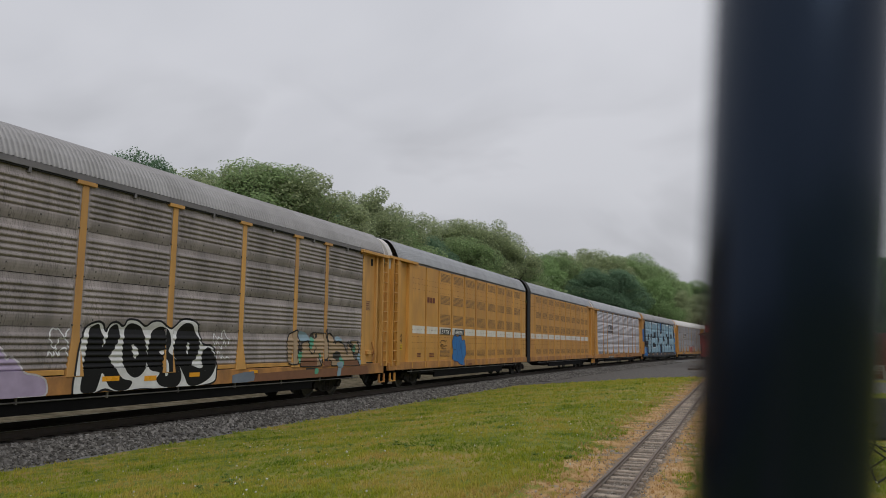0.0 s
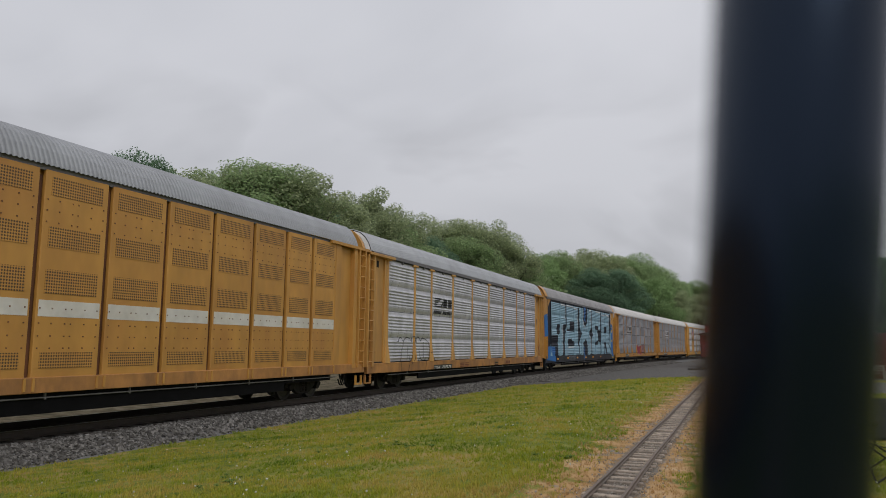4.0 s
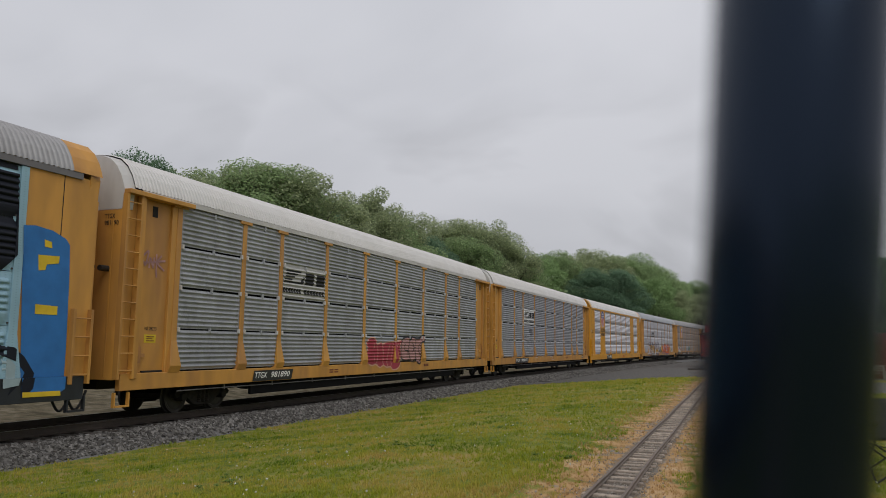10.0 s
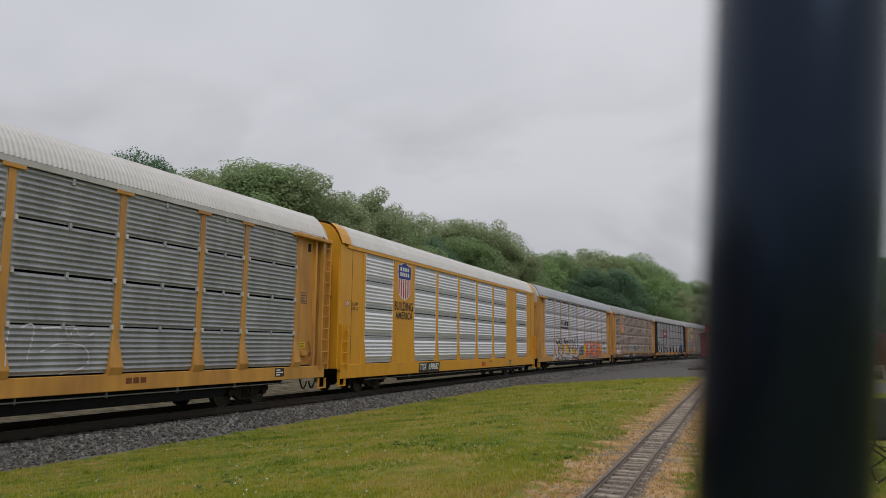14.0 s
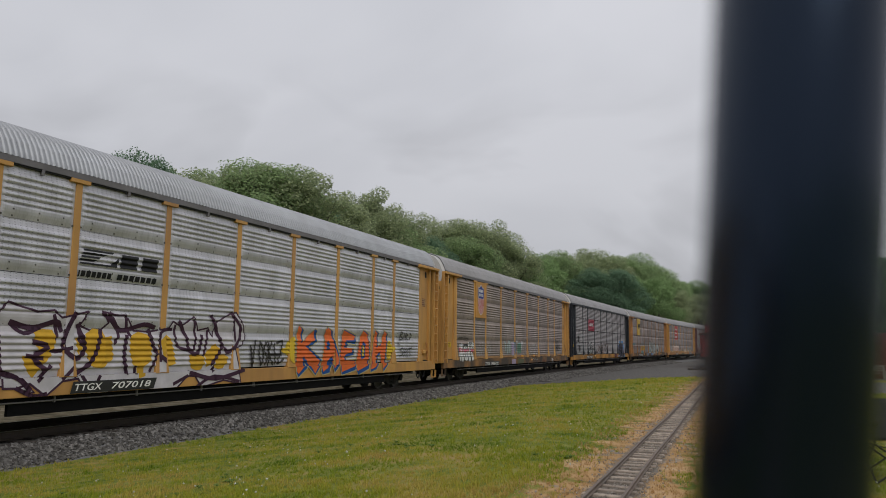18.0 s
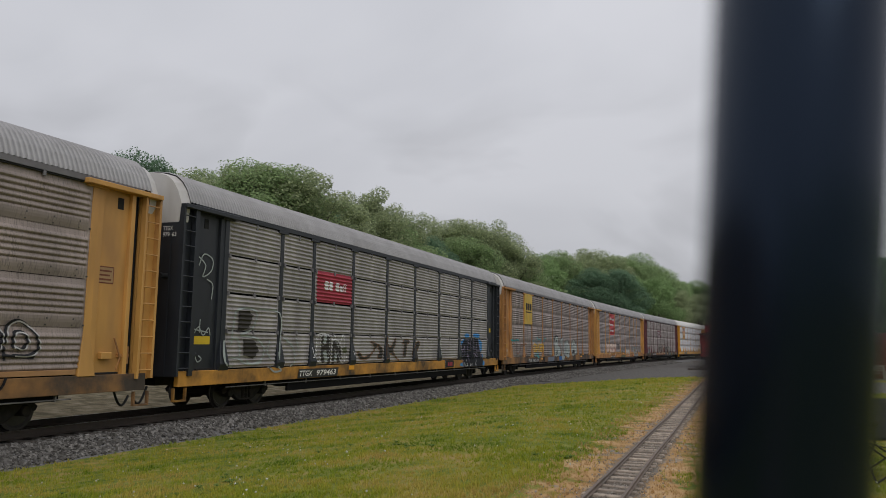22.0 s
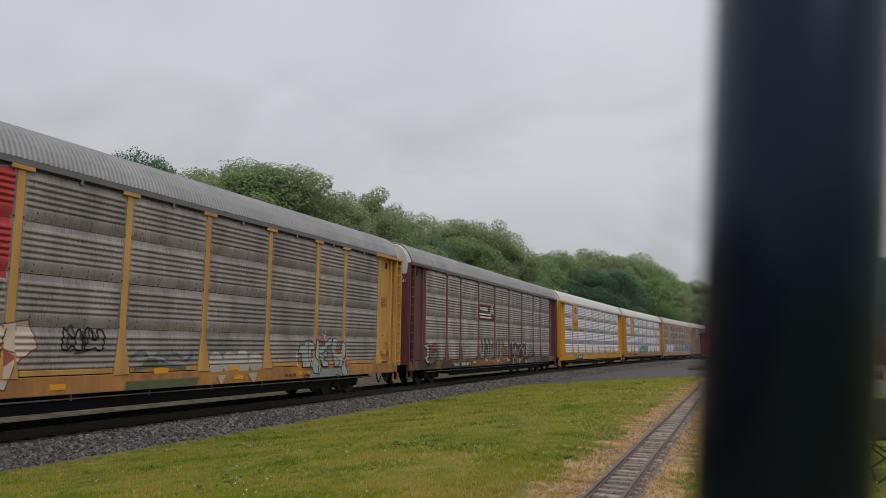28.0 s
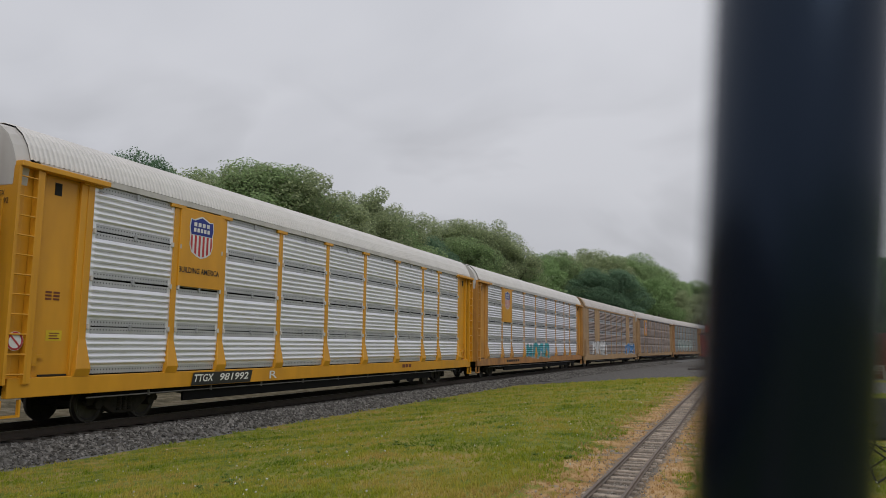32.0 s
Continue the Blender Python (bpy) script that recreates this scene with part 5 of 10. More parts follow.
def arc_panel(car, c0, c1, z0, z1):
    paint(car, "emblem_panel", rect(c0, c1 + 0.1, z0, z1), PAINT["plum"], 0.004, "maroon panel with white stripes and arcs", over_posts=False)
    w, h = c1 - c0, z1 - z0
    tri = rect(c0, c0 + 0.82 * w, z0 + 0.12 * h, z0 + 0.22 * h) + rect(c0, c0 + 0.76 * w, z0 + 0.32 * h, z0 + 0.42 * h)
    for R in (0.30, 0.16):
        pts = [(c0 + w * 0.86 + R * h * math.cos(a) * 1.0, z0 + 0.42 * h + R * h * math.sin(a) * 1.6) for a in [math.pi * k / 10 for k in range(11)]]
        tri += ribbon(pts, 0.10 * h)
    for k in range(7):
        tri += rect(c0 + w * (0.06 + 0.075 * k), c0 + w * (0.06 + 0.075 * k + 0.055), z0 + 0.58 * h, z0 + 0.80 * h)
    paint(car, "emblem", tri, PAINT["white"], 0.010, over_posts=False)


def no_entry(car, c0, c1, z0, z1):
    cx, cz, r = (c0 + c1) / 2, (z0 + z1) / 2, (z1 - z0) / 2
    ring = [(cx + r * math.cos(k * math.pi / 10), cz + r * math.sin(k * math.pi / 10)) for k in range(20)]
    lift = 0.17 if c0 < 0.7 else 0.008
    paint(car, "notice", fan(ring), PAINT["white"], lift, "white warning sticker with a red ring")
    tri = ribbon([(cx + 0.85 * r * math.cos(k * math.pi / 10), cz + 0.85 * r * math.sin(k * math.pi / 10)) for k in range(21)], 0.2 * r)
    tri += ribbon([(cx - 0.6 * r, cz + 0.6 * r), (cx + 0.6 * r, cz - 0.6 * r)], 0.2 * r)
    paint(car, "notice", tri, PAINT["signal"], lift + 0.004)


for car, _, _ in CARS:
    INFO[car.name]["bands"] = bands(INFO[car.name])

sprayed(car_a, "white", "ink", 0.05, [(12.86, 0.73), (12.96, 1.64), (13.16, 2.14), (13.46, 2.30), (13.66, 2.24), (13.76, 2.09), (13.86, 2.27), (14.06, 2.30), (14.26, 2.22), (14.36, 2.37), (14.66, 2.37), (14.96, 2.24), (15.16, 2.35), (15.46, 2.37), (15.86, 2.20), (16.16, 2.41), (16.46, 2.46), (16.86, 2.33), (17.06, 1.84), (17.46, 1.77), (17.66, 1.48), (17.66, 1.08), (17.56, 0.80), (16.86, 0.71), (16.26, 0.72), (15.46, 0.71), (14.86, 0.74), (14.16, 0.70), (13.76, 0.79), (13.46, 0.71), (13.16, 0.70)])
sprayed(car_a, "black", None, 0, [(13.26, 2.08), (13.46, 2.24), (13.56, 2.20), (13.66, 1.94), (13.66, 1.73), (13.86, 2.15), (14.06, 2.25), (14.16, 2.01), (13.96, 1.64), (13.86, 1.51), (14.06, 1.24), (14.26, 1.02), (14.56, 0.94), (14.46, 0.77), (14.16, 0.74), (13.86, 0.86), (13.66, 1.16), (13.56, 0.93), (13.46, 0.75), (13.16, 0.74), (13.06, 0.89), (13.16, 1.47)],
        [(14.26, 1.88), (14.36, 2.23), (14.56, 2.29), (14.86, 2.18), (14.96, 1.89), (15.06, 1.44), (14.96, 1.19), (14.76, 1.04), (14.56, 1.04), (14.36, 1.20), (14.26, 1.51)],
        [(15.06, 1.63), (15.16, 2.05), (15.46, 2.24), (15.76, 2.15), (15.86, 1.86), (15.76, 1.63), (15.96, 1.50), (16.16, 1.29), (16.26, 0.95), (16.06, 0.74), (15.56, 0.78), (15.36, 0.95), (15.46, 1.11), (15.16, 1.18), (15.06, 1.34)],
        [(15.96, 1.63), (16.06, 2.03), (16.26, 2.31), (16.56, 2.35), (16.76, 2.19), (16.96, 1.84), (16.86, 1.49), (16.66, 1.28), (17.06, 1.20), (17.06, 1.55), (17.26, 1.73), (17.46, 1.66), (17.66, 1.40), (17.56, 1.12), (17.36, 0.91), (16.96, 0.76), (16.56, 0.76), (16.36, 1.01), (16.16, 1.29)])
sprayed(car_a, "white", None, 0, [(14.56, 1.81), (14.76, 1.63), (14.66, 1.46), (14.56, 1.63)],
        [(16.46, 1.85), (16.56, 1.76), (16.46, 1.54)],
        [(15.46, 1.62), (15.66, 1.67), (15.56, 1.54)],
        [(15.66, 1.43), (15.76, 1.33), (15.76, 1.07), (15.66, 1.05)])
sprayed(car_a, "lilac", "mist", 0.04, [(10.96, 1.73), (11.16, 1.65), (11.26, 1.49), (11.36, 1.54), (11.56, 1.38), (11.66, 1.22), (11.96, 1.16), (12.16, 1.04), (12.16, 0.75), (11.56, 0.73), (11.06, 0.69)])
patches(car_a, "slate", [(18.36, 0.96), (18.86, 1.02), (19.36, 1.04), (19.46, 0.77), (18.86, 0.72), (18.36, 0.70)])
patches(car_a, "clay", [(19.46, 0.96), (21.26, 1.00), (23.96, 1.02), (26.66, 1.06), (26.76, 0.73), (23.96, 0.71), (21.26, 0.72), (19.36, 0.71)])
sprayed(car_a, "sky", None, 0, [(21.81, 2.22), (22.01, 2.25), (22.31, 2.19), (22.51, 1.98), (22.11, 1.93), (21.81, 1.96)],
        [(24.21, 2.05), (24.41, 2.13), (24.71, 2.01), (24.31, 1.95)],
        [(25.91, 1.45), (26.11, 1.50), (26.11, 1.10), (25.91, 1.24)])
sprayed(car_a, "peach", "ink", 0.035, [(21.11, 1.95), (21.31, 2.16), (21.71, 2.29), (21.81, 2.01), (21.81, 1.75), (21.71, 1.42), (21.81, 1.21), (21.41, 1.18), (21.21, 1.23)],
        [(21.91, 1.12), (21.81, 1.54), (22.01, 1.88), (22.41, 1.95), (22.51, 1.62), (22.71, 2.22), (23.51, 2.22), (23.71, 1.85), (23.71, 1.52), (23.61, 1.34), (23.31, 1.30), (23.21, 1.11), (22.51, 1.10)],
        [(23.71, 2.04), (23.61, 2.18), (23.81, 2.23), (24.11, 2.10), (24.11, 1.90), (24.41, 1.96), (24.81, 1.86), (25.11, 1.51), (25.11, 1.91), (25.41, 1.76), (25.61, 1.40), (26.01, 1.08), (24.81, 1.09), (23.91, 1.10), (23.91, 1.26), (23.71, 1.34)],
        [(25.31, 1.97), (25.91, 1.98), (26.01, 1.71), (25.91, 1.50), (25.61, 1.48), (25.71, 1.66), (25.41, 1.79)], k=1)
patches(car_a, "clay", [(23.31, 1.28), (23.91, 1.29), (23.81, 1.09), (23.31, 1.03)],
        [(24.71, 1.27), (25.81, 1.27), (26.01, 1.08), (24.81, 1.09)],
        [(21.91, 1.37), (23.01, 1.40), (22.91, 1.11), (21.91, 1.13)])
sprayed(car_a, "mint", None, 0, [(22.51, 1.67), (22.51, 2.02), (22.71, 2.09), (22.71, 1.80)],
        [(21.81, 1.21), (21.81, 1.56), (22.01, 1.61), (22.01, 1.41)],
        [(24.51, 1.27), (24.51, 1.47), (24.71, 1.37), (24.81, 1.12), (24.61, 1.15)],
        [(25.51, 1.58), (25.61, 1.82), (25.71, 1.84), (25.71, 1.61)],
        [(23.11, 1.35), (23.11, 1.53), (23.21, 1.55), (23.21, 1.39)],
        [(22.81, 1.02), (23.01, 1.03), (23.01, 0.88), (22.81, 0.85)])
sprayed(car_a, "sky", None, 0, [(23.21, 1.23), (23.11, 1.28), (23.11, 1.39), (23.21, 1.35)],
        [(24.31, 1.20), (24.71, 1.22), (24.71, 1.02), (24.41, 1.03)],
        [(24.41, 1.03), (24.61, 1.00), (24.51, 0.67), (24.31, 0.75)])
sprayed(car_a, "smoke", None, 0, [(24.01, 1.43), (24.21, 1.59), (24.41, 1.59), (24.61, 1.51), (24.51, 1.32), (24.31, 1.25), (24.21, 1.33)],
        [(22.51, 2.11), (22.71, 2.25), (22.81, 2.05), (22.91, 2.21), (23.01, 2.10), (22.81, 2.02), (22.61, 2.09)],
        [(21.91, 1.58), (21.81, 1.75), (22.01, 1.80), (22.01, 1.61)])
lines(car_a, "ink", 0.04, [(21.31, 2.16), (21.71, 2.29), (21.81, 2.01), (21.81, 1.71), (21.71, 1.38), (21.81, 1.19)],
        [(22.01, 1.88), (22.41, 1.94), (22.51, 1.62), (22.71, 1.53), (22.91, 1.76)],
        [(23.21, 1.12), (23.11, 1.35), (23.11, 1.53)],
        [(23.31, 1.29), (23.91, 1.29)],
        [(23.71, 1.99), (23.71, 1.62), (23.61, 1.34), (23.31, 1.32)],
        [(24.21, 1.86), (24.41, 1.96), (24.81, 1.84), (25.11, 1.48)],
        [(25.11, 1.96), (25.31, 1.76), (25.71, 1.40), (26.01, 1.08)],
        [(25.31, 1.96), (25.71, 1.66)],
        [(25.81, 1.97), (26.01, 1.71), (25.91, 1.48)],
        [(23.51, 2.22), (23.61, 2.35), (23.61, 2.04)],
        [(23.61, 2.04), (23.81, 2.23), (24.11, 2.10)])
reflector(car_a, 11.06, 11.26, 0.96, 1.05)
reflector(car_a, 13.66, 14.16, 0.97, 1.08)
reflector(car_a, 14.96, 15.36, 0.93, 1.05)
reflector(car_a, 16.56, 16.96, 0.97, 1.08)
reflector(car_a, 19.16, 19.56, 0.98, 1.07)
reflector(car_a, 21.46, 21.86, 1.10, 1.20)
tag(car_a, 12.16, 12.76, 1.52, 2.13, PAINT["white"], 3)
tag(car_a, 17.46, 18.26, 1.40, 2.21, PAINT["white"], 4)
notice(car_a, 26.46, 27.06, 3.17, 3.53)
plate(car_a, 22.26, 22.96, 0.72, 1.06, "")
marks(car_b, 5.96, 7.02, 2.40, 2.59, "BTTX", INK)
marks(car_b, 7.86, 9.02, 2.40, 2.59, "880211", INK)
sprayed(car_b, "blue", "navy", 0.035, [(7.52, 2.11), (7.82, 2.36), (8.22, 2.27), (8.72, 2.38), (8.92, 2.09), (9.32, 2.11), (9.52, 1.47), (9.22, 1.09), (9.32, 0.84), (8.52, 0.91), (8.22, 1.04), (7.72, 1.08), (7.52, 1.26), (7.62, 1.58), (7.52, 1.85)])
lines(car_b, "navy", 0.03, [(8.12, 2.15), (8.12, 1.74), (8.22, 1.49), (8.12, 1.16)],
        [(8.52, 2.08), (8.72, 1.82), (8.52, 1.57)],
        [(8.92, 2.00), (8.82, 1.57), (9.12, 1.13)],
        [(7.72, 1.66), (8.02, 1.62)])
bars(car_b, 4.16, 5.16, 3.74, 4.14, PAINT["rust"], 1, 3)
tag(car_b, 5.86, 6.76, 1.66, 2.09, PAINT["black"], 5)
tag(car_b, 1.06, 1.76, 1.88, 2.35, PAINT["black"], 6)
notice(car_b, 1.16, 1.76, 1.63, 1.87)
bars(car_b, 3.06, 3.56, 1.32, 1.51, PAINT["rust"], 3, 1)
bars(car_b, 4.46, 5.16, 1.29, 1.51, PAINT["rust"], 3, 1)
bars(car_b, 9.83, 10.43, 0.81, 0.95, PAINT["rust"], 1, 4)
rail_logo(car_d, 7.34, 9.74, 3.32, 4.12, PAINT["ink"], None)
marks(car_d, 7.37, 9.56, 0.755, 0.885, "TTGX 707573", INK)
lines(car_d, "black", 0.036, [(3.36, 1.98), (3.49, 2.01), (3.62, 2.12), (3.77, 2.16), (3.89, 2.07), (3.97, 1.94)],
        [(3.97, 1.94), (4.05, 2.04), (4.27, 2.14), (4.46, 2.16), (4.71, 2.11), (4.84, 1.97)],
        [(4.84, 1.97), (4.93, 2.14), (5.08, 2.22), (5.24, 2.15), (5.33, 1.96)],
        [(5.33, 1.96), (5.43, 2.11), (5.58, 2.2), (5.75, 2.15), (5.84, 2.02)],
        [(5.84, 2.02), (6.09, 2.14), (6.44, 2.11), (6.72, 1.96), (6.89, 1.73)],
        [(3.97, 1.94), (3.82, 1.65), (3.76, 1.39), (3.73, 1.08), (3.76, 0.67)],
        [(4.43, 1.76), (4.41, 1.45), (4.41, 1.18)],
        [(5.1, 1.98), (5.05, 1.65), (4.89, 1.24), (4.85, 1.04)],
        [(4.55, 1.42), (4.72, 1.23), (4.89, 1.16), (5.09, 1.19), (5.16, 1.32), (5.11, 1.42)],
        [(6.89, 1.73), (6.91, 1.55), (6.83, 1.19)],
        [(6.15, 1.97), (6.16, 1.64), (6.19, 1.25)],
        [(5.65, 1.09), (5.72, 1.22), (5.83, 1.26), (6.11, 1.17), (6.37, 1.18), (6.46, 1.29)],
        [(6.46, 1.29), (6.44, 1.02), (6.38, 0.76)],
        [(5.68, 1.69), (5.68, 1.52), (5.8, 1.28)],
        [(4.6, 1.03), (4.48, 0.82), (4.47, 0.62)],
        [(6.98, 1.5), (7.28, 1.51), (7.31, 1.24), (7.6, 1.22), (7.62, 0.98)])
bars(car_d, 18.91, 19.91, 0.74, 1.03, PAINT["rust"], 1, 3)
bars(car_d, 16.81, 17.41, 0.69, 0.95, PAINT["ink"], 2, 3)
notice(car_d, 26.41, 27.11, 3.38, 3.77)
bars(car_d, 10.84, 12.34, 0.75, 0.99, PAINT["rust"], 3, 2)
# the last outline is shade under the fascia, painted on in black
shapes(car_e, PAINT["deep"], [(2.49, 5.48), (1.39, 4.73), (1.49, 1.83), (4.39, 1.83), (4.39, 2.71), (2.39, 2.66), (2.29, 5.25)],
       [(4.09, 3.55), (4.99, 3.59), (4.99, 2.90), (4.49, 2.74), (3.99, 2.83)],
       [(5.99, 3.59), (6.99, 3.63), (6.89, 3.04), (6.59, 2.96), (6.59, 1.20), (5.99, 1.19)],
       [(3.49, 1.81), (4.39, 1.82), (4.49, 0.66), (3.49, 0.67)],
       [(2.49, 5.48), (2.29, 5.22), (6.89, 5.21), (6.89, 5.47)])
shapes(car_e, PAINT["deep"], [(6.78, 5.49), (7.08, 5.49), (7.18, 3.22), (6.98, 3.61)],
       [(6.08, 3.59), (6.98, 3.59), (6.98, 2.98), (6.58, 2.82), (6.58, 1.17), (6.08, 1.15)],
       [(8.28, 4.09), (8.28, 3.88), (9.88, 3.94), (9.88, 3.08), (7.18, 3.09), (7.18, 3.22), (8.28, 3.25)],
       [(7.68, 2.47), (8.98, 2.50), (9.08, 2.30), (9.88, 2.28), (9.88, 1.91), (7.78, 1.86)],
       [(11.28, 5.15), (11.88, 5.21), (11.98, 3.51), (12.88, 3.02), (11.88, 2.30), (11.88, 1.18), (11.68, 1.18), (11.68, 1.85), (11.38, 1.90), (11.38, 3.41)],
       [(13.48, 5.18), (13.88, 5.52), (15.18, 5.42), (15.18, 4.03), (14.18, 3.62), (13.58, 3.88)],
       [(13.48, 2.10), (14.28, 2.55), (15.18, 2.13), (15.18, 1.16), (13.48, 1.14)])
shapes(car_e, PAINT["deep"], [(16.81, 5.27), (17.01, 5.28), (17.11, 3.65), (17.51, 2.92), (17.01, 2.61), (17.11, 1.14), (16.81, 1.13), (16.71, 2.64), (15.81, 3.03), (16.81, 3.62)],
       [(18.61, 3.84), (20.01, 3.81), (20.01, 3.44), (21.01, 3.43), (21.01, 5.21), (21.31, 5.22), (21.51, 3.24), (21.31, 2.53), (21.41, 1.12), (21.11, 1.10), (21.01, 2.30), (19.91, 2.36), (19.91, 2.06), (18.61, 1.99), (18.61, 2.30), (19.91, 2.43), (19.81, 3.12), (19.61, 3.41), (18.61, 3.47)],
       [(22.91, 3.82), (24.11, 3.86), (24.11, 3.21), (23.01, 3.21)],
       [(23.01, 2.29), (23.61, 2.30), (24.61, 1.20), (24.51, 1.07), (23.01, 1.08)],
       [(25.51, 5.18), (26.21, 5.17), (26.31, 3.55), (25.31, 2.41), (25.71, 2.29), (25.71, 3.45)],
       [(25.01, 2.27), (25.71, 2.08), (26.81, 1.26), (26.31, 0.78), (26.51, 1.33)])
strokes(car_e, PAINT["white"], 0.11, [(5.28, 5.15), (6.72, 5.13), (6.72, 4.03)], [(7.18, 5.16), (9.78, 5.12)], [(9.9, 5.04), (10.78, 5.02)], [(7.78, 1.78), (9.78, 1.8)],
        [(5.93, 3.48), (5.93, 1.46)], [(11.18, 4.5), (11.13, 3.05)], [(13.33, 5.05), (13.4, 3.85), (14.03, 3.53)], [(15.81, 5.18), (16.68, 5.16), (16.7, 3.82)],
        [(18.61, 5.16), (20.92, 5.16), (20.92, 4.21)], [(21.61, 4.95), (23.11, 4.94)], [(23.61, 5.1), (25.5, 4.93), (25.5, 3.78)], [(15.95, 2.83), (16.66, 2.52), (16.66, 1.46)])
# shade under the fascia, painted as a black strip along the top
shapes(car_e, PAINT["deep"], [(2.4, 5.24), (26.2, 5.24), (26.2, 5.36), (2.4, 5.36)])
shapes(car_e, PAINT["blue"], [(0.39, 4.12), (1.29, 4.26), (1.49, 2.60), (0.49, 2.52)],
       [(1.19, 1.83), (3.49, 1.81), (3.49, 0.69), (0.99, 0.83), (0.99, 1.46)])
shapes(car_e, PAINT["blue"], [(13.78, 5.45), (14.68, 5.46), (14.28, 4.91), (14.28, 4.01), (13.88, 4.23)],
       [(13.78, 1.84), (13.98, 1.86), (13.98, 1.07), (13.68, 0.71), (13.38, 0.73), (13.68, 1.14)])
shapes(car_e, PAINT["blue"], [(26.38, 4.16), (26.68, 4.2), (27.1, 4.15), (27.44, 4.02), (27.55, 3.9), (27.6, 3.15), (27.64, 1.73), (27.64, 0.86), (27.52, 0.8), (26.62, 0.75), (26.53, 2.17)])
shapes(car_e, PAINT["deep"], [(26.12, 1.76), (26.39, 1.73), (26.66, 1.54), (26.91, 1.21), (26.86, 0.9), (26.63, 0.72), (26.6, 1.04), (26.69, 1.22), (26.49, 1.44), (26.13, 1.57)])
shapes(car_e, PAINT["haze"], [(26.14, 1.54), (26.35, 1.47), (26.6, 1.22), (26.53, 0.98), (26.19, 0.93)])
shapes(car_e, PAINT["gold"], [(26.79, 3.61), (27.31, 3.63), (27.3, 3.48), (27.01, 3.43), (26.98, 3.31), (26.82, 3.29)],
        [(26.91, 3.94), (27.09, 3.91), (27.11, 3.78), (26.93, 3.79)],
        [(26.62, 0.84), (27.52, 0.83), (27.53, 0.73), (26.63, 0.74)],
        [(26.81, 2.6), (27.35, 2.58), (27.35, 2.4), (26.81, 2.4)])
lines(car_e, "mint", 0.05, [(26.63, 1.92), (26.76, 2.05), (26.84, 1.95), (26.75, 1.79), (26.63, 1.88)],
        [(26.89, 1.98), (26.93, 1.76)],
        [(27.01, 1.73), (26.98, 1.89), (27.11, 1.92), (27.05, 1.79), (27.17, 1.69)],
        [(27.2, 1.76), (27.26, 1.96), (27.32, 1.79), (27.2, 1.79)],
        [(27.29, 1.63), (27.4, 1.69), (27.34, 1.5), (27.23, 1.56)])
tag(car_e, 2.09, 2.99, 0.95, 1.69, PAINT["white"], 7)
sill_text(car_e, 7.78, 10.08, 0.71, 1.05, "TTGX 715397", PAINT["grey"])
reflector(car_e, 7.18, 7.68, 0.86, 0.98)
reflector(car_e, 10.58, 11.08, 0.85, 0.98)
reflector(car_e, 13.88, 14.48, 0.84, 0.96)
reflector(car_e, 16.98, 17.48, 0.84, 0.98)
reflector(car_e, 3.89, 4.39, 0.81, 0.95)
reflector(car_e, 20.61, 21.11, 0.84, 0.96)
rail_logo(car_f, 7.20, 9.80, 3.46, 4.24, PAINT["ink"], PAINT["pale"])
marks(car_f, 5.81, 7.67, 0.835, 1.005, "TTGX 981890", INK)
sprayed(car_f, "wine", "salmon", 0.055, [(13.33, 2.07), (13.63, 2.12), (13.93, 2.05), (14.03, 1.86), (14.43, 1.94), (14.53, 1.87), (14.93, 1.95), (15.43, 1.97), (15.83, 1.98), (16.43, 2.03), (16.23, 1.80), (16.33, 1.43), (16.13, 1.00), (15.83, 0.85), (15.43, 0.84), (15.23, 0.95), (14.83, 0.95), (14.53, 1.03), (14.23, 0.95), (13.83, 1.08), (13.53, 1.04), (13.23, 1.13), (13.13, 1.42), (13.23, 1.70), (13.13, 1.88)])
lines(car_f, "salmon", 0.035, [(14.03, 1.86), (14.13, 1.46), (14.03, 1.05)],
        [(14.53, 1.87), (14.63, 1.39), (14.53, 1.03)],
        [(15.23, 1.87), (15.03, 1.45), (14.93, 1.00)],
        [(15.53, 1.95), (15.43, 1.44), (15.23, 0.95)],
        [(13.73, 1.89), (13.83, 1.79), (13.73, 1.69)],
        [(15.83, 1.88), (15.93, 1.76), (16.03, 1.88)],
        [(13.83, 1.46), (13.83, 1.35), (13.83, 1.20)])
sprayed(car_f, "rose", "ink", 0.07, [(16.43, 2.03), (16.73, 2.16), (17.13, 2.18), (17.33, 2.06), (17.53, 2.19), (17.93, 2.13), (18.33, 2.14), (18.73, 2.28), (18.93, 2.24), (18.93, 2.01), (18.53, 1.93), (18.53, 1.40), (18.33, 1.04), (18.03, 1.08), (17.83, 1.25), (17.63, 1.13), (17.13, 1.20), (16.93, 1.17), (16.43, 1.26), (16.33, 1.63)])
lines(car_f, "ink", 0.06, [(17.23, 2.05), (17.13, 1.63), (17.33, 1.19)],
        [(17.93, 2.08), (17.83, 1.62), (18.03, 1.10)],
        [(16.73, 1.89), (16.73, 1.63), (17.03, 1.61), (17.03, 1.42)],
        [(17.53, 1.91), (17.73, 1.70), (17.53, 1.55)],
        [(18.33, 1.90), (18.23, 1.62), (18.43, 1.40)])
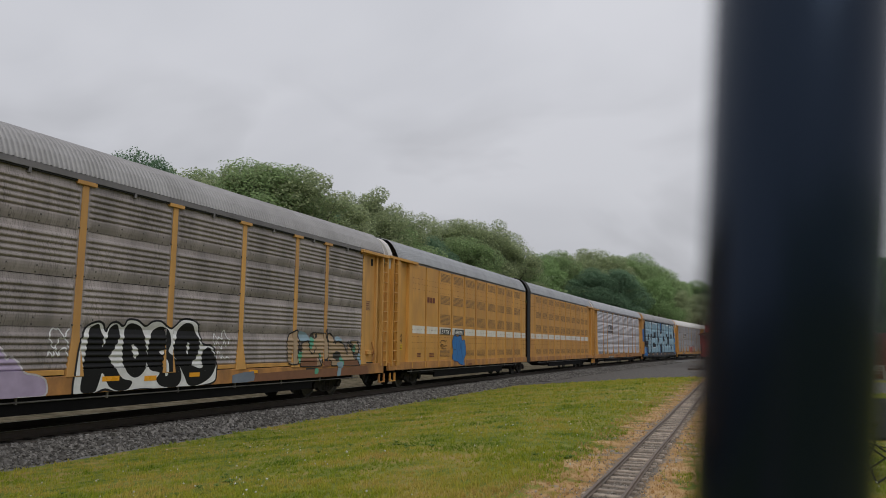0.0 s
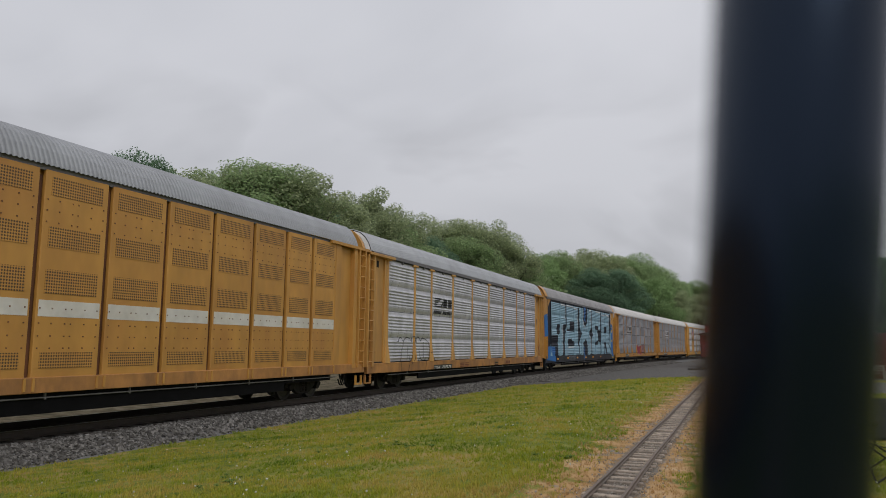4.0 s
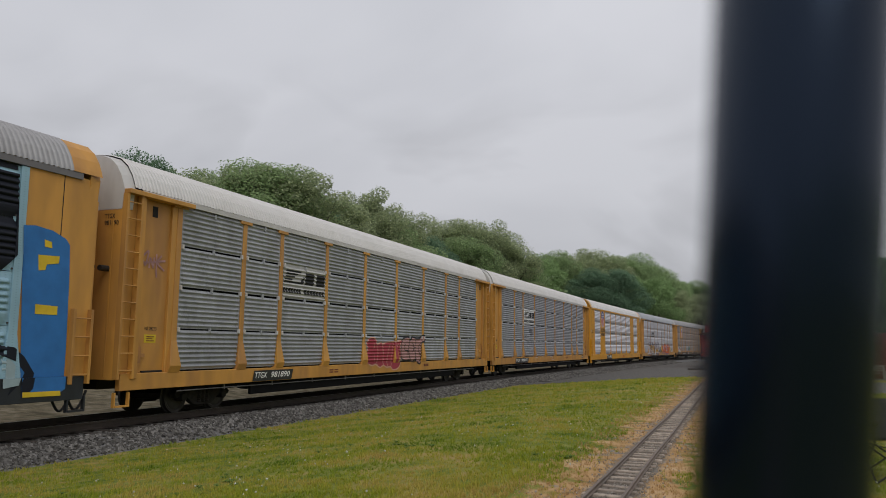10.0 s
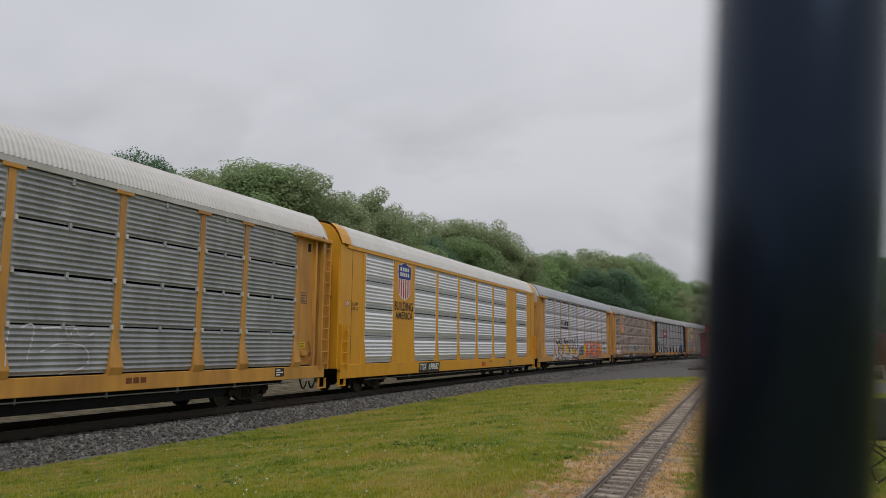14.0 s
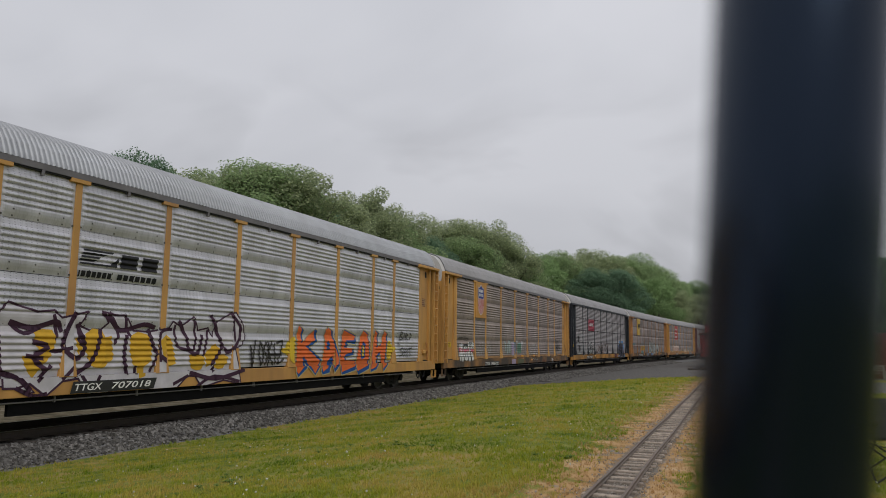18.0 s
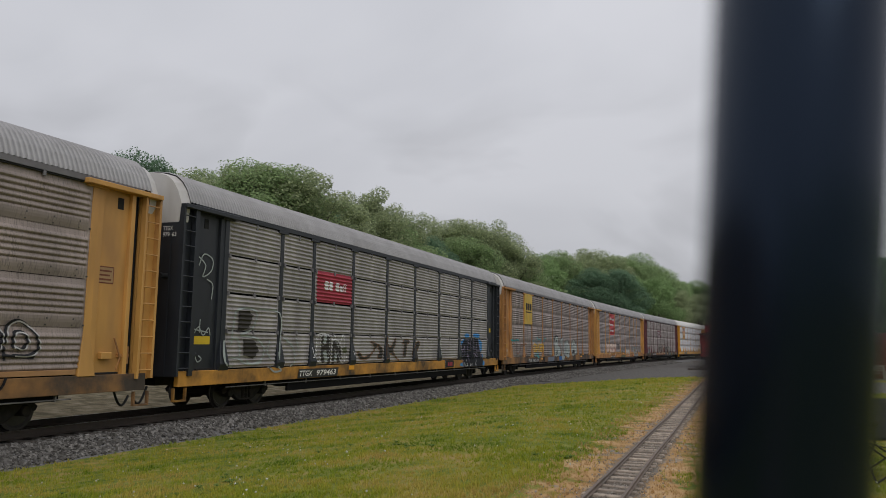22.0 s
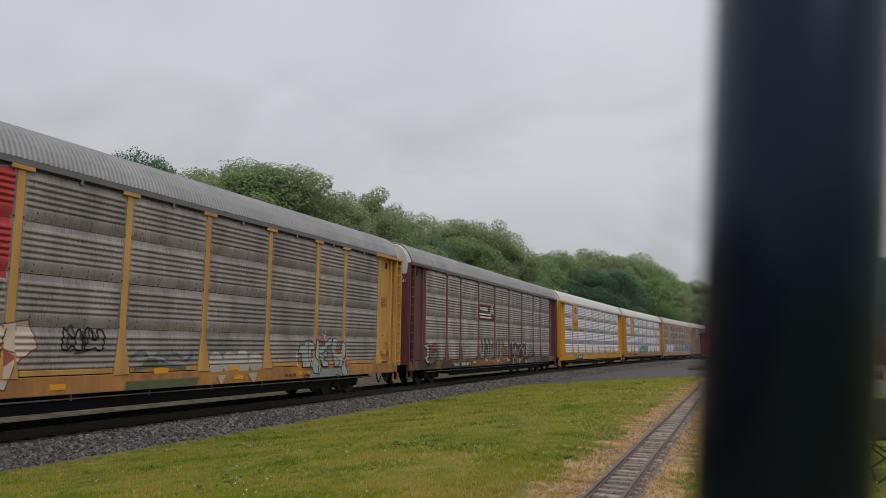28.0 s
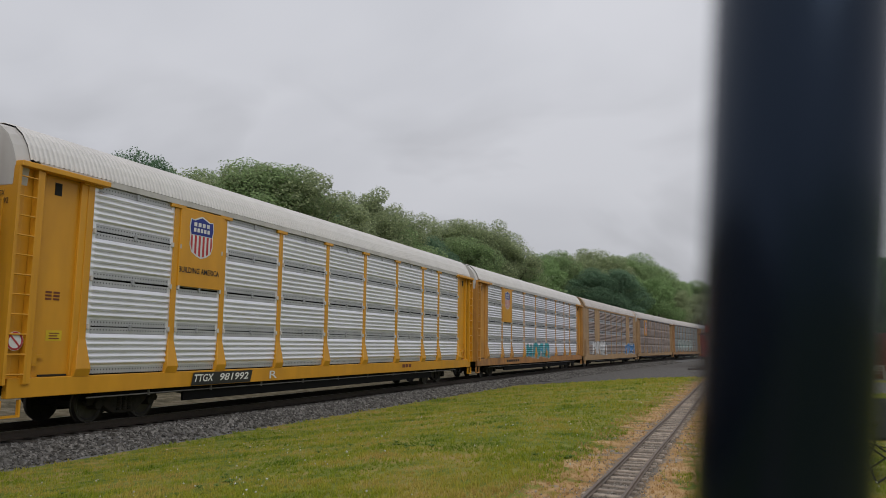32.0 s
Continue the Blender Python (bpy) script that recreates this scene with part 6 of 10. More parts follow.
lines(car_f, "rose", 0.05, [(1.23, 3.96), (1.38, 4.06), (1.3, 3.73), (1.22, 3.8)],
        [(1.42, 3.67), (1.45, 3.91), (1.56, 3.68), (1.58, 3.92)],
        [(1.66, 4.01), (1.67, 3.65)],
        [(1.83, 3.99), (1.7, 3.81), (1.94, 3.64)],
        [(1.19, 3.76), (1.96, 3.88)],
        [(1.67, 3.61), (1.69, 3.46)])
sill_text(car_f, 1.40, 1.80, 2.14, 2.23, "NS 28213", INK)
notice(car_f, 1.40, 1.80, 1.84, 2.04)
bars(car_f, 18.73, 19.33, 0.87, 1.06, PAINT["rust"], 1, 3)
bars(car_f, 10.20, 10.90, 0.85, 1.00, PAINT["rust"], 2, 2)
rail_logo(car_g, 7.32, 9.82, 3.42, 4.17, PAINT["ink"], PAINT["white"])
marks(car_g, 5.22, 7.96, 0.840, 1.020, "TTGX 983073", INK)
patches(car_g, "soot", [(8.45, 2.86), (8.72, 3.01), (9.27, 3.0), (9.33, 2.81), (8.58, 2.73)],
        [(8.67, 2.66), (9.04, 2.73), (9.42, 2.71), (9.18, 2.55), (8.72, 2.56)],
        [(7.48, 2.49), (7.72, 2.55), (7.91, 2.54), (7.66, 2.43)],
        [(8.14, 2.51), (8.44, 2.55), (8.46, 2.49), (8.18, 2.46)])
lines(car_g, "mist", 0.032, [(7.75, 2.22), (7.84, 1.77), (7.59, 1.6), (7.49, 1.42)],
        [(7.84, 1.8), (8.11, 1.91), (8.43, 1.81)],
        [(7.79, 1.42), (8.46, 1.42), (8.45, 1.35), (7.78, 1.35), (7.79, 1.42)],
        [(8.68, 2.15), (8.79, 1.78), (8.8, 1.15)],
        [(9.0, 1.68), (9.05, 1.3), (9.46, 1.34), (9.61, 1.52), (9.47, 1.68), (9.0, 1.68)],
        [(9.69, 2.14), (9.94, 1.92), (10.03, 1.38), (9.94, 0.85)],
        [(10.24, 2.19), (10.31, 2.02), (10.49, 2.06)],
        [(10.68, 2.17), (10.87, 1.65), (11.16, 1.22), (11.09, 0.84)],
        [(10.77, 2.31), (10.69, 2.06)],
        [(11.23, 1.72), (11.23, 1.36), (11.62, 1.43), (11.66, 1.64), (11.23, 1.72)],
        [(11.83, 2.19), (12.1, 1.64), (12.04, 0.98), (11.84, 0.77)],
        [(12.19, 1.9), (12.43, 1.79), (12.27, 1.64), (12.61, 1.72)])
lines(car_g, "mist", 0.032, [(13.19, 2.11), (14.03, 2.12), (14.23, 1.23)],
        [(13.38, 2.03), (13.62, 1.4)],
        [(14.32, 1.96), (14.3, 1.23)],
        [(14.38, 2.04), (14.78, 1.3), (15.61, 2.1), (14.3, 2.12)],
        [(16.0, 2.11), (15.89, 1.37)],
        [(16.24, 2.11), (16.56, 2.16), (16.44, 1.45)],
        [(16.73, 2.12), (17.59, 2.18)],
        [(16.76, 1.63), (17.26, 1.81), (17.89, 1.72), (17.97, 1.34), (17.3, 1.17)],
        [(17.33, 2.13), (17.43, 1.95), (17.59, 2.13), (17.78, 1.95), (18.14, 2.05)],
        [(10.1, 1.08), (10.58, 1.06)],
        [(10.34, 1.07), (10.31, 0.84)],
        [(13.98, 1.07), (14.8, 1.05), (14.39, 0.9), (15.25, 0.87)],
        [(6.35, 1.88), (6.68, 1.77), (6.86, 1.55), (6.9, 1.38)],
        [(7.67, 2.29), (8.62, 2.31)])
bars(car_g, 19.08, 19.78, 0.86, 1.08, PAINT["rust"], 1, 3)
notice(car_g, 1.42, 1.82, 1.66, 1.87)
sill_text(car_g, 1.42, 1.82, 2.11, 2.22, "NS 29848", INK)
notice(car_g, 26.57, 27.07, 3.17, 3.54)
notice(car_g, 26.67, 27.07, 1.71, 1.91)
plate(car_g, 25.17, 25.67, 0.84, 1.10, "")
shield(car_h, 5.40, 6.80, 3.77, 5.36)
words(car_h, 5.10, 7.00, 3.29, 3.67, "BUILDING", INK)
words(car_h, 5.20, 7.00, 2.93, 3.24, "AMERICA", INK)
marks(car_h, 7.80, 10.00, 0.74, 1.02, "TTGX 698682", INK)
bars(car_h, 16.61, 17.21, 0.69, 1.02, PAINT["red"], 1, 3)
sill_text(car_h, 17.91, 18.41, 0.91, 1.03, "GLH18B", INK)
plate(car_h, 21.91, 22.31, 0.71, 0.97, "")
no_entry(car_h, 27.31, 27.61, 3.13, 3.40)
no_entry(car_h, 0.90, 1.20, 3.21, 3.46)
sill_text(car_h, 1.40, 1.90, 3.28, 3.40, "UP", INK)
sill_text(car_h, 1.40, 1.90, 3.11, 3.23, "10012", INK)
rail_logo(car_i, 7.14, 9.64, 3.27, 3.92, PAINT["ink"], None)
marks(car_i, 7.28, 9.55, 0.800, 0.950, "TTGX 707018", INK)
sprayed(car_i, "mist", "dusk", 0.03, [(4.39, 0.66), (4.59, 1.09), (5.19, 1.25), (5.29, 1.60), (4.99, 1.77), (5.19, 2.17), (5.59, 2.47), (6.19, 2.37), (6.59, 2.31), (6.09, 2.18), (6.19, 1.87), (5.79, 1.51), (5.99, 1.10), (6.29, 0.82), (5.49, 0.98), (4.99, 0.87)], k=1)
sprayed(car_i, "mist", "dusk", 0.045, [(5.37, 2.39), (5.57, 2.62), (5.87, 2.54), (6.27, 2.45), (6.67, 2.50), (6.87, 2.35), (7.17, 2.41), (7.57, 2.51), (7.37, 2.20), (7.67, 2.10), (7.97, 2.10), (8.17, 2.28), (7.97, 2.53), (8.37, 2.46), (8.67, 2.47), (8.97, 2.12), (9.47, 2.10), (10.17, 2.21), (10.27, 2.38), (10.57, 2.26), (11.07, 2.53), (11.27, 2.17), (11.67, 2.25), (11.87, 2.02), (11.97, 2.40), (12.57, 2.66), (12.87, 2.71), (13.17, 2.43), (13.37, 2.07), (13.17, 1.78), (12.87, 1.71), (13.17, 0.70), (12.37, 0.84), (11.47, 0.68), (11.17, 0.99), (10.87, 1.00), (10.47, 0.69), (9.77, 0.67), (8.67, 0.90), (8.17, 0.69), (7.67, 0.67), (7.37, 1.06), (6.97, 1.02), (6.57, 0.73), (6.17, 1.00), (5.87, 0.92), (5.57, 0.93)], k=1)
sprayed(car_i, "amber", None, 0, [(5.97, 1.56), (6.37, 1.50), (6.47, 1.97), (6.57, 1.97), (6.67, 1.55), (6.47, 1.35), (6.27, 1.10), (6.07, 1.31)],
        [(7.77, 1.49), (7.97, 1.93), (8.27, 1.99), (8.37, 1.48), (8.07, 1.26), (7.77, 1.29)],
        [(9.07, 1.71), (9.37, 1.59), (9.37, 1.05), (9.17, 0.99)],
        [(9.87, 1.89), (10.07, 2.05), (10.27, 1.90), (10.47, 1.33), (10.17, 1.24), (9.97, 1.46)],
        [(11.57, 1.57), (11.97, 1.84), (12.27, 1.64), (11.97, 1.30), (11.67, 1.20)],
        [(7.27, 1.91), (7.37, 2.00), (7.47, 1.73), (7.37, 1.55)], k=1)
lines(car_i, "dusk", 0.085, [(5.67, 2.20), (5.97, 2.01), (6.37, 2.12)],
        [(6.67, 2.39), (6.77, 2.02), (6.67, 1.66), (7.17, 1.71)],
        [(6.07, 1.56), (6.47, 1.50)],
        [(7.37, 2.25), (7.37, 1.87), (7.57, 1.76)],
        [(7.67, 1.49), (7.67, 1.99), (7.87, 2.02)],
        [(7.97, 2.50), (8.47, 2.11), (8.37, 1.82)],
        [(8.67, 2.41), (8.77, 2.12), (9.07, 1.83), (9.47, 2.01)],
        [(8.97, 1.89), (9.07, 1.29), (9.07, 1.12)],
        [(9.87, 1.40), (9.87, 2.08), (10.27, 2.18)],
        [(10.37, 2.28), (10.47, 1.77), (11.07, 1.64)])
lines(car_i, "dusk", 0.085, [(11.07, 2.43), (11.17, 1.97), (11.07, 1.58)],
        [(11.67, 2.18), (11.57, 1.71), (11.47, 1.37)],
        [(11.97, 2.26), (12.17, 1.92), (12.47, 1.64)],
        [(12.77, 2.49), (12.87, 1.92)],
        [(13.07, 2.36), (13.07, 2.00)],
        [(5.87, 0.92), (6.27, 0.75), (6.57, 0.78)],
        [(7.47, 1.11), (7.77, 0.83), (7.97, 1.09)],
        [(10.37, 0.82), (10.87, 1.00)],
        [(11.27, 0.72), (11.97, 0.96), (13.07, 0.78)],
        [(6.67, 1.34), (6.37, 1.05)],
        [(7.27, 1.33), (6.97, 1.07)],
        [(9.87, 1.71), (9.57, 1.16)],
        [(12.27, 1.43), (11.87, 1.10)])
sprayed(car_i, "amber", None, 0, [(6.22, 2.03), (6.67, 2.09), (6.73, 1.72), (6.36, 1.65)],
        [(7.52, 2.01), (8.02, 2.11), (8.12, 1.41), (7.71, 1.33)],
        [(8.86, 1.99), (9.41, 2.04), (9.58, 1.39), (8.99, 1.31)],
        [(10.96, 1.54), (11.55, 1.48), (11.48, 1.15), (11.08, 1.19)],
        [(12.17, 1.53), (12.57, 1.47), (12.39, 1.16), (12.00, 1.20)], k=2)
lines(car_i, "dusk", 0.11, [(5.66, 2.22), (6.19, 2.12), (6.73, 2.26), (6.89, 2.08)],
        [(6.21, 1.84), (6.56, 1.73), (6.24, 1.53), (6.54, 1.27)],
        [(7.22, 2.45), (7.03, 2.09), (6.95, 1.73), (7.31, 1.49), (7.52, 1.73), (7.32, 2.21)],
        [(7.96, 2.11), (7.87, 1.67), (7.67, 1.36), (7.27, 1.13)],
        [(8.17, 2.49), (8.55, 2.12), (9.26, 2.27), (9.64, 2.21)],
        [(8.73, 1.99), (8.69, 1.53), (8.81, 1.14)],
        [(9.46, 2.14), (9.69, 1.66), (10.11, 1.38)],
        [(10.50, 2.38), (10.79, 2.02), (10.93, 1.66), (11.27, 1.58), (11.42, 2.03)],
        [(11.77, 2.57), (12.04, 2.19), (12.25, 1.73), (11.87, 1.28)],
        [(12.63, 2.68), (13.14, 2.22), (12.83, 1.73), (12.46, 1.58)],
        [(10.97, 1.08), (12.02, 0.89), (13.28, 1.09)],
        [(5.51, 1.24), (5.89, 1.12), (6.17, 0.88)])
patches(car_i, "gold", [(15.47, 1.84), (15.8, 2.05), (16.01, 2.09), (16.03, 1.16), (15.71, 1.33), (15.58, 1.5), (15.27, 1.58), (15.15, 1.7), (15.48, 1.72)],
        [(22.85, 1.93), (23.14, 2.02), (23.38, 1.78), (23.75, 1.72), (23.32, 1.5), (23.21, 1.22), (22.94, 1.25)])
sprayed(car_i, "cobalt", "straw", 0.035, [(16.13, 2.32), (16.24, 2.47), (16.52, 2.3), (16.45, 1.94), (17.24, 2.37), (17.37, 2.29), (17.37, 1.91), (16.9, 1.74), (17.71, 1.34), (17.61, 1.1), (17.26, 0.79), (16.86, 1.05), (16.66, 1.22), (16.76, 1.06), (16.18, 0.75), (16.05, 0.92)],
        [(18.06, 2.46), (18.42, 2.32), (18.97, 1.33), (18.95, 1.1), (18.56, 0.83), (18.41, 1.15), (18.25, 1.01), (18.22, 0.86), (17.72, 0.79), (17.63, 0.92), (17.86, 1.72), (17.89, 2.34)],
        [(19.23, 2.4), (20.24, 2.19), (20.17, 1.82), (19.55, 1.89), (19.52, 1.72), (20.06, 1.68), (20.06, 1.45), (19.46, 1.38), (19.44, 1.27), (20.41, 1.32), (20.12, 0.89), (19.06, 0.74), (18.93, 1.27), (19.02, 1.87)],
        [(20.77, 2.41), (21.26, 2.26), (21.39, 1.44), (21.23, 0.91), (20.33, 0.71), (20.16, 0.96), (20.42, 1.96)],
        [(21.8, 2.45), (22.14, 2.31), (22.03, 1.8), (22.36, 1.91), (22.6, 2.43), (22.99, 2.29), (22.8, 1.19), (22.98, 1.07), (22.51, 0.75), (22.36, 1.49), (22.07, 1.35), (22.09, 1.05), (21.88, 0.87), (21.34, 0.77), (21.45, 1.47)], k=1)
sprayed(car_i, "orange", None, 0, [(16.15, 2.38), (16.22, 2.43), (16.37, 2.31), (16.36, 1.86), (17.17, 2.3), (17.24, 1.99), (16.66, 1.76), (17.62, 1.26), (17.47, 1.1), (17.24, 0.88), (16.83, 1.22), (16.53, 1.46), (16.5, 1.31), (16.58, 1.13), (16.2, 0.88), (16.09, 0.96)],
        [(17.93, 2.34), (18.1, 2.42), (18.3, 2.31), (18.85, 1.33), (18.8, 1.17), (18.55, 0.99), (18.46, 1.44), (18.13, 1.29), (18.1, 1.04), (17.76, 0.91), (17.7, 1.03), (17.88, 1.8)],
        [(19.23, 2.35), (20.17, 2.15), (20.06, 2.0), (19.41, 1.99), (19.3, 1.73), (19.95, 1.69), (19.89, 1.57), (19.34, 1.46), (19.31, 1.28), (20.21, 1.24), (20.08, 1.05), (19.08, 0.86), (19.0, 1.26), (19.08, 1.87)],
        [(20.75, 2.36), (21.19, 2.22), (21.3, 1.44), (21.15, 1.06), (20.3, 0.86), (20.21, 1.01), (20.48, 1.96)],
        [(21.78, 2.39), (22.01, 2.29), (21.93, 1.72), (22.33, 1.84), (22.62, 2.38), (22.87, 2.28), (22.69, 1.19), (22.84, 1.07), (22.48, 0.89), (22.27, 1.58), (21.94, 1.43), (21.95, 1.07), (21.8, 0.97), (21.4, 0.89), (21.5, 1.5)], k=1)
sprayed(car_i, "cobalt", None, 0, [(18.07, 1.98), (18.24, 1.88), (18.22, 1.65), (18.0, 1.64)],
        [(20.78, 1.98), (20.96, 1.88), (20.95, 1.36), (20.64, 1.29), (20.57, 1.59)], k=1)
sprayed(car_i, "gold", None, 0, [(20.74, 1.82), (20.87, 1.78), (20.85, 1.42), (20.68, 1.39)], k=1)
lines(car_i, "smoke", 0.07, [(13.6, 1.78), (13.73, 1.16), (13.75, 1.52), (13.83, 1.92)],
        [(14.02, 1.57), (14.08, 1.89), (14.25, 1.52), (14.16, 1.21), (14.02, 1.57)],
        [(14.38, 1.88), (14.27, 1.68), (14.42, 1.46), (14.37, 1.22)],
        [(14.48, 1.89), (14.53, 1.19)],
        [(14.68, 1.9), (14.53, 1.56), (14.78, 1.21)],
        [(14.8, 1.84), (14.88, 1.23)],
        [(14.93, 1.86), (15.27, 1.89), (15.02, 1.26), (15.36, 1.38)],
        [(14.61, 1.51), (15.24, 1.51)])
lines(car_i, "smoke", 0.05, [(24.2, 2.4), (24.17, 2.05)],
        [(24.2, 2.39), (24.44, 2.33), (24.22, 2.24), (24.49, 2.12), (24.17, 2.05)],
        [(24.61, 2.33), (24.62, 2.06)],
        [(24.76, 2.06), (24.74, 2.32), (24.98, 2.25), (24.78, 2.2), (25.03, 2.06)],
        [(25.15, 2.34), (25.36, 2.22), (25.16, 2.07)],
        [(24.45, 1.72), (24.2, 1.66), (24.43, 1.49), (24.18, 1.37)],
        [(24.58, 1.72), (24.57, 1.34)],
        [(24.78, 1.72), (24.8, 1.33)],
        [(24.59, 1.53), (24.79, 1.55)],
        [(24.95, 1.65), (24.97, 1.33)],
        [(25.18, 1.74), (25.21, 1.34)],
        [(25.05, 1.67), (25.36, 1.72)],
        [(23.96, 1.92), (24.09, 1.85)])
sill_text(car_i, 1.29, 1.69, 2.40, 2.53, "NS", INK)
sill_text(car_i, 1.29, 1.69, 2.22, 2.35, "0322", INK)
notice(car_i, 26.53, 27.13, 3.60, 3.96)
shield_panel(car_j, 5.14, 7.14, 3.38, 5.33)
marks(car_j, 6.82, 9.22, 0.755, 0.920, "TTGX 985792", INK)
sprayed(car_j, "ink", None, 0, [(2.76, 1.91), (3.11, 1.93), (3.48, 1.89), (4.11, 1.95), (4.24, 2.01), (4.87, 2.03), (5.04, 1.95), (5.05, 1.66), (4.97, 1.07), (3.74, 1.07), (2.84, 1.07)], k=2)
sprayed(car_j, "white", None, 0, [(2.77, 1.82), (2.94, 1.86), (2.99, 1.11), (2.84, 1.1)],
        [(2.98, 1.9), (3.17, 1.89), (3.23, 1.1), (3.06, 1.1)],
        [(3.22, 1.89), (3.35, 1.87), (3.4, 1.1), (3.27, 1.11)],
        [(3.46, 1.75), (3.93, 1.78), (4.04, 1.34), (3.96, 1.08), (3.61, 1.08), (3.47, 1.25)],
        [(4.09, 1.89), (4.25, 1.97), (4.29, 1.11), (4.12, 1.09)],
        [(4.32, 1.92), (4.49, 1.95), (4.47, 1.11), (4.32, 1.1)],
        [(4.6, 1.92), (4.88, 2.0), (5.03, 1.88), (4.99, 1.49), (4.69, 1.67), (4.78, 1.44), (4.96, 1.41), (4.94, 1.12), (4.63, 1.1)], k=2)
sprayed(car_j, "raspberry", None, 0, [(2.78, 1.72), (2.98, 1.75), (3.0, 1.51), (2.8, 1.49)],
        [(3.13, 1.67), (3.34, 1.67), (3.36, 1.51), (3.16, 1.5)],
        [(3.49, 1.64), (3.94, 1.67), (3.96, 1.5), (3.5, 1.5)],
        [(4.03, 1.72), (4.24, 1.67), (4.23, 1.53), (4.05, 1.55)],
        [(4.55, 1.64), (4.76, 1.65), (5.02, 1.66), (5.01, 1.5), (4.56, 1.5)], k=2)
lines(car_j, "ink", 0.04, [(3.56, 1.67), (3.71, 1.75), (3.88, 1.67)],
        [(3.55, 1.43), (3.71, 1.4), (3.93, 1.42)],
        [(3.66, 1.24), (3.74, 1.35), (3.82, 1.23)],
        [(4.4, 1.95), (4.34, 1.67), (4.39, 1.5)],
        [(4.69, 1.67), (4.79, 1.75), (4.94, 1.69)])
lines(car_j, "smoke", 0.03, [(2.74, 2.2), (2.87, 2.26), (2.83, 2.15), (2.95, 2.11)],
        [(2.96, 2.23), (3.08, 2.26), (3.03, 2.12)],
        [(3.11, 2.24), (3.29, 2.26), (3.14, 2.19), (3.3, 2.11)],
        [(3.43, 2.08), (3.51, 2.33), (3.63, 2.1)],
        [(3.45, 2.17), (3.64, 2.19)],
        [(3.69, 2.31), (3.69, 2.1)],
        [(3.77, 2.23), (3.78, 2.11)],
        [(3.84, 2.18), (3.99, 2.21), (3.89, 2.26), (3.87, 2.13), (4.0, 2.11)],
        [(4.04, 2.12), (4.05, 2.24), (4.15, 2.12)],
        [(4.25, 2.27), (4.17, 2.21), (4.26, 2.15), (4.17, 2.11)])
lines(car_j, "pale", 0.03, [(5.57, 1.43), (5.61, 1.78), (5.78, 1.66), (5.77, 1.36), (6.02, 1.33)],
        [(5.85, 1.42), (5.97, 1.87), (6.13, 1.94), (6.07, 1.6), (6.26, 1.41), (6.31, 1.78)],
        [(6.3, 1.35), (6.46, 1.97), (6.6, 1.91), (6.5, 1.54), (6.78, 1.34)],
        [(6.75, 1.66), (6.95, 1.98), (7.11, 1.66), (6.91, 1.4), (6.8, 1.6)],
        [(7.41, 1.46), (7.34, 1.72), (7.62, 1.82), (7.82, 1.69), (7.74, 1.49), (7.5, 1.46), (7.49, 1.62), (7.68, 1.66)],
        [(7.56, 1.92), (7.62, 1.79)],
        [(7.9, 1.92), (7.9, 1.39)],
        [(5.41, 1.49), (5.61, 1.37), (5.68, 1.48)])
sprayed(car_j, "frost", "seafoam", 0.03, [(10.65, 2.1), (10.84, 2.07), (10.94, 1.65), (10.72, 1.51)],
        [(11.11, 1.94), (11.38, 1.94), (11.35, 1.41), (11.09, 1.4)],
        [(11.43, 2.12), (11.85, 2.14), (11.9, 1.81), (11.78, 1.45), (11.55, 1.47)], k=2)
sprayed(car_j, "slate", None, 0, [(12.52, 1.97), (12.92, 2.08), (12.92, 1.48), (12.62, 1.31)])
sprayed(car_j, "lilac", "frost", 0.03, [(12.02, 2.02), (12.22, 2.06), (12.62, 2.01), (12.62, 1.32), (12.32, 1.29), (12.12, 1.28)])
sprayed(car_j, "green", "seafoam", 0.05, [(13.42, 1.96), (13.82, 2.01), (14.12, 2.04), (14.22, 1.46), (14.12, 1.40), (13.72, 1.41), (13.42, 1.41), (13.32, 1.64)])
sprayed(car_j, "pale", None, 0, [(13.12, 2.17), (13.52, 2.20), (13.52, 2.08), (13.22, 2.06)],
        [(14.22, 2.00), (14.42, 2.15), (14.62, 2.15), (14.72, 2.04), (14.52, 1.90), (14.42, 1.64), (14.22, 1.63)])
lines(car_j, "pale", 0.035, [(14.32, 2.13), (14.62, 2.15), (14.72, 1.85), (14.62, 1.59)],
        [(15.02, 2.03), (15.12, 1.81), (15.12, 1.45)],
        [(13.22, 1.48), (13.42, 1.39), (13.32, 1.27), (13.42, 1.19)],
        [(16.52, 1.04), (16.32, 1.24), (16.32, 1.58), (16.62, 1.67)],
        [(17.12, 2.00), (17.32, 1.87), (17.52, 1.97), (17.72, 1.88)],
        [(17.92, 1.36), (18.02, 1.56), (18.32, 1.56), (18.42, 1.24), (18.22, 0.96), (17.92, 0.89), (17.72, 0.99), (17.42, 0.91), (17.12, 1.01), (16.72, 0.96)])
patches(car_j, "moss", [(13.42, 1.04), (14.02, 1.04), (14.72, 1.02), (14.72, 0.77), (14.02, 0.73), (13.32, 0.71)])
patches(car_j, "lilac", [(12.02, 1.01), (12.32, 1.03), (12.82, 1.03), (12.82, 0.74), (12.42, 0.73), (12.02, 0.72)])
reflector(car_j, 14.22, 14.72, 1.16, 1.27)
reflector(car_j, 14.22, 14.72, 0.94, 1.04)
reflector(car_j, 17.12, 17.52, 1.14, 1.26)
reflector(car_j, 16.62, 17.02, 0.89, 0.99)
outline_letters(car_j, 16.26, 18.36, 1.37, 1.99, PAINT["pale"], 3)
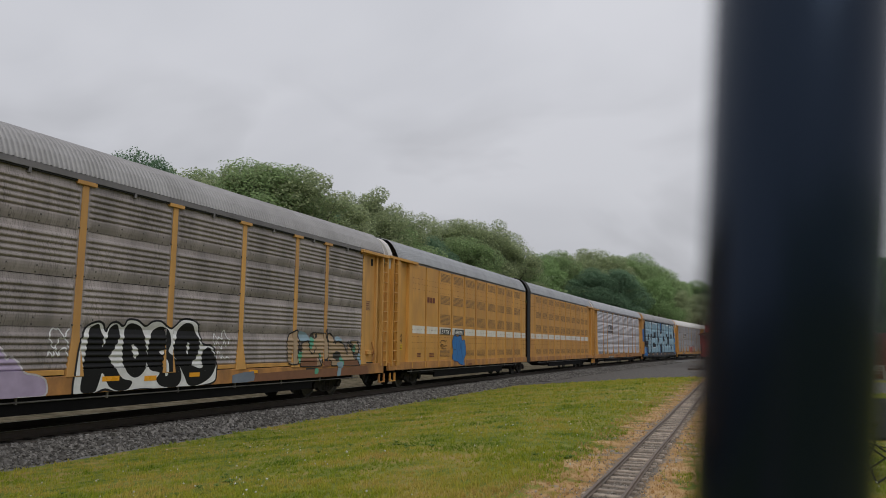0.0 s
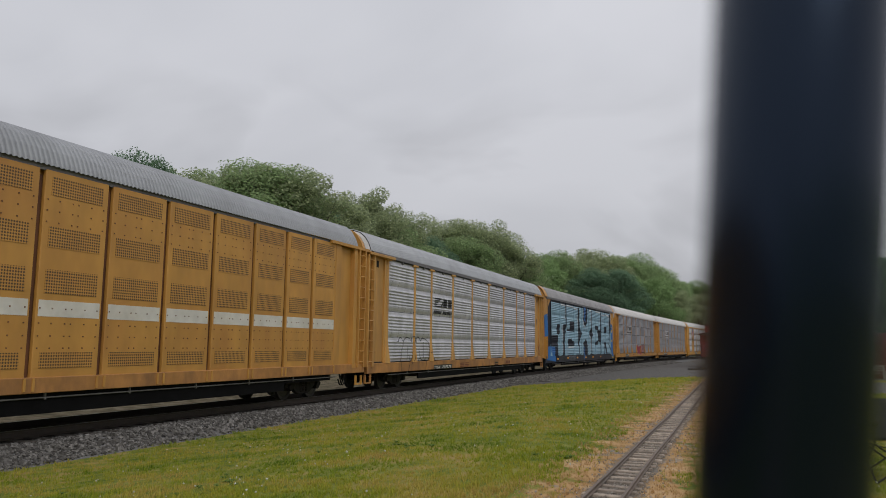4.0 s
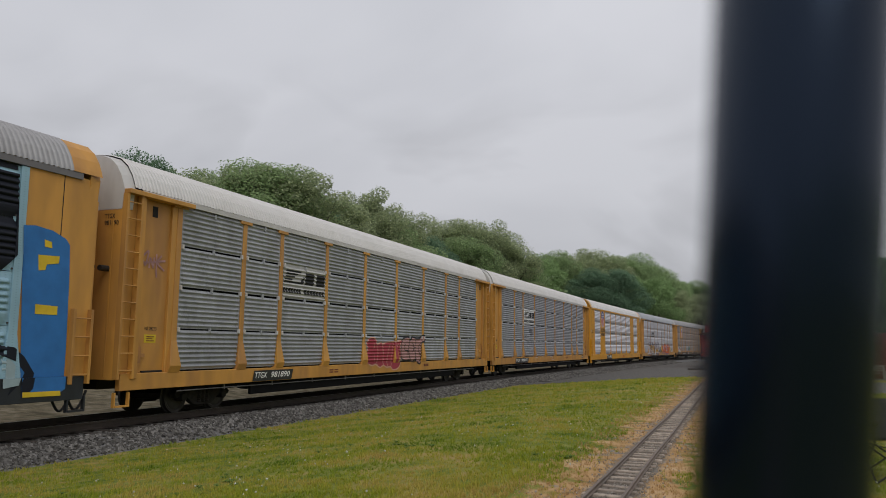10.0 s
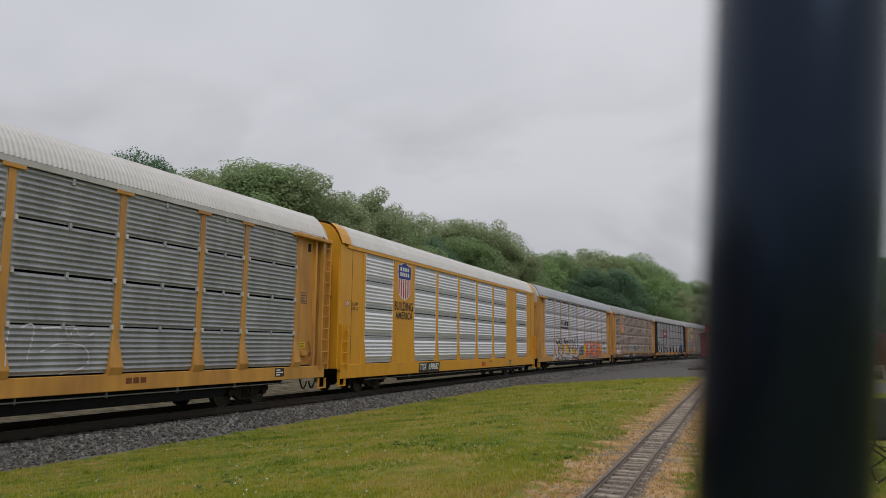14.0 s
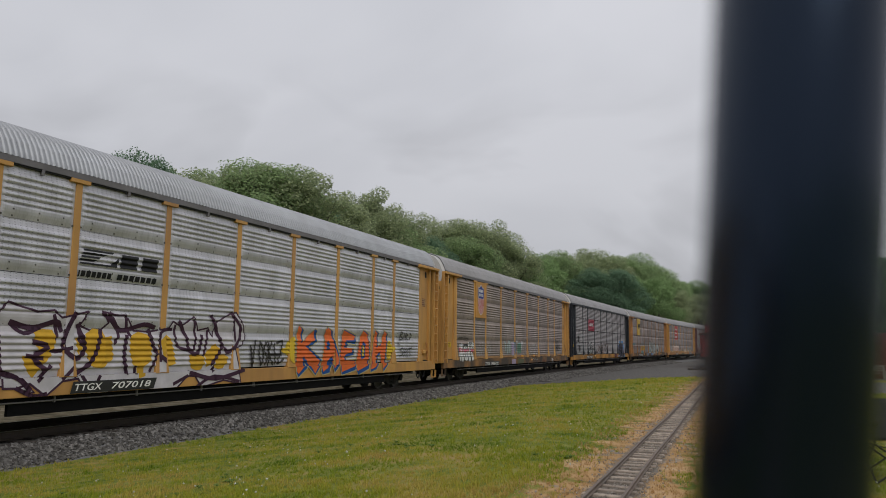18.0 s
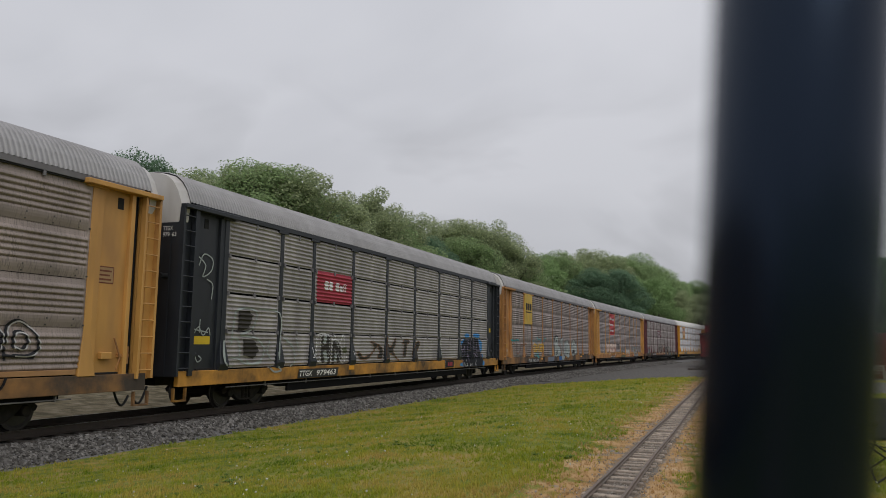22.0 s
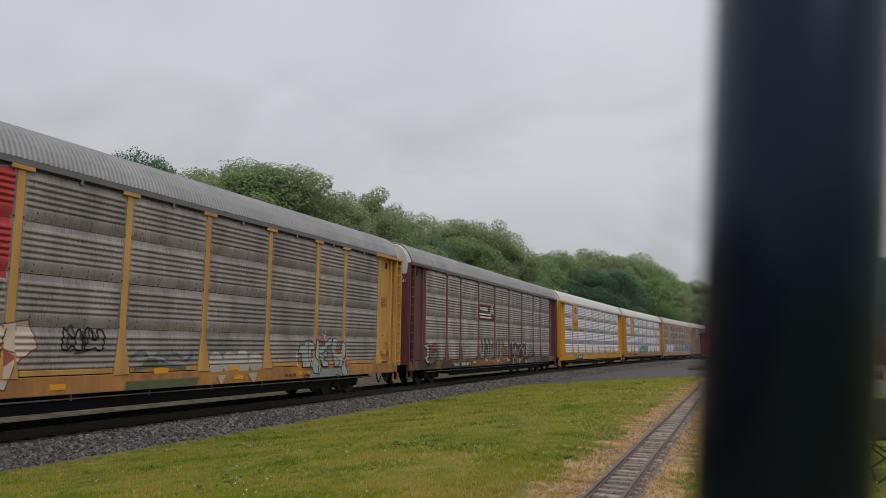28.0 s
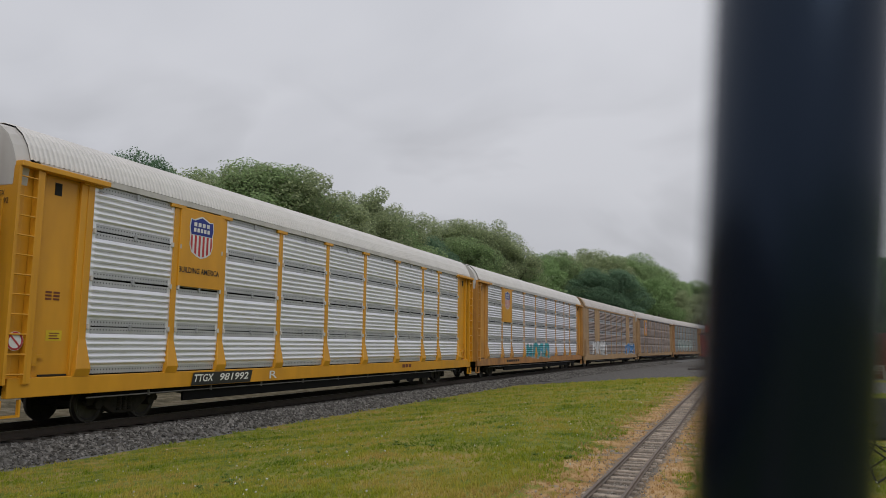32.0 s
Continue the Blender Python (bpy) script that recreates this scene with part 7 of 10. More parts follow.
lines(car_j, "ink", 0.06, [(23.31, 2.26), (23.46, 2.34), (23.91, 2.28), (24.25, 2.01), (24.18, 1.65), (23.86, 1.5)],
        [(23.86, 1.5), (24.1, 1.26), (23.95, 1.11), (23.76, 1.34), (23.79, 1.73)],
        [(24.34, 1.81), (24.38, 2.13), (24.6, 2.26), (24.98, 2.06), (25.11, 1.73), (24.9, 1.57), (24.54, 1.57)],
        [(24.53, 1.73), (24.53, 2.01), (24.74, 2.02), (24.85, 1.85), (24.71, 1.69), (24.52, 1.77)],
        [(24.31, 1.57), (25.02, 1.52)],
        [(23.51, 1.12), (23.8, 0.88), (24.25, 0.9), (24.4, 1.13)],
        [(24.06, 1.73), (24.29, 1.77), (24.37, 1.49)])
lines(car_j, "pale", 0.03, [(23.36, 2.2399999999999998), (23.51, 2.32), (23.96, 2.26), (24.3, 1.9899999999999998), (24.23, 1.63), (23.91, 1.48)],
        [(23.91, 1.48), (24.150000000000002, 1.24), (24.0, 1.09), (23.810000000000002, 1.32), (23.84, 1.71)],
        [(24.39, 1.79), (24.43, 2.11), (24.650000000000002, 2.2399999999999998), (25.03, 2.04), (25.16, 1.71), (24.95, 1.55), (24.59, 1.55)],
        [(24.580000000000002, 1.71), (24.580000000000002, 1.9899999999999998), (24.79, 2.0), (24.900000000000002, 1.83), (24.76, 1.67), (24.57, 1.75)])
bars(car_j, 19.78, 20.38, 0.73, 0.97, PAINT["rust"], 1, 3)
plate(car_j, 22.38, 22.98, 0.70, 1.01, "")
notice(car_j, 26.58, 27.08, 3.17, 3.56)
notice(car_j, 1.24, 1.84, 1.75, 1.99)
red_panel(car_k, 7.30, 9.90, 3.28, 4.35, 1)
marks(car_k, 6.28, 8.67, 0.800, 0.985, "TTGX 979463", INK)
sprayed(car_k, "smoke", None, 0, [(7.77, 1.22), (7.67, 1.66), (7.77, 2.12), (7.87, 2.15), (7.87, 1.85), (8.07, 1.88), (8.07, 2.16), (8.27, 2.16), (8.37, 1.88), (8.37, 1.21), (8.17, 1.19), (8.07, 1.60), (7.87, 1.58), (7.97, 1.22)],
        [(8.47, 1.21), (8.47, 1.83), (8.67, 1.95), (8.87, 1.91), (9.07, 1.74), (9.17, 1.36), (8.87, 1.19), (8.77, 1.60), (8.67, 1.68), (8.67, 1.20)])
sprayed(car_k, "frost", None, 0, [(7.87, 1.89), (7.97, 2.13), (8.07, 2.16), (8.07, 1.91)],
        [(7.87, 1.58), (8.07, 1.61), (8.17, 1.32), (8.07, 1.17), (7.97, 1.33)],
        [(8.67, 1.48), (8.77, 1.51), (8.77, 1.25), (8.67, 1.23)])
lines(car_k, "white", 0.035, [(7.67, 1.20), (7.67, 1.55), (7.67, 1.90), (7.67, 2.14)],
        [(7.77, 2.16), (8.27, 2.18)],
        [(8.37, 2.16), (8.47, 1.94), (8.37, 1.21)],
        [(8.47, 1.97), (8.67, 2.01), (8.97, 1.93), (9.17, 1.74), (9.17, 1.41), (9.37, 1.32), (9.57, 1.40)],
        [(7.07, 1.74), (7.17, 1.45), (7.27, 1.61), (7.27, 1.42), (7.37, 1.58)],
        [(7.07, 1.40), (7.37, 1.44)],
        [(9.97, 1.59), (10.07, 1.45), (10.17, 1.60)])
sprayed(car_k, "moss", None, 0, [(9.17, 1.69), (9.47, 1.75), (9.57, 1.56), (9.37, 1.53)])
sprayed(car_k, "smoke", "umber", 0.03, [(10.37, 1.54), (10.57, 1.55), (10.87, 1.38), (11.27, 1.44), (11.67, 1.58), (11.77, 1.78), (11.47, 1.96), (12.07, 1.86), (11.87, 1.66), (11.37, 1.35), (10.97, 1.27), (10.57, 1.33)],
        [(12.07, 1.85), (12.37, 1.78), (12.57, 1.61), (12.47, 1.31), (12.07, 1.36), (12.27, 1.54)],
        [(12.77, 1.31), (12.87, 1.78), (12.97, 2.15), (13.07, 1.84), (13.37, 1.78), (13.77, 2.14), (13.77, 1.86), (13.57, 1.57), (14.17, 1.18), (13.57, 1.41), (13.17, 1.50), (12.97, 1.31)],
        [(14.47, 1.92), (14.67, 2.06), (15.17, 2.06), (15.17, 1.90), (14.97, 1.90), (14.87, 1.39), (14.57, 1.39), (14.67, 1.85)],
        [(15.67, 1.22), (15.57, 1.55), (15.77, 1.79), (16.17, 2.02), (16.37, 1.87), (15.97, 1.47), (15.87, 1.14)])
sprayed(car_k, "azure", None, 0, [(21.83, 2.04), (22.43, 2.19), (21.92, 1.86)],
        [(22.41, 2.42), (22.98, 2.47), (23.08, 2.28), (22.51, 2.26)],
        [(23.76, 2.45), (24.74, 2.5), (24.75, 2.28), (23.86, 2.3)],
        [(24.62, 2.17), (25.21, 2.06), (25.2, 1.55), (24.9, 1.59)],
        [(21.94, 1.55), (22.36, 1.57), (22.38, 1.31), (22.0, 1.29)],
        [(21.56, 0.85), (21.88, 0.99), (22.04, 0.77)],
        [(25.19, 0.99), (25.55, 1.01), (25.56, 0.77), (25.26, 0.78)],
        [(25.02, 1.35), (25.42, 1.37), (25.38, 1.16), (25.08, 1.2)], k=2)
sprayed(car_k, "deep", None, 0, [(21.88, 1.86), (22.43, 2.21), (22.92, 2.2), (23.77, 2.26), (24.62, 2.17), (24.78, 1.88), (24.9, 1.56), (25.27, 1.29), (25.33, 1.13), (25.21, 0.69), (22.08, 0.75), (22.01, 1.19)], k=1)
lines(car_k, "lilac", 0.035, [(21.88, 1.86), (21.99, 1.68), (22.1, 1.5), (22.24, 1.65), (22.38, 1.81), (22.4, 1.57), (22.42, 1.34), (22.19, 1.31), (21.96, 1.29), (21.95, 1.21), (21.94, 1.14)],
        [(22.92, 2.19), (22.9, 1.89), (22.88, 1.6), (23.11, 1.6), (23.34, 1.59), (23.35, 1.84), (23.37, 2.09)],
        [(22.94, 1.95), (23.12, 1.95), (23.32, 1.95)],
        [(22.88, 1.57), (22.86, 1.42), (22.83, 1.27), (22.94, 1.29), (23.05, 1.3), (22.99, 1.12), (22.93, 0.95)],
        [(23.82, 2.24), (23.84, 1.92), (23.87, 1.59)],
        [(24.34, 2.02), (24.29, 1.81), (24.23, 1.59), (24.54, 1.57), (24.85, 1.56), (24.82, 1.72), (24.78, 1.88), (24.71, 1.88), (24.64, 1.88), (24.63, 2.03), (24.62, 2.17)],
        [(23.57, 1.43), (23.99, 1.44), (24.43, 1.46), (24.41, 1.35), (24.4, 1.24), (24.23, 1.3), (24.07, 1.36), (24.01, 1.25), (23.95, 1.14)],
        [(24.9, 1.56), (24.99, 1.38), (25.08, 1.2), (25.22, 1.27), (25.37, 1.34)],
        [(21.8, 1.09), (21.91, 1.1), (22.02, 1.11), (22.03, 0.93), (22.05, 0.75)])
lines(car_k, "white", 0.028, [(22.12, 0.77), (22.22, 0.97), (22.31, 0.79)],
        [(22.34, 0.92), (22.33, 0.79)],
        [(22.46, 0.91), (22.43, 0.78), (22.58, 0.8)],
        [(22.69, 0.93), (22.66, 0.8), (22.77, 0.81)],
        [(23.19, 0.89), (23.15, 0.81), (23.26, 0.8)],
        [(23.31, 0.88), (23.41, 0.8), (23.44, 0.89)],
        [(23.57, 0.88), (23.55, 0.79)],
        [(23.93, 0.77), (24.13, 1.08)],
        [(24.02, 0.86), (24.15, 0.82), (24.11, 0.74)],
        [(22.44, 1.1), (22.51, 1.04), (22.56, 1.11)])
patches(car_k, "ink", [(19.56, 1.11), (20.65, 1.1), (20.61, 0.77), (19.47, 0.78)])
patches(car_k, "wine", [(19.79, 1.02), (19.96, 1.03), (19.96, 0.85), (19.79, 0.85)],
        [(20.02, 1.02), (20.19, 1.03), (20.19, 0.85), (20.02, 0.85)],
        [(20.25, 1.03), (20.43, 1.03), (20.43, 0.85), (20.26, 0.85)])
lines(car_k, "frost", 0.035, [(18.85, 2.41), (18.81, 2.24), (18.95, 2.37), (18.88, 2.1), (18.81, 1.88), (18.96, 1.84), (18.81, 1.66), (18.98, 1.57), (18.8, 1.44), (18.94, 1.35)])
reflector(car_k, 7.17, 7.47, 0.84, 0.95)
reflector(car_k, 9.67, 10.07, 0.93, 1.08)
outline_letters(car_k, 7.40, 9.50, 1.26, 2.22, PAINT["white"], 2)
lines(car_k, "frost", 0.055, [(2.69, 1.8), (2.8, 2.47), (2.93, 2.79), (3.53, 2.86), (3.89, 2.71), (3.64, 2.25), (3.12, 2.08), (3.87, 2.01), (4.32, 1.68), (4.13, 1.35), (3.58, 1.24), (3.04, 1.41)],
        [(4.02, 2.86), (4.84, 2.86), (5.16, 2.63), (5.13, 1.94), (4.96, 1.17)],
        [(4.96, 1.17), (5.2, 1.03), (4.82, 1.0), (4.58, 1.13)],
        [(5.36, 2.03), (5.86, 1.77), (6.06, 1.32), (5.82, 1.15)],
        [(2.36, 1.91), (2.29, 1.53), (2.41, 1.26), (2.79, 1.21)],
        [(2.61, 1.92), (2.99, 1.96), (3.1, 1.48), (2.67, 1.45)],
        [(4.6, 1.93), (4.48, 1.6), (4.71, 1.38)],
        [(6.09, 2.04), (6.26, 1.59)],
        [(3.44, 1.36), (3.72, 1.23), (4.21, 1.31)],
        [(2.34, 1.38), (2.34, 1.84)])
lines(car_k, "frost", 0.035, [(1.26, 4.13), (1.55, 3.93), (1.45, 3.62), (1.79, 3.8), (1.83, 4.12), (1.46, 4.23), (1.28, 3.91)],
        [(1.63, 3.56), (1.88, 3.43), (1.85, 3.04)],
        [(1.23, 2.12), (1.39, 2.27), (1.58, 2.05), (1.79, 2.25), (1.87, 2.06)],
        [(1.43, 2.46), (1.42, 2.13)],
        [(1.23, 2.2), (1.77, 2.13)],
        [(1.31, 1.57), (1.55, 1.43), (1.4, 1.35), (1.29, 1.5)])
patches(car_k, "smoke", [(3.0, 2.75), (3.47, 2.8), (3.68, 2.66), (3.5, 2.29), (2.98, 2.16)],
        [(3.26, 1.96), (3.81, 1.93), (4.04, 1.64), (3.78, 1.4), (3.29, 1.52)])
yellow_plate(car_k, 1.20, 1.90, 1.81, 2.03)
yellow_plate(car_k, 26.54, 27.14, 2.61, 2.83)
plate(car_k, 19.44, 20.54, 0.77, 1.12, "TTX")
yellow_panel(car_l, 5.06, 6.76, 3.31, 5.32)
marks(car_l, 5.99, 8.59, 0.790, 0.960, "TTGX 965751", INK)
words(car_l, 7.35, 10.25, 1.44, 2.03, "GINGER", PAINT["amber"])
lines(car_l, "teal", 0.07, [(7.95, 2.04), (8.01, 2.25), (8.1, 2.41), (8.2, 2.43)],
        [(8.38, 2.0), (8.46, 2.38), (8.62, 2.41)],
        [(8.64, 2.24), (8.89, 2.34), (9.38, 2.24), (9.43, 1.92)],
        [(10.15, 2.21), (10.49, 2.22), (10.51, 2.4), (10.75, 2.4)],
        [(7.31, 2.22), (7.51, 2.19), (7.68, 2.23)])
patches(car_l, "teal", [(7.99, 1.37), (8.22, 1.41), (8.22, 1.12), (8.03, 1.12)],
        [(8.42, 1.32), (8.68, 1.4), (8.85, 1.12), (8.73, 0.94), (8.45, 0.97)])
patches(car_l, "grey", [(11.77, 1.51), (12.53, 1.56), (12.6, 1.22), (11.67, 1.24)])
patches(car_l, "ink", [(9.89, 1.08), (10.38, 1.11), (10.37, 0.76), (9.9, 0.74)],
        [(12.33, 1.06), (13.01, 1.06), (12.98, 0.81), (12.31, 0.78)])
patches(car_l, "slate", [(11.25, 1.07), (12.15, 1.07), (13.15, 1.09), (12.95, 0.76), (12.15, 0.74), (11.25, 0.73)])
patches(car_l, "blue", [(14.55, 1.07), (15.35, 1.10), (16.25, 1.11), (16.15, 0.79), (15.35, 0.77), (14.65, 0.76)])
sprayed(car_l, "frost", "ink", 0.04, [(13.45, 1.17), (13.45, 2.42), (13.85, 2.60), (14.35, 2.53), (14.55, 2.20), (14.35, 1.94), (15.05, 1.76), (15.25, 1.43), (15.15, 1.13), (14.25, 1.09)],
        [(15.15, 2.30), (15.55, 2.48), (15.95, 2.57), (15.95, 2.18), (15.75, 1.33), (16.15, 1.15), (16.55, 1.96), (17.05, 2.31), (17.05, 1.97), (16.45, 0.96), (16.05, 0.74), (15.65, 0.81), (15.45, 1.16), (15.55, 1.95)],
        [(16.85, 1.13), (16.85, 2.06), (17.35, 2.37), (17.85, 2.28), (18.25, 1.98), (18.45, 1.49), (18.25, 1.10), (17.65, 0.91), (17.15, 1.01)],
        [(19.25, 1.06), (18.95, 1.68), (19.55, 2.32), (20.05, 2.38), (20.85, 2.05), (21.05, 1.57), (20.85, 1.24), (20.05, 1.14)])
sprayed(car_l, "ink", None, 0, [(13.85, 2.35), (14.05, 2.31), (14.05, 2.14), (13.85, 2.17)],
        [(13.95, 1.50), (14.25, 1.54), (14.25, 1.26), (13.95, 1.21)],
        [(19.25, 1.30), (19.75, 1.58), (20.25, 1.47), (20.15, 1.29)],
        [(13.15, 2.39), (13.65, 2.67), (14.25, 2.66), (14.35, 2.55), (13.85, 2.60), (13.35, 2.38)])
lines(car_l, "ink", 0.035, [(17.25, 2.04), (17.35, 1.29)],
        [(17.35, 2.03), (17.65, 2.01), (17.95, 1.68), (17.75, 1.28), (17.35, 1.29)],
        [(20.55, 1.98), (19.85, 2.01), (19.55, 1.81), (20.05, 1.64), (20.55, 1.47)],
        [(19.45, 1.38), (20.05, 1.25)])
lines(car_l, "white", 0.03, [(17.25, 2.06), (17.75, 2.12), (18.05, 1.59)],
        [(19.85, 1.99), (20.35, 1.94)],
        [(15.75, 2.31), (15.55, 1.42)],
        [(13.05, 1.22), (12.85, 0.83)],
        [(16.35, 1.87), (16.05, 1.42)])
reflector(car_l, 9.35, 9.75, 0.90, 1.02)
reflector(car_l, 11.85, 12.25, 0.90, 1.02)
reflector(car_l, 14.65, 15.15, 0.93, 1.04)
reflector(car_l, 17.05, 17.45, 0.92, 1.04)
reflector(car_l, 22.45, 23.05, 0.94, 1.05)
sill_text(car_l, 9.95, 10.15, 0.82, 1.02, "RI", PAINT["white"])
lines(car_l, "teal", 0.10, [(2.27, 2.21), (2.96, 2.18), (3.43, 2.24), (3.93, 2.2)])
lines(car_l, "clay", 0.07, [(2.46, 1.95), (2.97, 2.0), (2.97, 1.25)],
        [(3.45, 2.0), (3.44, 1.4), (3.99, 1.44), (4.48, 1.97)],
        [(4.22, 1.89), (4.68, 1.93), (4.6, 1.22)],
        [(5.03, 1.89), (5.6, 1.99), (5.72, 1.37), (5.23, 1.2)])
lines(car_l, "white", 0.022, [(1.2, 1.61), (1.2, 1.43), (1.41, 1.25), (1.66, 1.36), (1.69, 1.57), (1.43, 1.68), (1.2, 1.61)],
        [(1.32, 1.58), (1.35, 1.5)],
        [(1.51, 1.58), (1.54, 1.5)],
        [(1.35, 1.42), (1.45, 1.37), (1.55, 1.42)],
        [(1.18, 1.69), (1.09, 1.64)])
notice(car_l, 1.06, 1.66, 1.76, 1.96)
tag(car_l, 1.06, 1.66, 1.23, 1.74, PAINT["pale"], 21)
red_panel(car_m, 7.01, 9.81, 3.08, 5.27, 3)
marks(car_m, 7.31, 9.24, 0.755, 0.895, "TTGX 996177", INK)
sprayed(car_m, "plaster", "clay", 0.03, [(5.51, 2.01), (5.72, 2.34), (6.03, 2.1), (6.31, 2.12), (6.46, 2.35), (6.81, 2.13), (7.19, 2.11), (7.68, 2.15), (7.99, 2.12), (8.37, 2.27), (8.81, 2.11), (9.46, 2.12), (10.36, 2.28), (10.62, 1.73), (10.07, 1.37), (9.9, 0.89), (9.64, 0.94), (9.66, 1.25), (7.26, 1.26), (7.2, 0.97), (6.71, 1.01), (6.78, 1.33), (5.59, 1.33), (5.5, 1.73)], k=1)
patches(car_m, "brick", [(5.65, 1.66), (5.87, 1.69), (5.9, 1.51), (5.68, 1.5)],
        [(7.71, 1.73), (7.94, 1.71), (7.93, 1.49), (7.7, 1.51)],
        [(9.55, 1.82), (10.13, 1.53), (9.73, 1.29), (9.57, 1.38)],
        [(6.85, 1.31), (7.21, 1.26), (7.16, 1.17), (6.86, 1.21)],
        [(8.42, 1.65), (8.76, 1.52), (8.44, 1.4)])
lines(car_m, "umber", 0.035, [(6.03, 2.06), (6.15, 1.73), (6.14, 1.36)],
        [(6.5, 2.26), (6.61, 1.8), (6.48, 1.35)],
        [(7.19, 2.04), (7.32, 1.73), (7.25, 1.34)],
        [(7.52, 1.97), (7.63, 1.41)],
        [(8.26, 2.06), (8.21, 1.73), (8.39, 1.32)],
        [(8.7, 1.94), (8.67, 1.52)],
        [(9.21, 1.99), (9.13, 1.3)],
        [(8.37, 2.23), (8.52, 1.98), (8.82, 2.05)],
        [(5.71, 2.02), (5.91, 1.8), (6.25, 1.73)],
        [(6.8, 1.96), (6.72, 1.65), (6.88, 1.34)],
        [(7.87, 1.93), (7.71, 1.73)],
        [(7.73, 1.47), (7.81, 1.29)],
        [(8.96, 1.82), (8.88, 1.31)],
        [(9.87, 2.09), (9.79, 1.73), (10.05, 1.62)])
tag(car_m, 3.71, 4.71, 1.18, 2.01, PAINT["white"], 23)
outline_letters(car_m, 11.21, 12.41, 1.68, 2.15, PAINT["ink"], 2)
lines(car_m, "sage", 0.09, [(13.19, 1.48), (13.55, 1.63), (13.85, 1.42), (14.13, 1.61)],
        [(14.25, 1.31), (14.63, 1.57), (15.16, 1.4), (15.36, 1.62)],
        [(13.3, 1.22), (14.05, 1.31), (15.07, 1.21)])
lines(car_m, "lilac", 0.03, [(13.38, 1.4), (13.94, 1.5), (14.65, 1.35), (15.22, 1.51)])
block_bars(car_m, 16.07, 18.47, 1.09, 1.61, PAINT["bone"], PAINT["pale"], PAINT["white"], 4)
patches(car_m, "moss", [(13.04, 0.94), (14.24, 0.94), (15.64, 0.95), (15.44, 0.62), (14.24, 0.61), (13.04, 0.62)],
        [(13.74, 1.49), (14.14, 1.41), (14.04, 1.24), (13.54, 1.28)])
patches(car_m, "bone", [(16.34, 0.97), (16.74, 0.98), (16.54, 0.71)],
        [(17.74, 0.99), (18.24, 1.00), (18.04, 0.68)])
patches(car_m, "grey", [(21.19, 0.99), (22.49, 1.00), (23.89, 1.04), (23.89, 0.67), (22.49, 0.66), (21.19, 0.65)])
sprayed(car_m, "frost", "ink", 0.035, [(20.49, 1.54), (20.59, 1.80), (20.79, 1.82), (20.89, 1.96), (21.09, 1.96), (21.19, 1.99), (21.49, 1.80), (21.49, 1.67), (21.29, 1.62), (21.29, 1.48), (21.29, 1.09), (20.99, 1.08), (20.69, 1.09), (20.69, 1.40), (20.69, 1.53)],
        [(21.29, 1.41), (21.49, 1.43), (21.59, 1.85), (21.59, 2.02), (21.79, 1.95), (21.79, 1.52), (21.69, 1.38), (21.89, 1.10), (21.79, 0.84), (21.39, 0.89), (21.29, 1.12)],
        [(21.79, 1.52), (21.79, 1.81), (21.99, 1.76), (22.39, 2.00), (22.59, 2.06), (22.69, 1.86), (22.39, 1.78), (22.19, 1.62), (22.39, 1.54), (22.29, 1.37), (22.09, 1.33), (22.39, 1.23), (22.39, 1.08), (21.99, 1.09), (21.89, 1.33)],
        [(22.69, 2.01), (22.89, 2.06), (23.09, 1.96), (22.99, 1.81), (22.89, 1.61), (23.29, 1.51), (23.39, 1.97), (23.59, 1.87), (23.59, 1.45), (23.39, 1.15), (23.29, 1.05), (22.79, 1.07), (22.79, 1.41), (22.59, 1.66)],
        [(23.39, 0.79), (23.29, 1.00), (23.39, 1.30), (23.59, 1.45), (23.69, 0.99), (23.79, 0.83), (23.69, 0.68)], k=1)
patches(car_m, "brick", [(23.49, 1.25), (23.69, 1.30), (23.79, 1.03), (23.59, 1.04)],
        [(20.39, 1.36), (20.59, 1.39), (20.59, 1.23), (20.39, 1.23)],
        [(22.99, 1.66), (23.29, 1.69), (23.19, 1.51), (22.99, 1.49)],
        [(21.79, 2.04), (22.09, 2.10), (22.29, 2.00), (21.99, 1.81)])
lines(car_m, "white", 0.03, [(22.19, 2.32), (22.19, 1.95)],
        [(21.99, 2.17), (22.29, 2.14)],
        [(20.39, 1.60), (20.39, 1.15)],
        [(20.29, 1.43), (20.49, 1.43)])
lines(car_m, "ink", 0.035, [(21.09, 1.96), (21.09, 1.53), (21.19, 1.12)],
        [(21.49, 1.39), (21.69, 1.24), (21.69, 0.87)],
        [(22.19, 1.62), (21.99, 1.52), (22.19, 1.42)],
        [(22.99, 1.36), (23.19, 1.21), (22.99, 1.09)],
        [(20.79, 0.69), (20.89, 0.84), (21.09, 0.81)],
        [(22.89, 0.67), (22.99, 0.79), (23.29, 0.70)])
reflector(car_m, 20.69, 21.19, 0.85, 0.95)
reflector(car_m, 21.39, 21.79, 0.77, 0.89)
reflector(car_m, 22.79, 23.29, 0.85, 0.96)
reflector(car_m, 20.39, 20.59, 1.11, 1.20)
lines(car_m, "smoke", 0.035, [(11.34, 1.63), (11.34, 2.06), (11.44, 2.19), (11.54, 1.82), (11.44, 1.63)],
        [(11.64, 1.94), (11.74, 2.07), (11.84, 1.76), (11.94, 2.14), (12.14, 1.89)],
        [(11.54, 1.60), (11.94, 1.66)])
reflector(car_m, 10.94, 11.34, 0.84, 0.96)
reflector(car_m, 13.54, 14.04, 0.83, 0.94)
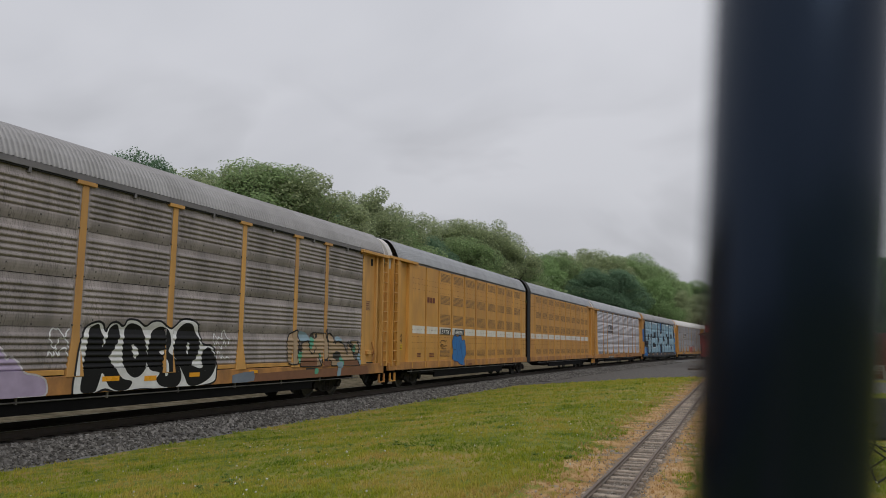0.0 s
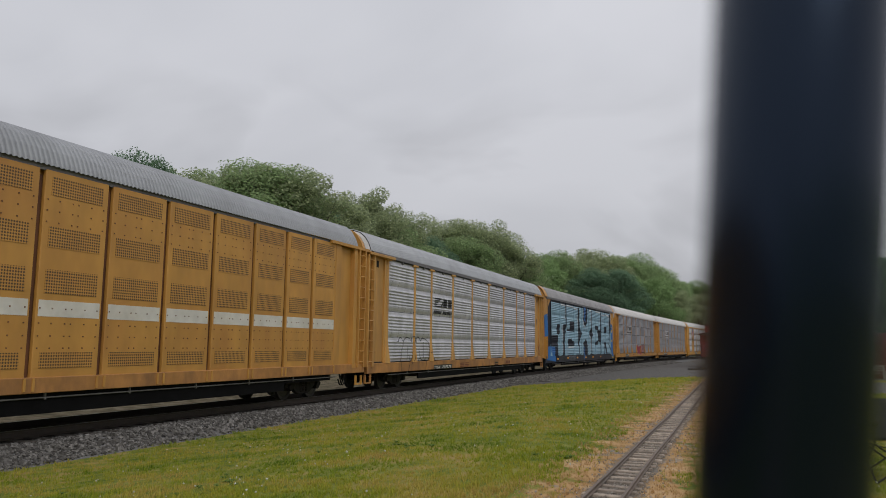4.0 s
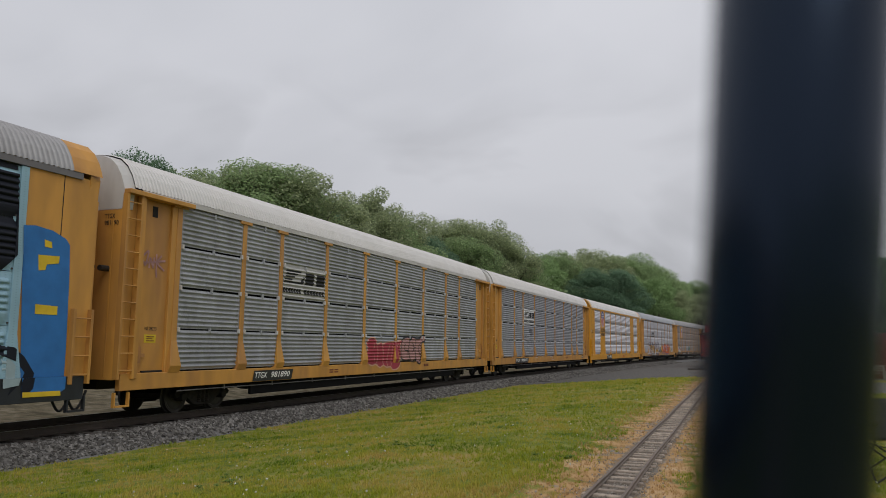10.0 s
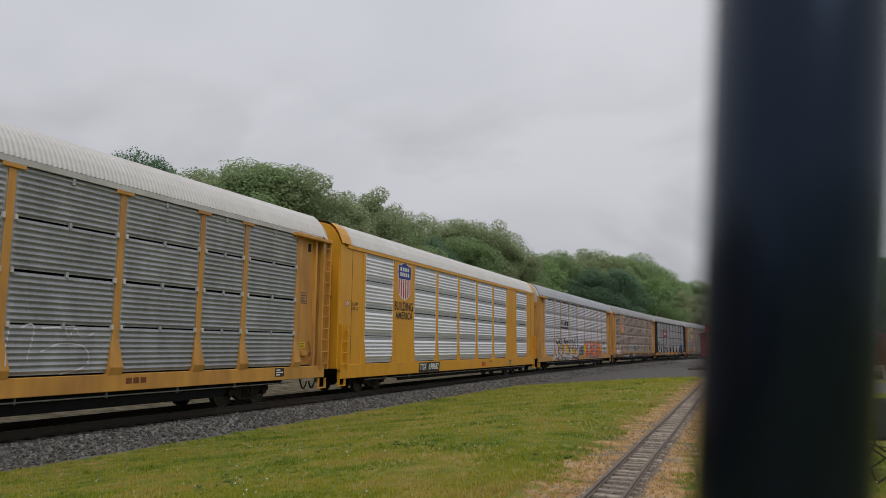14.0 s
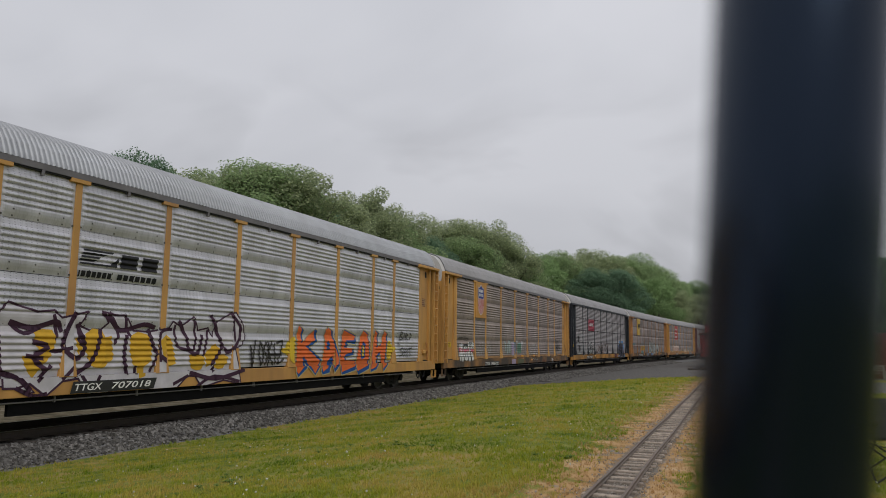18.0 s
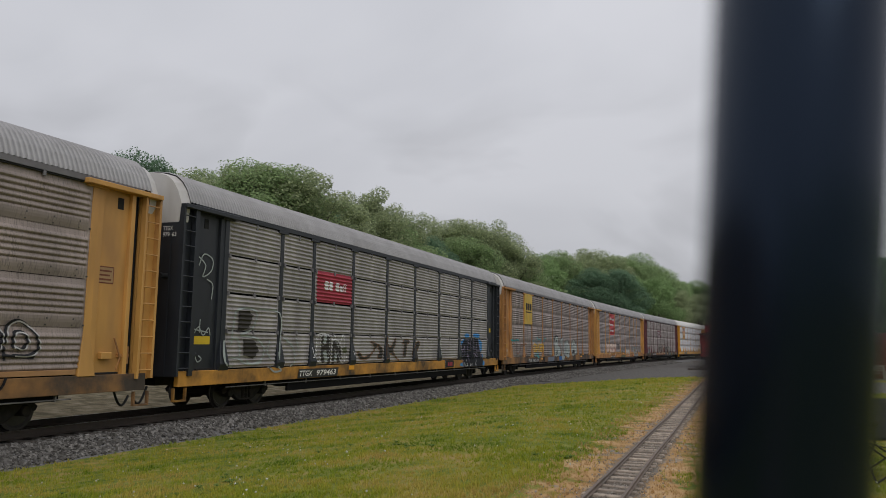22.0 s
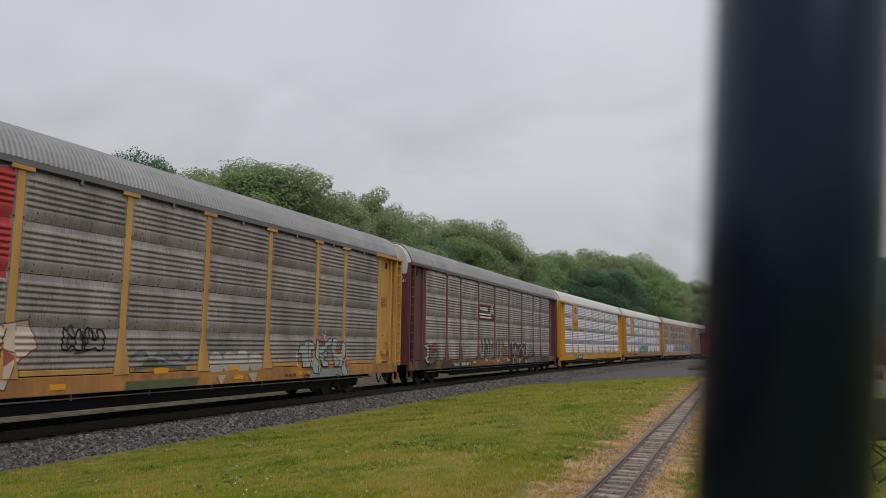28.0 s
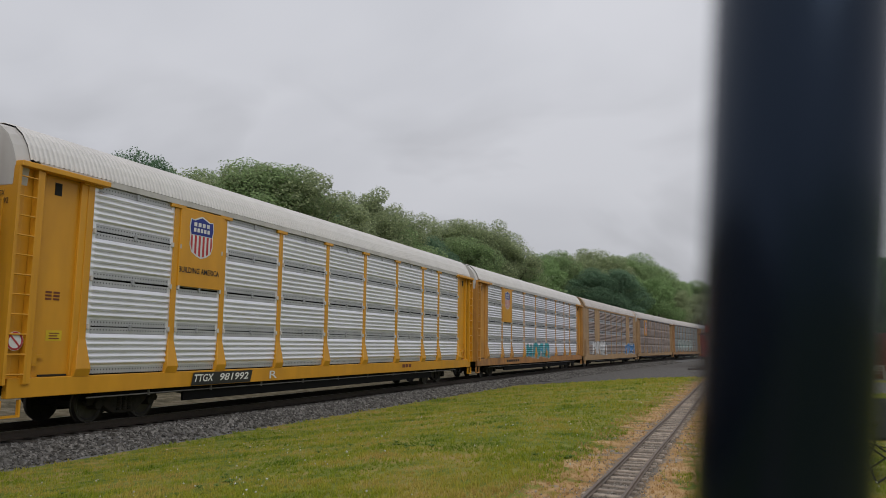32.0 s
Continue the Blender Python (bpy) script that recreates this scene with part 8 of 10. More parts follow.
reflector(car_m, 13.94, 14.44, 1.09, 1.22)
reflector(car_m, 16.84, 17.34, 1.10, 1.21)
reflector(car_m, 17.14, 17.54, 0.84, 0.95)
reflector(car_m, 20.54, 21.04, 0.85, 0.96)
reflector(car_m, 22.64, 23.04, 0.87, 0.98)
bars(car_m, 19.67, 20.37, 0.78, 0.95, PAINT["rust"], 1, 3)
notice(car_m, 26.64, 27.24, 3.36, 3.75)
notice(car_m, 26.74, 27.14, 2.11, 2.32)
arc_panel(car_n, 10.02, 12.62, 3.27, 4.16)
marks(car_n, 5.93, 8.46, 0.820, 0.980, "TTGX 981831", INK)
patches(car_n, "umber", [(8.80, 1.01), (10.60, 1.07), (13.30, 1.09), (15.40, 1.11), (15.40, 0.85), (13.30, 0.80), (10.60, 0.78), (8.80, 0.76)])
sprayed(car_n, "clay", None, 0, [(9.20, 0.77), (9.40, 0.94), (9.80, 0.95), (9.90, 0.79)],
        [(11.30, 0.76), (11.60, 0.98), (12.20, 1.02), (12.60, 0.81), (12.30, 0.74)],
        [(13.20, 0.76), (13.50, 0.95), (15.00, 1.09), (15.10, 0.85), (14.30, 0.78)])
sprayed(car_n, "ash", "bone", 0.04, [(10.37, 1.46), (10.34, 2.14), (10.48, 2.28), (10.65, 2.12), (10.69, 1.67), (10.36, 1.25)],
        [(10.91, 1.78), (10.89, 2.15), (11.02, 2.3), (11.23, 2.25), (11.32, 2.0), (11.6, 1.89), (11.57, 1.5), (11.46, 1.17), (10.93, 1.13), (10.78, 1.4)],
        [(11.71, 1.5), (11.66, 2.15), (11.81, 2.32), (12.02, 2.18), (12.04, 1.78), (11.95, 1.21), (11.74, 1.16)],
        [(12.0, 1.84), (12.39, 2.05), (12.59, 2.02), (12.64, 1.84), (12.4, 1.49), (12.16, 1.26), (12.0, 1.43)],
        [(12.87, 1.96), (13.1, 2.18), (13.35, 2.19), (13.3, 1.72), (13.1, 1.17), (12.85, 1.24)],
        [(13.47, 1.72), (13.56, 2.22), (13.77, 2.33), (13.94, 1.91), (13.86, 1.22), (13.43, 1.17)])
sprayed(car_n, "clay", "bone", 0.035, [(14.23, 1.14), (14.19, 2.11), (14.36, 2.34), (14.61, 2.22), (14.78, 1.86), (15.13, 1.86), (15.54, 1.79), (15.65, 1.17)])
sprayed(car_n, "smoke", None, 0, [(16.0, 1.19), (15.91, 1.9), (16.09, 2.1), (16.33, 2.17), (16.47, 2.04), (17.0, 2.05), (17.13, 2.19), (17.67, 1.92), (17.94, 1.93), (18.17, 2.1), (18.52, 1.83), (18.54, 1.18)],
        [(18.67, 1.18), (18.64, 1.93), (18.79, 2.14), (18.99, 2.19), (19.14, 2.04), (19.67, 2.1), (19.79, 1.95), (19.78, 1.17)],
        [(15.99, 1.08), (16.02, 0.74), (16.62, 0.72), (17.32, 0.71), (17.28, 1.1)],
        [(18.68, 1.08), (19.79, 1.06), (20.24, 1.08), (20.19, 0.75), (18.77, 0.75)], k=1)
sprayed(car_n, "sage", None, 0, [(20.21, 1.51), (20.34, 1.81), (20.72, 2.01), (21.1, 1.87), (21.34, 1.62), (21.33, 1.21), (20.16, 1.19)],
        [(20.24, 1.05), (21.38, 1.07), (21.36, 0.76), (20.19, 0.78)],
        [(22.23, 1.07), (23.0, 1.08), (22.97, 0.81), (22.25, 0.81)], k=2)
sprayed(car_n, "bone", None, 0, [(16.37, 2.06), (16.55, 2.0), (16.5, 1.68), (16.42, 1.75)],
        [(16.59, 1.59), (16.71, 1.68), (16.71, 1.41), (16.51, 1.38)],
        [(16.95, 1.77), (17.14, 1.77), (17.13, 1.54), (17.06, 1.08), (16.91, 1.0), (16.92, 1.18)],
        [(18.62, 1.7), (18.89, 1.73), (18.9, 1.42), (19.1, 1.21), (18.79, 1.3)],
        [(19.23, 1.73), (19.37, 1.78), (19.39, 1.49), (19.22, 1.5)],
        [(19.61, 1.94), (19.85, 1.95), (19.86, 1.17), (19.21, 1.19), (19.2, 1.24), (19.63, 1.25)],
        [(19.3, 0.9), (19.5, 1.05), (19.71, 0.75), (19.32, 0.74)],
        [(16.43, 1.11), (16.53, 1.1), (16.63, 0.75), (16.44, 0.76)],
        [(17.84, 1.06), (17.93, 1.05), (18.0, 0.74), (17.83, 0.77)], k=1)
sprayed(car_n, "slate", None, 0, [(16.83, 0.94), (16.97, 0.88), (17.11, 0.83), (17.12, 0.75), (16.82, 0.78)],
        [(19.8, 0.93), (20.17, 1.0), (20.11, 0.78), (19.78, 0.75)], k=2)
lines(car_n, "bone", 0.065, [(15.91, 1.94), (16.09, 2.12), (16.3, 2.24), (16.42, 2.08), (16.55, 2.04)],
        [(16.99, 1.91), (17.02, 2.19), (17.18, 2.23), (17.67, 1.94), (17.94, 1.94), (18.15, 2.2), (18.45, 1.88), (18.55, 1.83)],
        [(17.17, 1.75), (17.15, 1.64), (17.47, 1.54), (17.45, 1.16), (17.38, 0.98), (17.51, 0.76)],
        [(17.95, 1.1), (17.89, 1.46), (18.12, 1.61), (18.49, 1.8)],
        [(18.65, 1.83), (18.67, 1.98), (18.82, 2.13)],
        [(18.92, 2.19), (19.14, 2.04)],
        [(19.18, 1.99), (19.63, 2.11), (19.83, 1.95)],
        [(20.2, 1.57), (20.29, 1.84), (20.72, 2.04), (21.14, 1.9), (21.38, 1.62)],
        [(19.96, 1.68), (20.12, 1.68), (20.21, 1.4)],
        [(20.53, 1.4), (20.64, 1.54), (20.88, 1.51), (20.94, 1.28), (20.7, 1.23)])
lines(car_n, "bone", 0.04, [(10.97, 1.42), (11.15, 1.6), (11.4, 1.42), (11.22, 1.24), (10.97, 1.42)],
        [(10.19, 1.18), (10.58, 1.51), (10.68, 1.83)],
        [(9.88, 1.47), (10.08, 1.77), (10.15, 1.93)],
        [(11.96, 1.44), (12.08, 1.75), (12.24, 1.66), (12.11, 1.4)],
        [(13.5, 1.35), (13.69, 1.69), (13.83, 1.53), (13.72, 1.31)],
        [(14.21, 1.34), (14.56, 1.66), (14.82, 1.39), (14.69, 1.16)],
        [(14.95, 1.66), (15.35, 1.66), (15.16, 1.45), (15.48, 1.31)],
        [(16.33, 1.37), (16.53, 1.72)],
        [(16.93, 1.14), (16.99, 1.8), (17.25, 1.65), (17.28, 1.21)],
        [(17.78, 1.19), (17.88, 1.57), (18.32, 1.8)],
        [(18.75, 1.45), (19.08, 1.73), (19.2, 2.05)],
        [(20.42, 1.64), (20.9, 1.73), (20.84, 1.3)],
        [(10.69, 0.98), (11.0, 1.1), (11.15, 0.9)],
        [(11.5, 0.75), (11.82, 0.98), (12.56, 0.95), (12.82, 0.74)],
        [(12.95, 1.09), (13.21, 0.81)],
        [(13.61, 1.07), (13.9, 0.77)],
        [(16.24, 1.12), (16.49, 0.87)],
        [(17.17, 1.06), (17.43, 0.83)])
lines(car_n, "pale", 0.03, [(7.90, 1.90), (8.00, 1.77), (8.10, 1.86), (8.20, 1.74), (8.30, 1.84)],
        [(7.90, 1.65), (8.00, 1.70), (8.30, 1.63)],
        [(7.90, 1.40), (8.00, 1.56), (8.30, 1.58)])
sprayed(car_n, "haze", "ink", 0.045, [(2.21, 1.83), (2.51, 1.89), (2.75, 1.85), (2.83, 1.61), (2.76, 1.29), (2.76, 1.02), (2.41, 1.07), (2.22, 1.3), (2.55, 1.38), (2.53, 1.65), (2.3, 1.73)])
sprayed(car_n, "brick", "ink", 0.045, [(2.69, 1.85), (3.05, 1.81), (3.23, 1.85), (3.67, 1.9), (3.81, 1.77), (3.75, 1.65), (3.31, 1.65), (3.21, 1.36), (3.11, 1.04), (2.82, 0.97), (2.85, 1.29), (2.95, 1.61)])
sprayed(car_n, "sage", "ink", 0.045, [(3.5, 1.61), (3.89, 1.56), (3.99, 1.39), (3.79, 1.19), (3.48, 1.07), (3.06, 0.98), (3.15, 1.28), (3.26, 1.53)])
tag(car_n, 7.82, 8.42, 1.41, 1.93, PAINT["bone"], 31)
notice(car_n, 26.41, 27.01, 3.29, 3.67)
reflector(car_n, 8.92, 9.42, 0.92, 1.03)
reflector(car_n, 11.02, 11.42, 0.97, 1.09)
reflector(car_n, 13.12, 13.62, 0.92, 1.04)
reflector(car_n, 15.22, 15.72, 0.92, 1.06)
reflector(car_n, 17.72, 18.32, 0.92, 1.04)
# the last cars
shield_panel(car_o, 5.19, 7.19, 3.30, 5.27)
words(car_o, 5.24, 6.86, 3.65, 3.80, "BUILDING AMERICA", INK)
marks(car_o, 6.03, 8.39, 0.835, 1.030, "TTGX 981992", INK)
sill_text(car_o, 9.49, 9.89, 0.80, 1.03, "R", PAINT["white"])
notice(car_o, 1.49, 1.89, 1.86, 2.08)
no_entry(car_o, 0.49, 0.79, 1.66, 2.04)
bars(car_o, 1.39, 1.79, 2.70, 2.91, PAINT["rust"], 3, 2)
bars(car_o, 19.29, 20.29, 0.86, 1.09, PAINT["rust"], 1, 3)
wild_letters(car_p, 10.5, 16.7, 1.0, 2.1, PAINT["teal"], PAINT["pale"], PAINT["azure"], 4, 41)
shield_panel(car_p, 5.19, 7.19, 3.30, 5.27)
bars(car_p, 5.9, 8.7, 0.84, 1.06, PAINT["ink"], 1, 6)
wild_letters(car_q, 3.9, 10.6, 1.0, 2.4, PAINT["white"], PAINT["grey"], PAINT["pale"], 4, 42)
wild_letters(car_q, 20.7, 27.2, 1.0, 2.3, PAINT["azure"], PAINT["white"], PAINT["lilac"], 5, 43)
outline_letters(car_r, 8.0, 20.0, 1.1, 2.1, PAINT["pale"], 7)
wild_letters(car_s, 4.9, 20.8, 1.2, 3.2, PAINT["frost"], PAINT["sage"], PAINT["seafoam"], 5, 44)
shield_panel(car_r, 5.19, 7.19, 3.30, 5.27)
end_marks(car_d, "707573", INK)
end_marks(car_f, "981890", INK)
end_marks(car_g, "983073", INK)
end_marks(car_i, "707018", INK)
end_marks(car_j, "985792", INK)
end_marks(car_k, "979463", CHALK)
end_marks(car_l, "965751", INK)
end_marks(car_m, "996177", INK)
end_marks(car_n, "981831", CHALK)
end_marks(car_o, "981992", INK)

# ---- ground ----
MINI_X, MINI_LEAN = -1.280, 0.0160   # centre line of the little railway: x = MINI_X - MINI_LEAN * y


def ground_z(x, y):
    """The lawn falls gently from the eye's side to the foot of the track bed; a wooded hill rises beyond."""
    u = x - float(np.interp(y, TY, TX))
    if u > 2:
        f = min(1.0, max(0.0, (u - 2.6) / 9.5))
        z = -0.52 + 0.88 * (f * f * (3 - 2 * f) * 0.5 + 0.5 * f)
        far = min(1.0, max(0.0, (y - 34) / 40))
        return z * (1 - far) + (-0.42) * far if z > -0.42 else z
    if u > -3.5:
        return -0.52
    w = -3.5 - u
    rise = max(0.0, w - 9) * 0.11
    return -0.52 + min(0.5, w * 0.08) + min(rise, 9.0)


def ground_material():
    m, n, l, b = tree_of("lawn_and_gravel_ground")
    tc = n.new("ShaderNodeTexCoord")

    def noise_of(scale, detail=5, rough=0.55):
        t = n.new("ShaderNodeTexNoise")
        t.inputs["Scale"].default_value, t.inputs["Detail"].default_value, t.inputs["Roughness"].default_value = scale, detail, rough
        l.new(tc.outputs["Object"], t.inputs["Vector"])
        return t.outputs["Fac"]

    def ramp(src, stops):
        r = n.new("ShaderNodeValToRGB")
        r.color_ramp.elements[0].position, r.color_ramp.elements[0].color = stops[0][0], (*stops[0][1], 1)
        r.color_ramp.elements[1].position, r.color_ramp.elements[1].color = stops[-1][0], (*stops[-1][1], 1)
        for p, c in stops[1:-1]:
            e = r.color_ramp.elements.new(p)
            e.color = (*c, 1)
        l.new(src, r.inputs[0])
        return r.outputs[0]

    def calc(op, a, c=None, d=None):
        t = n.new("ShaderNodeMath")
        t.operation = op
        for i, v in enumerate((a, c, d)):
            if v is None:
                continue
            if isinstance(v, (int, float)):
                t.inputs[i].default_value = v
            else:
                l.new(v, t.inputs[i])
        return t.outputs[0]

    def mix(f, a, c):
        t = n.new("ShaderNodeMixRGB")
        l.new(f, t.inputs[0])
        l.new(a, t.inputs[1])
        l.new(c, t.inputs[2])
        return t.outputs[0]

    def smooth(src, lo, hi):
        t = n.new("ShaderNodeMapRange")
        t.interpolation_type = "SMOOTHSTEP"
        t.inputs["From Min"].default_value, t.inputs["From Max"].default_value = lo, hi
        l.new(src, t.inputs["Value"])
        return t.outputs[0]

    xyz = n.new("ShaderNodeSeparateXYZ")
    l.new(tc.outputs["Object"], xyz.inputs[0])
    X, Y = xyz.outputs["X"], xyz.outputs["Y"]
    big, mid, fine = noise_of(0.35), noise_of(2.2), noise_of(26.0, 3)
    grass = ramp(calc("ADD", calc("MULTIPLY", mid, 0.6), calc("MULTIPLY", big, 0.4)), [(0.36, (0.075, 0.125, 0.018)), (0.5, (0.20, 0.215, 0.040)), (0.62, (0.33, 0.245, 0.085))])
    dead = ramp(mid, [(0.3, (0.27, 0.15, 0.065)), (0.5, (0.45, 0.28, 0.125)), (0.7, (0.52, 0.36, 0.20))])
    stone = ramp(fine, [(0.3, (0.085, 0.082, 0.08)), (0.5, (0.155, 0.15, 0.145)), (0.75, (0.26, 0.25, 0.24))])
    # scorched strip along the little railway
    off = calc("ABSOLUTE", calc("ADD", calc("ADD", X, -MINI_X), calc("MULTIPLY", Y, MINI_LEAN)))
    edge = calc("ADD", off, calc("MULTIPLY", calc("SUBTRACT", mid, 0.5), -2.2))
    strip = calc("SUBTRACT", 1.0, smooth(edge, 0.55, 0.95))
    grit = noise_of(1.7, 5)
    dead = mix(smooth(grit, 0.54, 0.64), dead, ramp(fine, [(0.3, (0.15, 0.135, 0.115)), (0.5, (0.25, 0.225, 0.195)), (0.75, (0.36, 0.33, 0.29))]))
    col = mix(strip, grass, dead)
    bed = calc("SUBTRACT", 1.0, smooth(calc("ADD", off, calc("MULTIPLY", calc("SUBTRACT", fine, 0.5), -0.3)), 0.22, 0.34))
    col = mix(bed, col, ramp(fine, [(0.3, (0.085, 0.070, 0.056)), (0.5, (0.15, 0.128, 0.105)), (0.75, (0.25, 0.22, 0.185))]))
    patch = noise_of(7.0, 4)
    rough_stone = mix(smooth(patch, 0.4, 0.62), ramp(fine, [(0.3, (0.062, 0.058, 0.054)), (0.7, (0.135, 0.127, 0.118))]), ramp(fine, [(0.3, (0.095, 0.088, 0.082)), (0.7, (0.21, 0.198, 0.185))]))
    rough_stone = mix(smooth(mid, 0.35, 0.7), rough_stone, ramp(fine, [(0.3, (0.068, 0.064, 0.059)), (0.7, (0.160, 0.150, 0.140))]))
    # gravel yard beyond the lawn
    line = calc("ADD", Y, calc("MULTIPLY", X, -0.55))
    yard = smooth(calc("ADD", line, calc("MULTIPLY", calc("SUBTRACT", mid, 0.5), 3.0)), 52.0, 54.0)
    col = mix(yard, col, rough_stone)
    # worn strip and leaf litter on the far side of the track
    stony = calc("SUBTRACT", 1.0, smooth(calc("ADD", X, calc("MULTIPLY", calc("SUBTRACT", mid, 0.5), 2.0)), -18.5, -17.0))
    litter = ramp(mid, [(0.35, (0.075, 0.065, 0.04)), (0.52, (0.15, 0.125, 0.08)), (0.7, (0.23, 0.20, 0.15))])
    col = mix(stony, col, litter)
    # drive on the far side of the post
    wob = calc("MULTIPLY", calc("SUBTRACT", mid, 0.5), 2.0)
    drive = calc("MULTIPLY", smooth(calc("ADD", X, wob), 2.0, 2.6), calc("MULTIPLY", smooth(calc("ADD", Y, wob), 30.0, 31.5), calc("SUBTRACT", 1.0, smooth(calc("ADD", Y, wob), 48.0, 50.0))))
    col = mix(drive, col, stone)
    l.new(col, b.inputs["Base Color"])
    b.inputs["Roughness"].default_value = 0.95
    b.inputs["Specular IOR Level"].default_value = 0.15
    bp = n.new("ShaderNodeBump")
    bp.inputs["Strength"].default_value, bp.inputs["Distance"].default_value = 0.8, 0.06
    l.new(calc("ADD", fine, mid), bp.inputs["Height"])
    l.new(bp.outputs[0], b.inputs["Normal"])
    return m


GROUND = ground_material()


def build_ground():
    xs = [-3000, -900, -400, -200, -120, -90] + [-70 + i * 2.0 for i in range(24)] + [-22 + i * 0.6 for i in range(60)] + [15, 20, 30, 60, 120, 300, 900, 3000]
    ys = [-3000, -600, -200, -80, -40, -20] + [-10 + i * 1.0 for i in range(110)] + [100 + i * 10 for i in range(16)] + [300, 400, 600, 1000, 3000]
    V = [(x, y, ground_z(x, min(max(y, -60), 400))) for y in ys for x in xs]
    k = len(xs)
    F = [(j * k + i, j * k + i + 1, (j + 1) * k + i + 1, (j + 1) * k + i) for j in range(len(ys) - 1) for i in range(k - 1)]
    ob = new("ground", mesh_of("ground", V, F, GROUND, smooth=True))
    tagged(ob, "mown lawn sloping to the track, gravel yard beyond", "ground", kind="structure")


build_ground()

# ---- main track ----
BALLAST = surface("grey_crushed_stone", (0.155, 0.15, 0.147), 0.95, vary=0.5, grain=22, stain=0.3, stain_color=(0.09, 0.085, 0.08), stain_scale=30, bump=0.9, bump_scale=26, spec=0.2)
RAILM = surface("brown_rail_steel", (0.052, 0.038, 0.03), 0.7, vary=0.25, grain=5, bump=0.1)
SHINE = surface("polished_rail_head", (0.30, 0.29, 0.28), 0.35, metal=0.9, vary=0.1, bump=0)
TIE = surface("creosoted_tie_wood", (0.05, 0.04, 0.032), 0.85, vary=0.35, grain=9, stain=0.4, stain_color=(0.10, 0.085, 0.07), bump=0.4, bump_scale=40)


def sweep(name, section, s0, s1, step, material, u0=0.0, closed=True):
    """A section of (u, z) points drawn along the track."""
    V, F = [], []
    ss = np.arange(s0, s1 + 1e-6, step)
    k = len(section)
    for s in ss:
        for u, z in section:
            V.append(tuple(on_track(s, u + u0, z)))
    for i in range(len(ss) - 1):
        F += [(i * k + j, i * k + (j + 1) % k, (i + 1) * k + (j + 1) % k, (i + 1) * k + j) for j in range(k if closed else k - 1)]
    return righted(mesh_of(name, V, F, material))


tagged(new("track_bed", sweep("track_bed", [(-3.4, -0.75), (-2.7, -0.52), (-1.75, -0.24), (-1.0, -0.24), (1.0, -0.24), (1.65, -0.24), (2.22, -0.50), (3.1, -0.90)], -70, 330, 2.0, BALLAST, closed=False)),
       "bed of grey crushed stone under the main track", "track bed", kind="structure")
RAIL = [(-0.07, -0.17), (0.07, -0.17), (0.07, -0.155), (0.012, -0.135), (0.012, -0.045), (0.036, -0.035), (0.036, -0.004), (0.026, 0.0), (-0.026, 0.0), (-0.036, -0.004), (-0.036, -0.035), (-0.012, -0.045), (-0.012, -0.135), (-0.07, -0.155)]
for u in (0.7525, -0.7525):
    rail = tagged(new("rail", sweep("rail", RAIL, -70, 330, 2.0, RAILM, u)), "brown steel rail with a worn shiny head", "rail", "rails of the main track", kind="structure")
    put("rail_head", sweep("rail_head", [(-0.024, 0.001), (0.024, 0.001), (0.024, 0.003), (-0.024, 0.003)], -70, 330, 2.0, SHINE, u), rail)


# ---- post close to the eye ----
POSTM = surface("dark_blue_black_gloss_paint", (0.0022, 0.0042, 0.0095), 0.20, vary=0.1, grain=3, bump=0, spec=0.47)
for node in POSTM.node_tree.nodes:
    if node.type == "BSDF_PRINCIPLED":
        node.inputs["Specular Tint"].default_value = (0.50, 0.68, 1.0, 1)


def near_post():
    m = still

    def place(px, py, d):
        h = math.tan(radians(60.53) / 2)
        v = m.to_3x3() @ Vector(((2 * px / 1568 - 1) * h, (882 - 2 * py) / 1568 * h, -1))
        return m.translation + v * d
    top, low = place(1420, 0, 0.396), place(1382, 882, 0.398)
    d = (top - low).normalized()
    r = 0.0442
    V, F = [], []
    a = low - d * ((low.z + 0.0 - 0.3) / d.z)
    tube_into(V, F, a, top + d * 1.2, r, 40)
    me = mesh_of("post", V, F, POSTM, smooth=False)
    for p in me.polygons:
        p.use_smooth = len(p.vertices) == 4
    ob = new("porch_post", me)
    tagged(ob, "dark blue-black glossy round post close by", "post")


near_post()



# ---- ties, ballast stones ----
bed = bpy.data.objects["track_bed"]
V, F = [], []
box_into(V, F, -0.115, 0.115, -1.3, 1.3, -0.36, -0.19)
TIE_MESH = bevelled(mesh_of("tie", V, F, TIE), 0.012, 1)
for i in range(215):
    s = 1.0 + i * 0.555
    h = np.interp(s, TS, TH)
    ob = put("tie", TIE_MESH, bed)
    ob.location = on_track(s + random.uniform(-0.02, 0.02), random.uniform(-0.03, 0.03), random.uniform(-0.01, 0.012))
    ob.rotation_euler = (0, 0, math.pi / 2 - h + random.uniform(-0.015, 0.015))


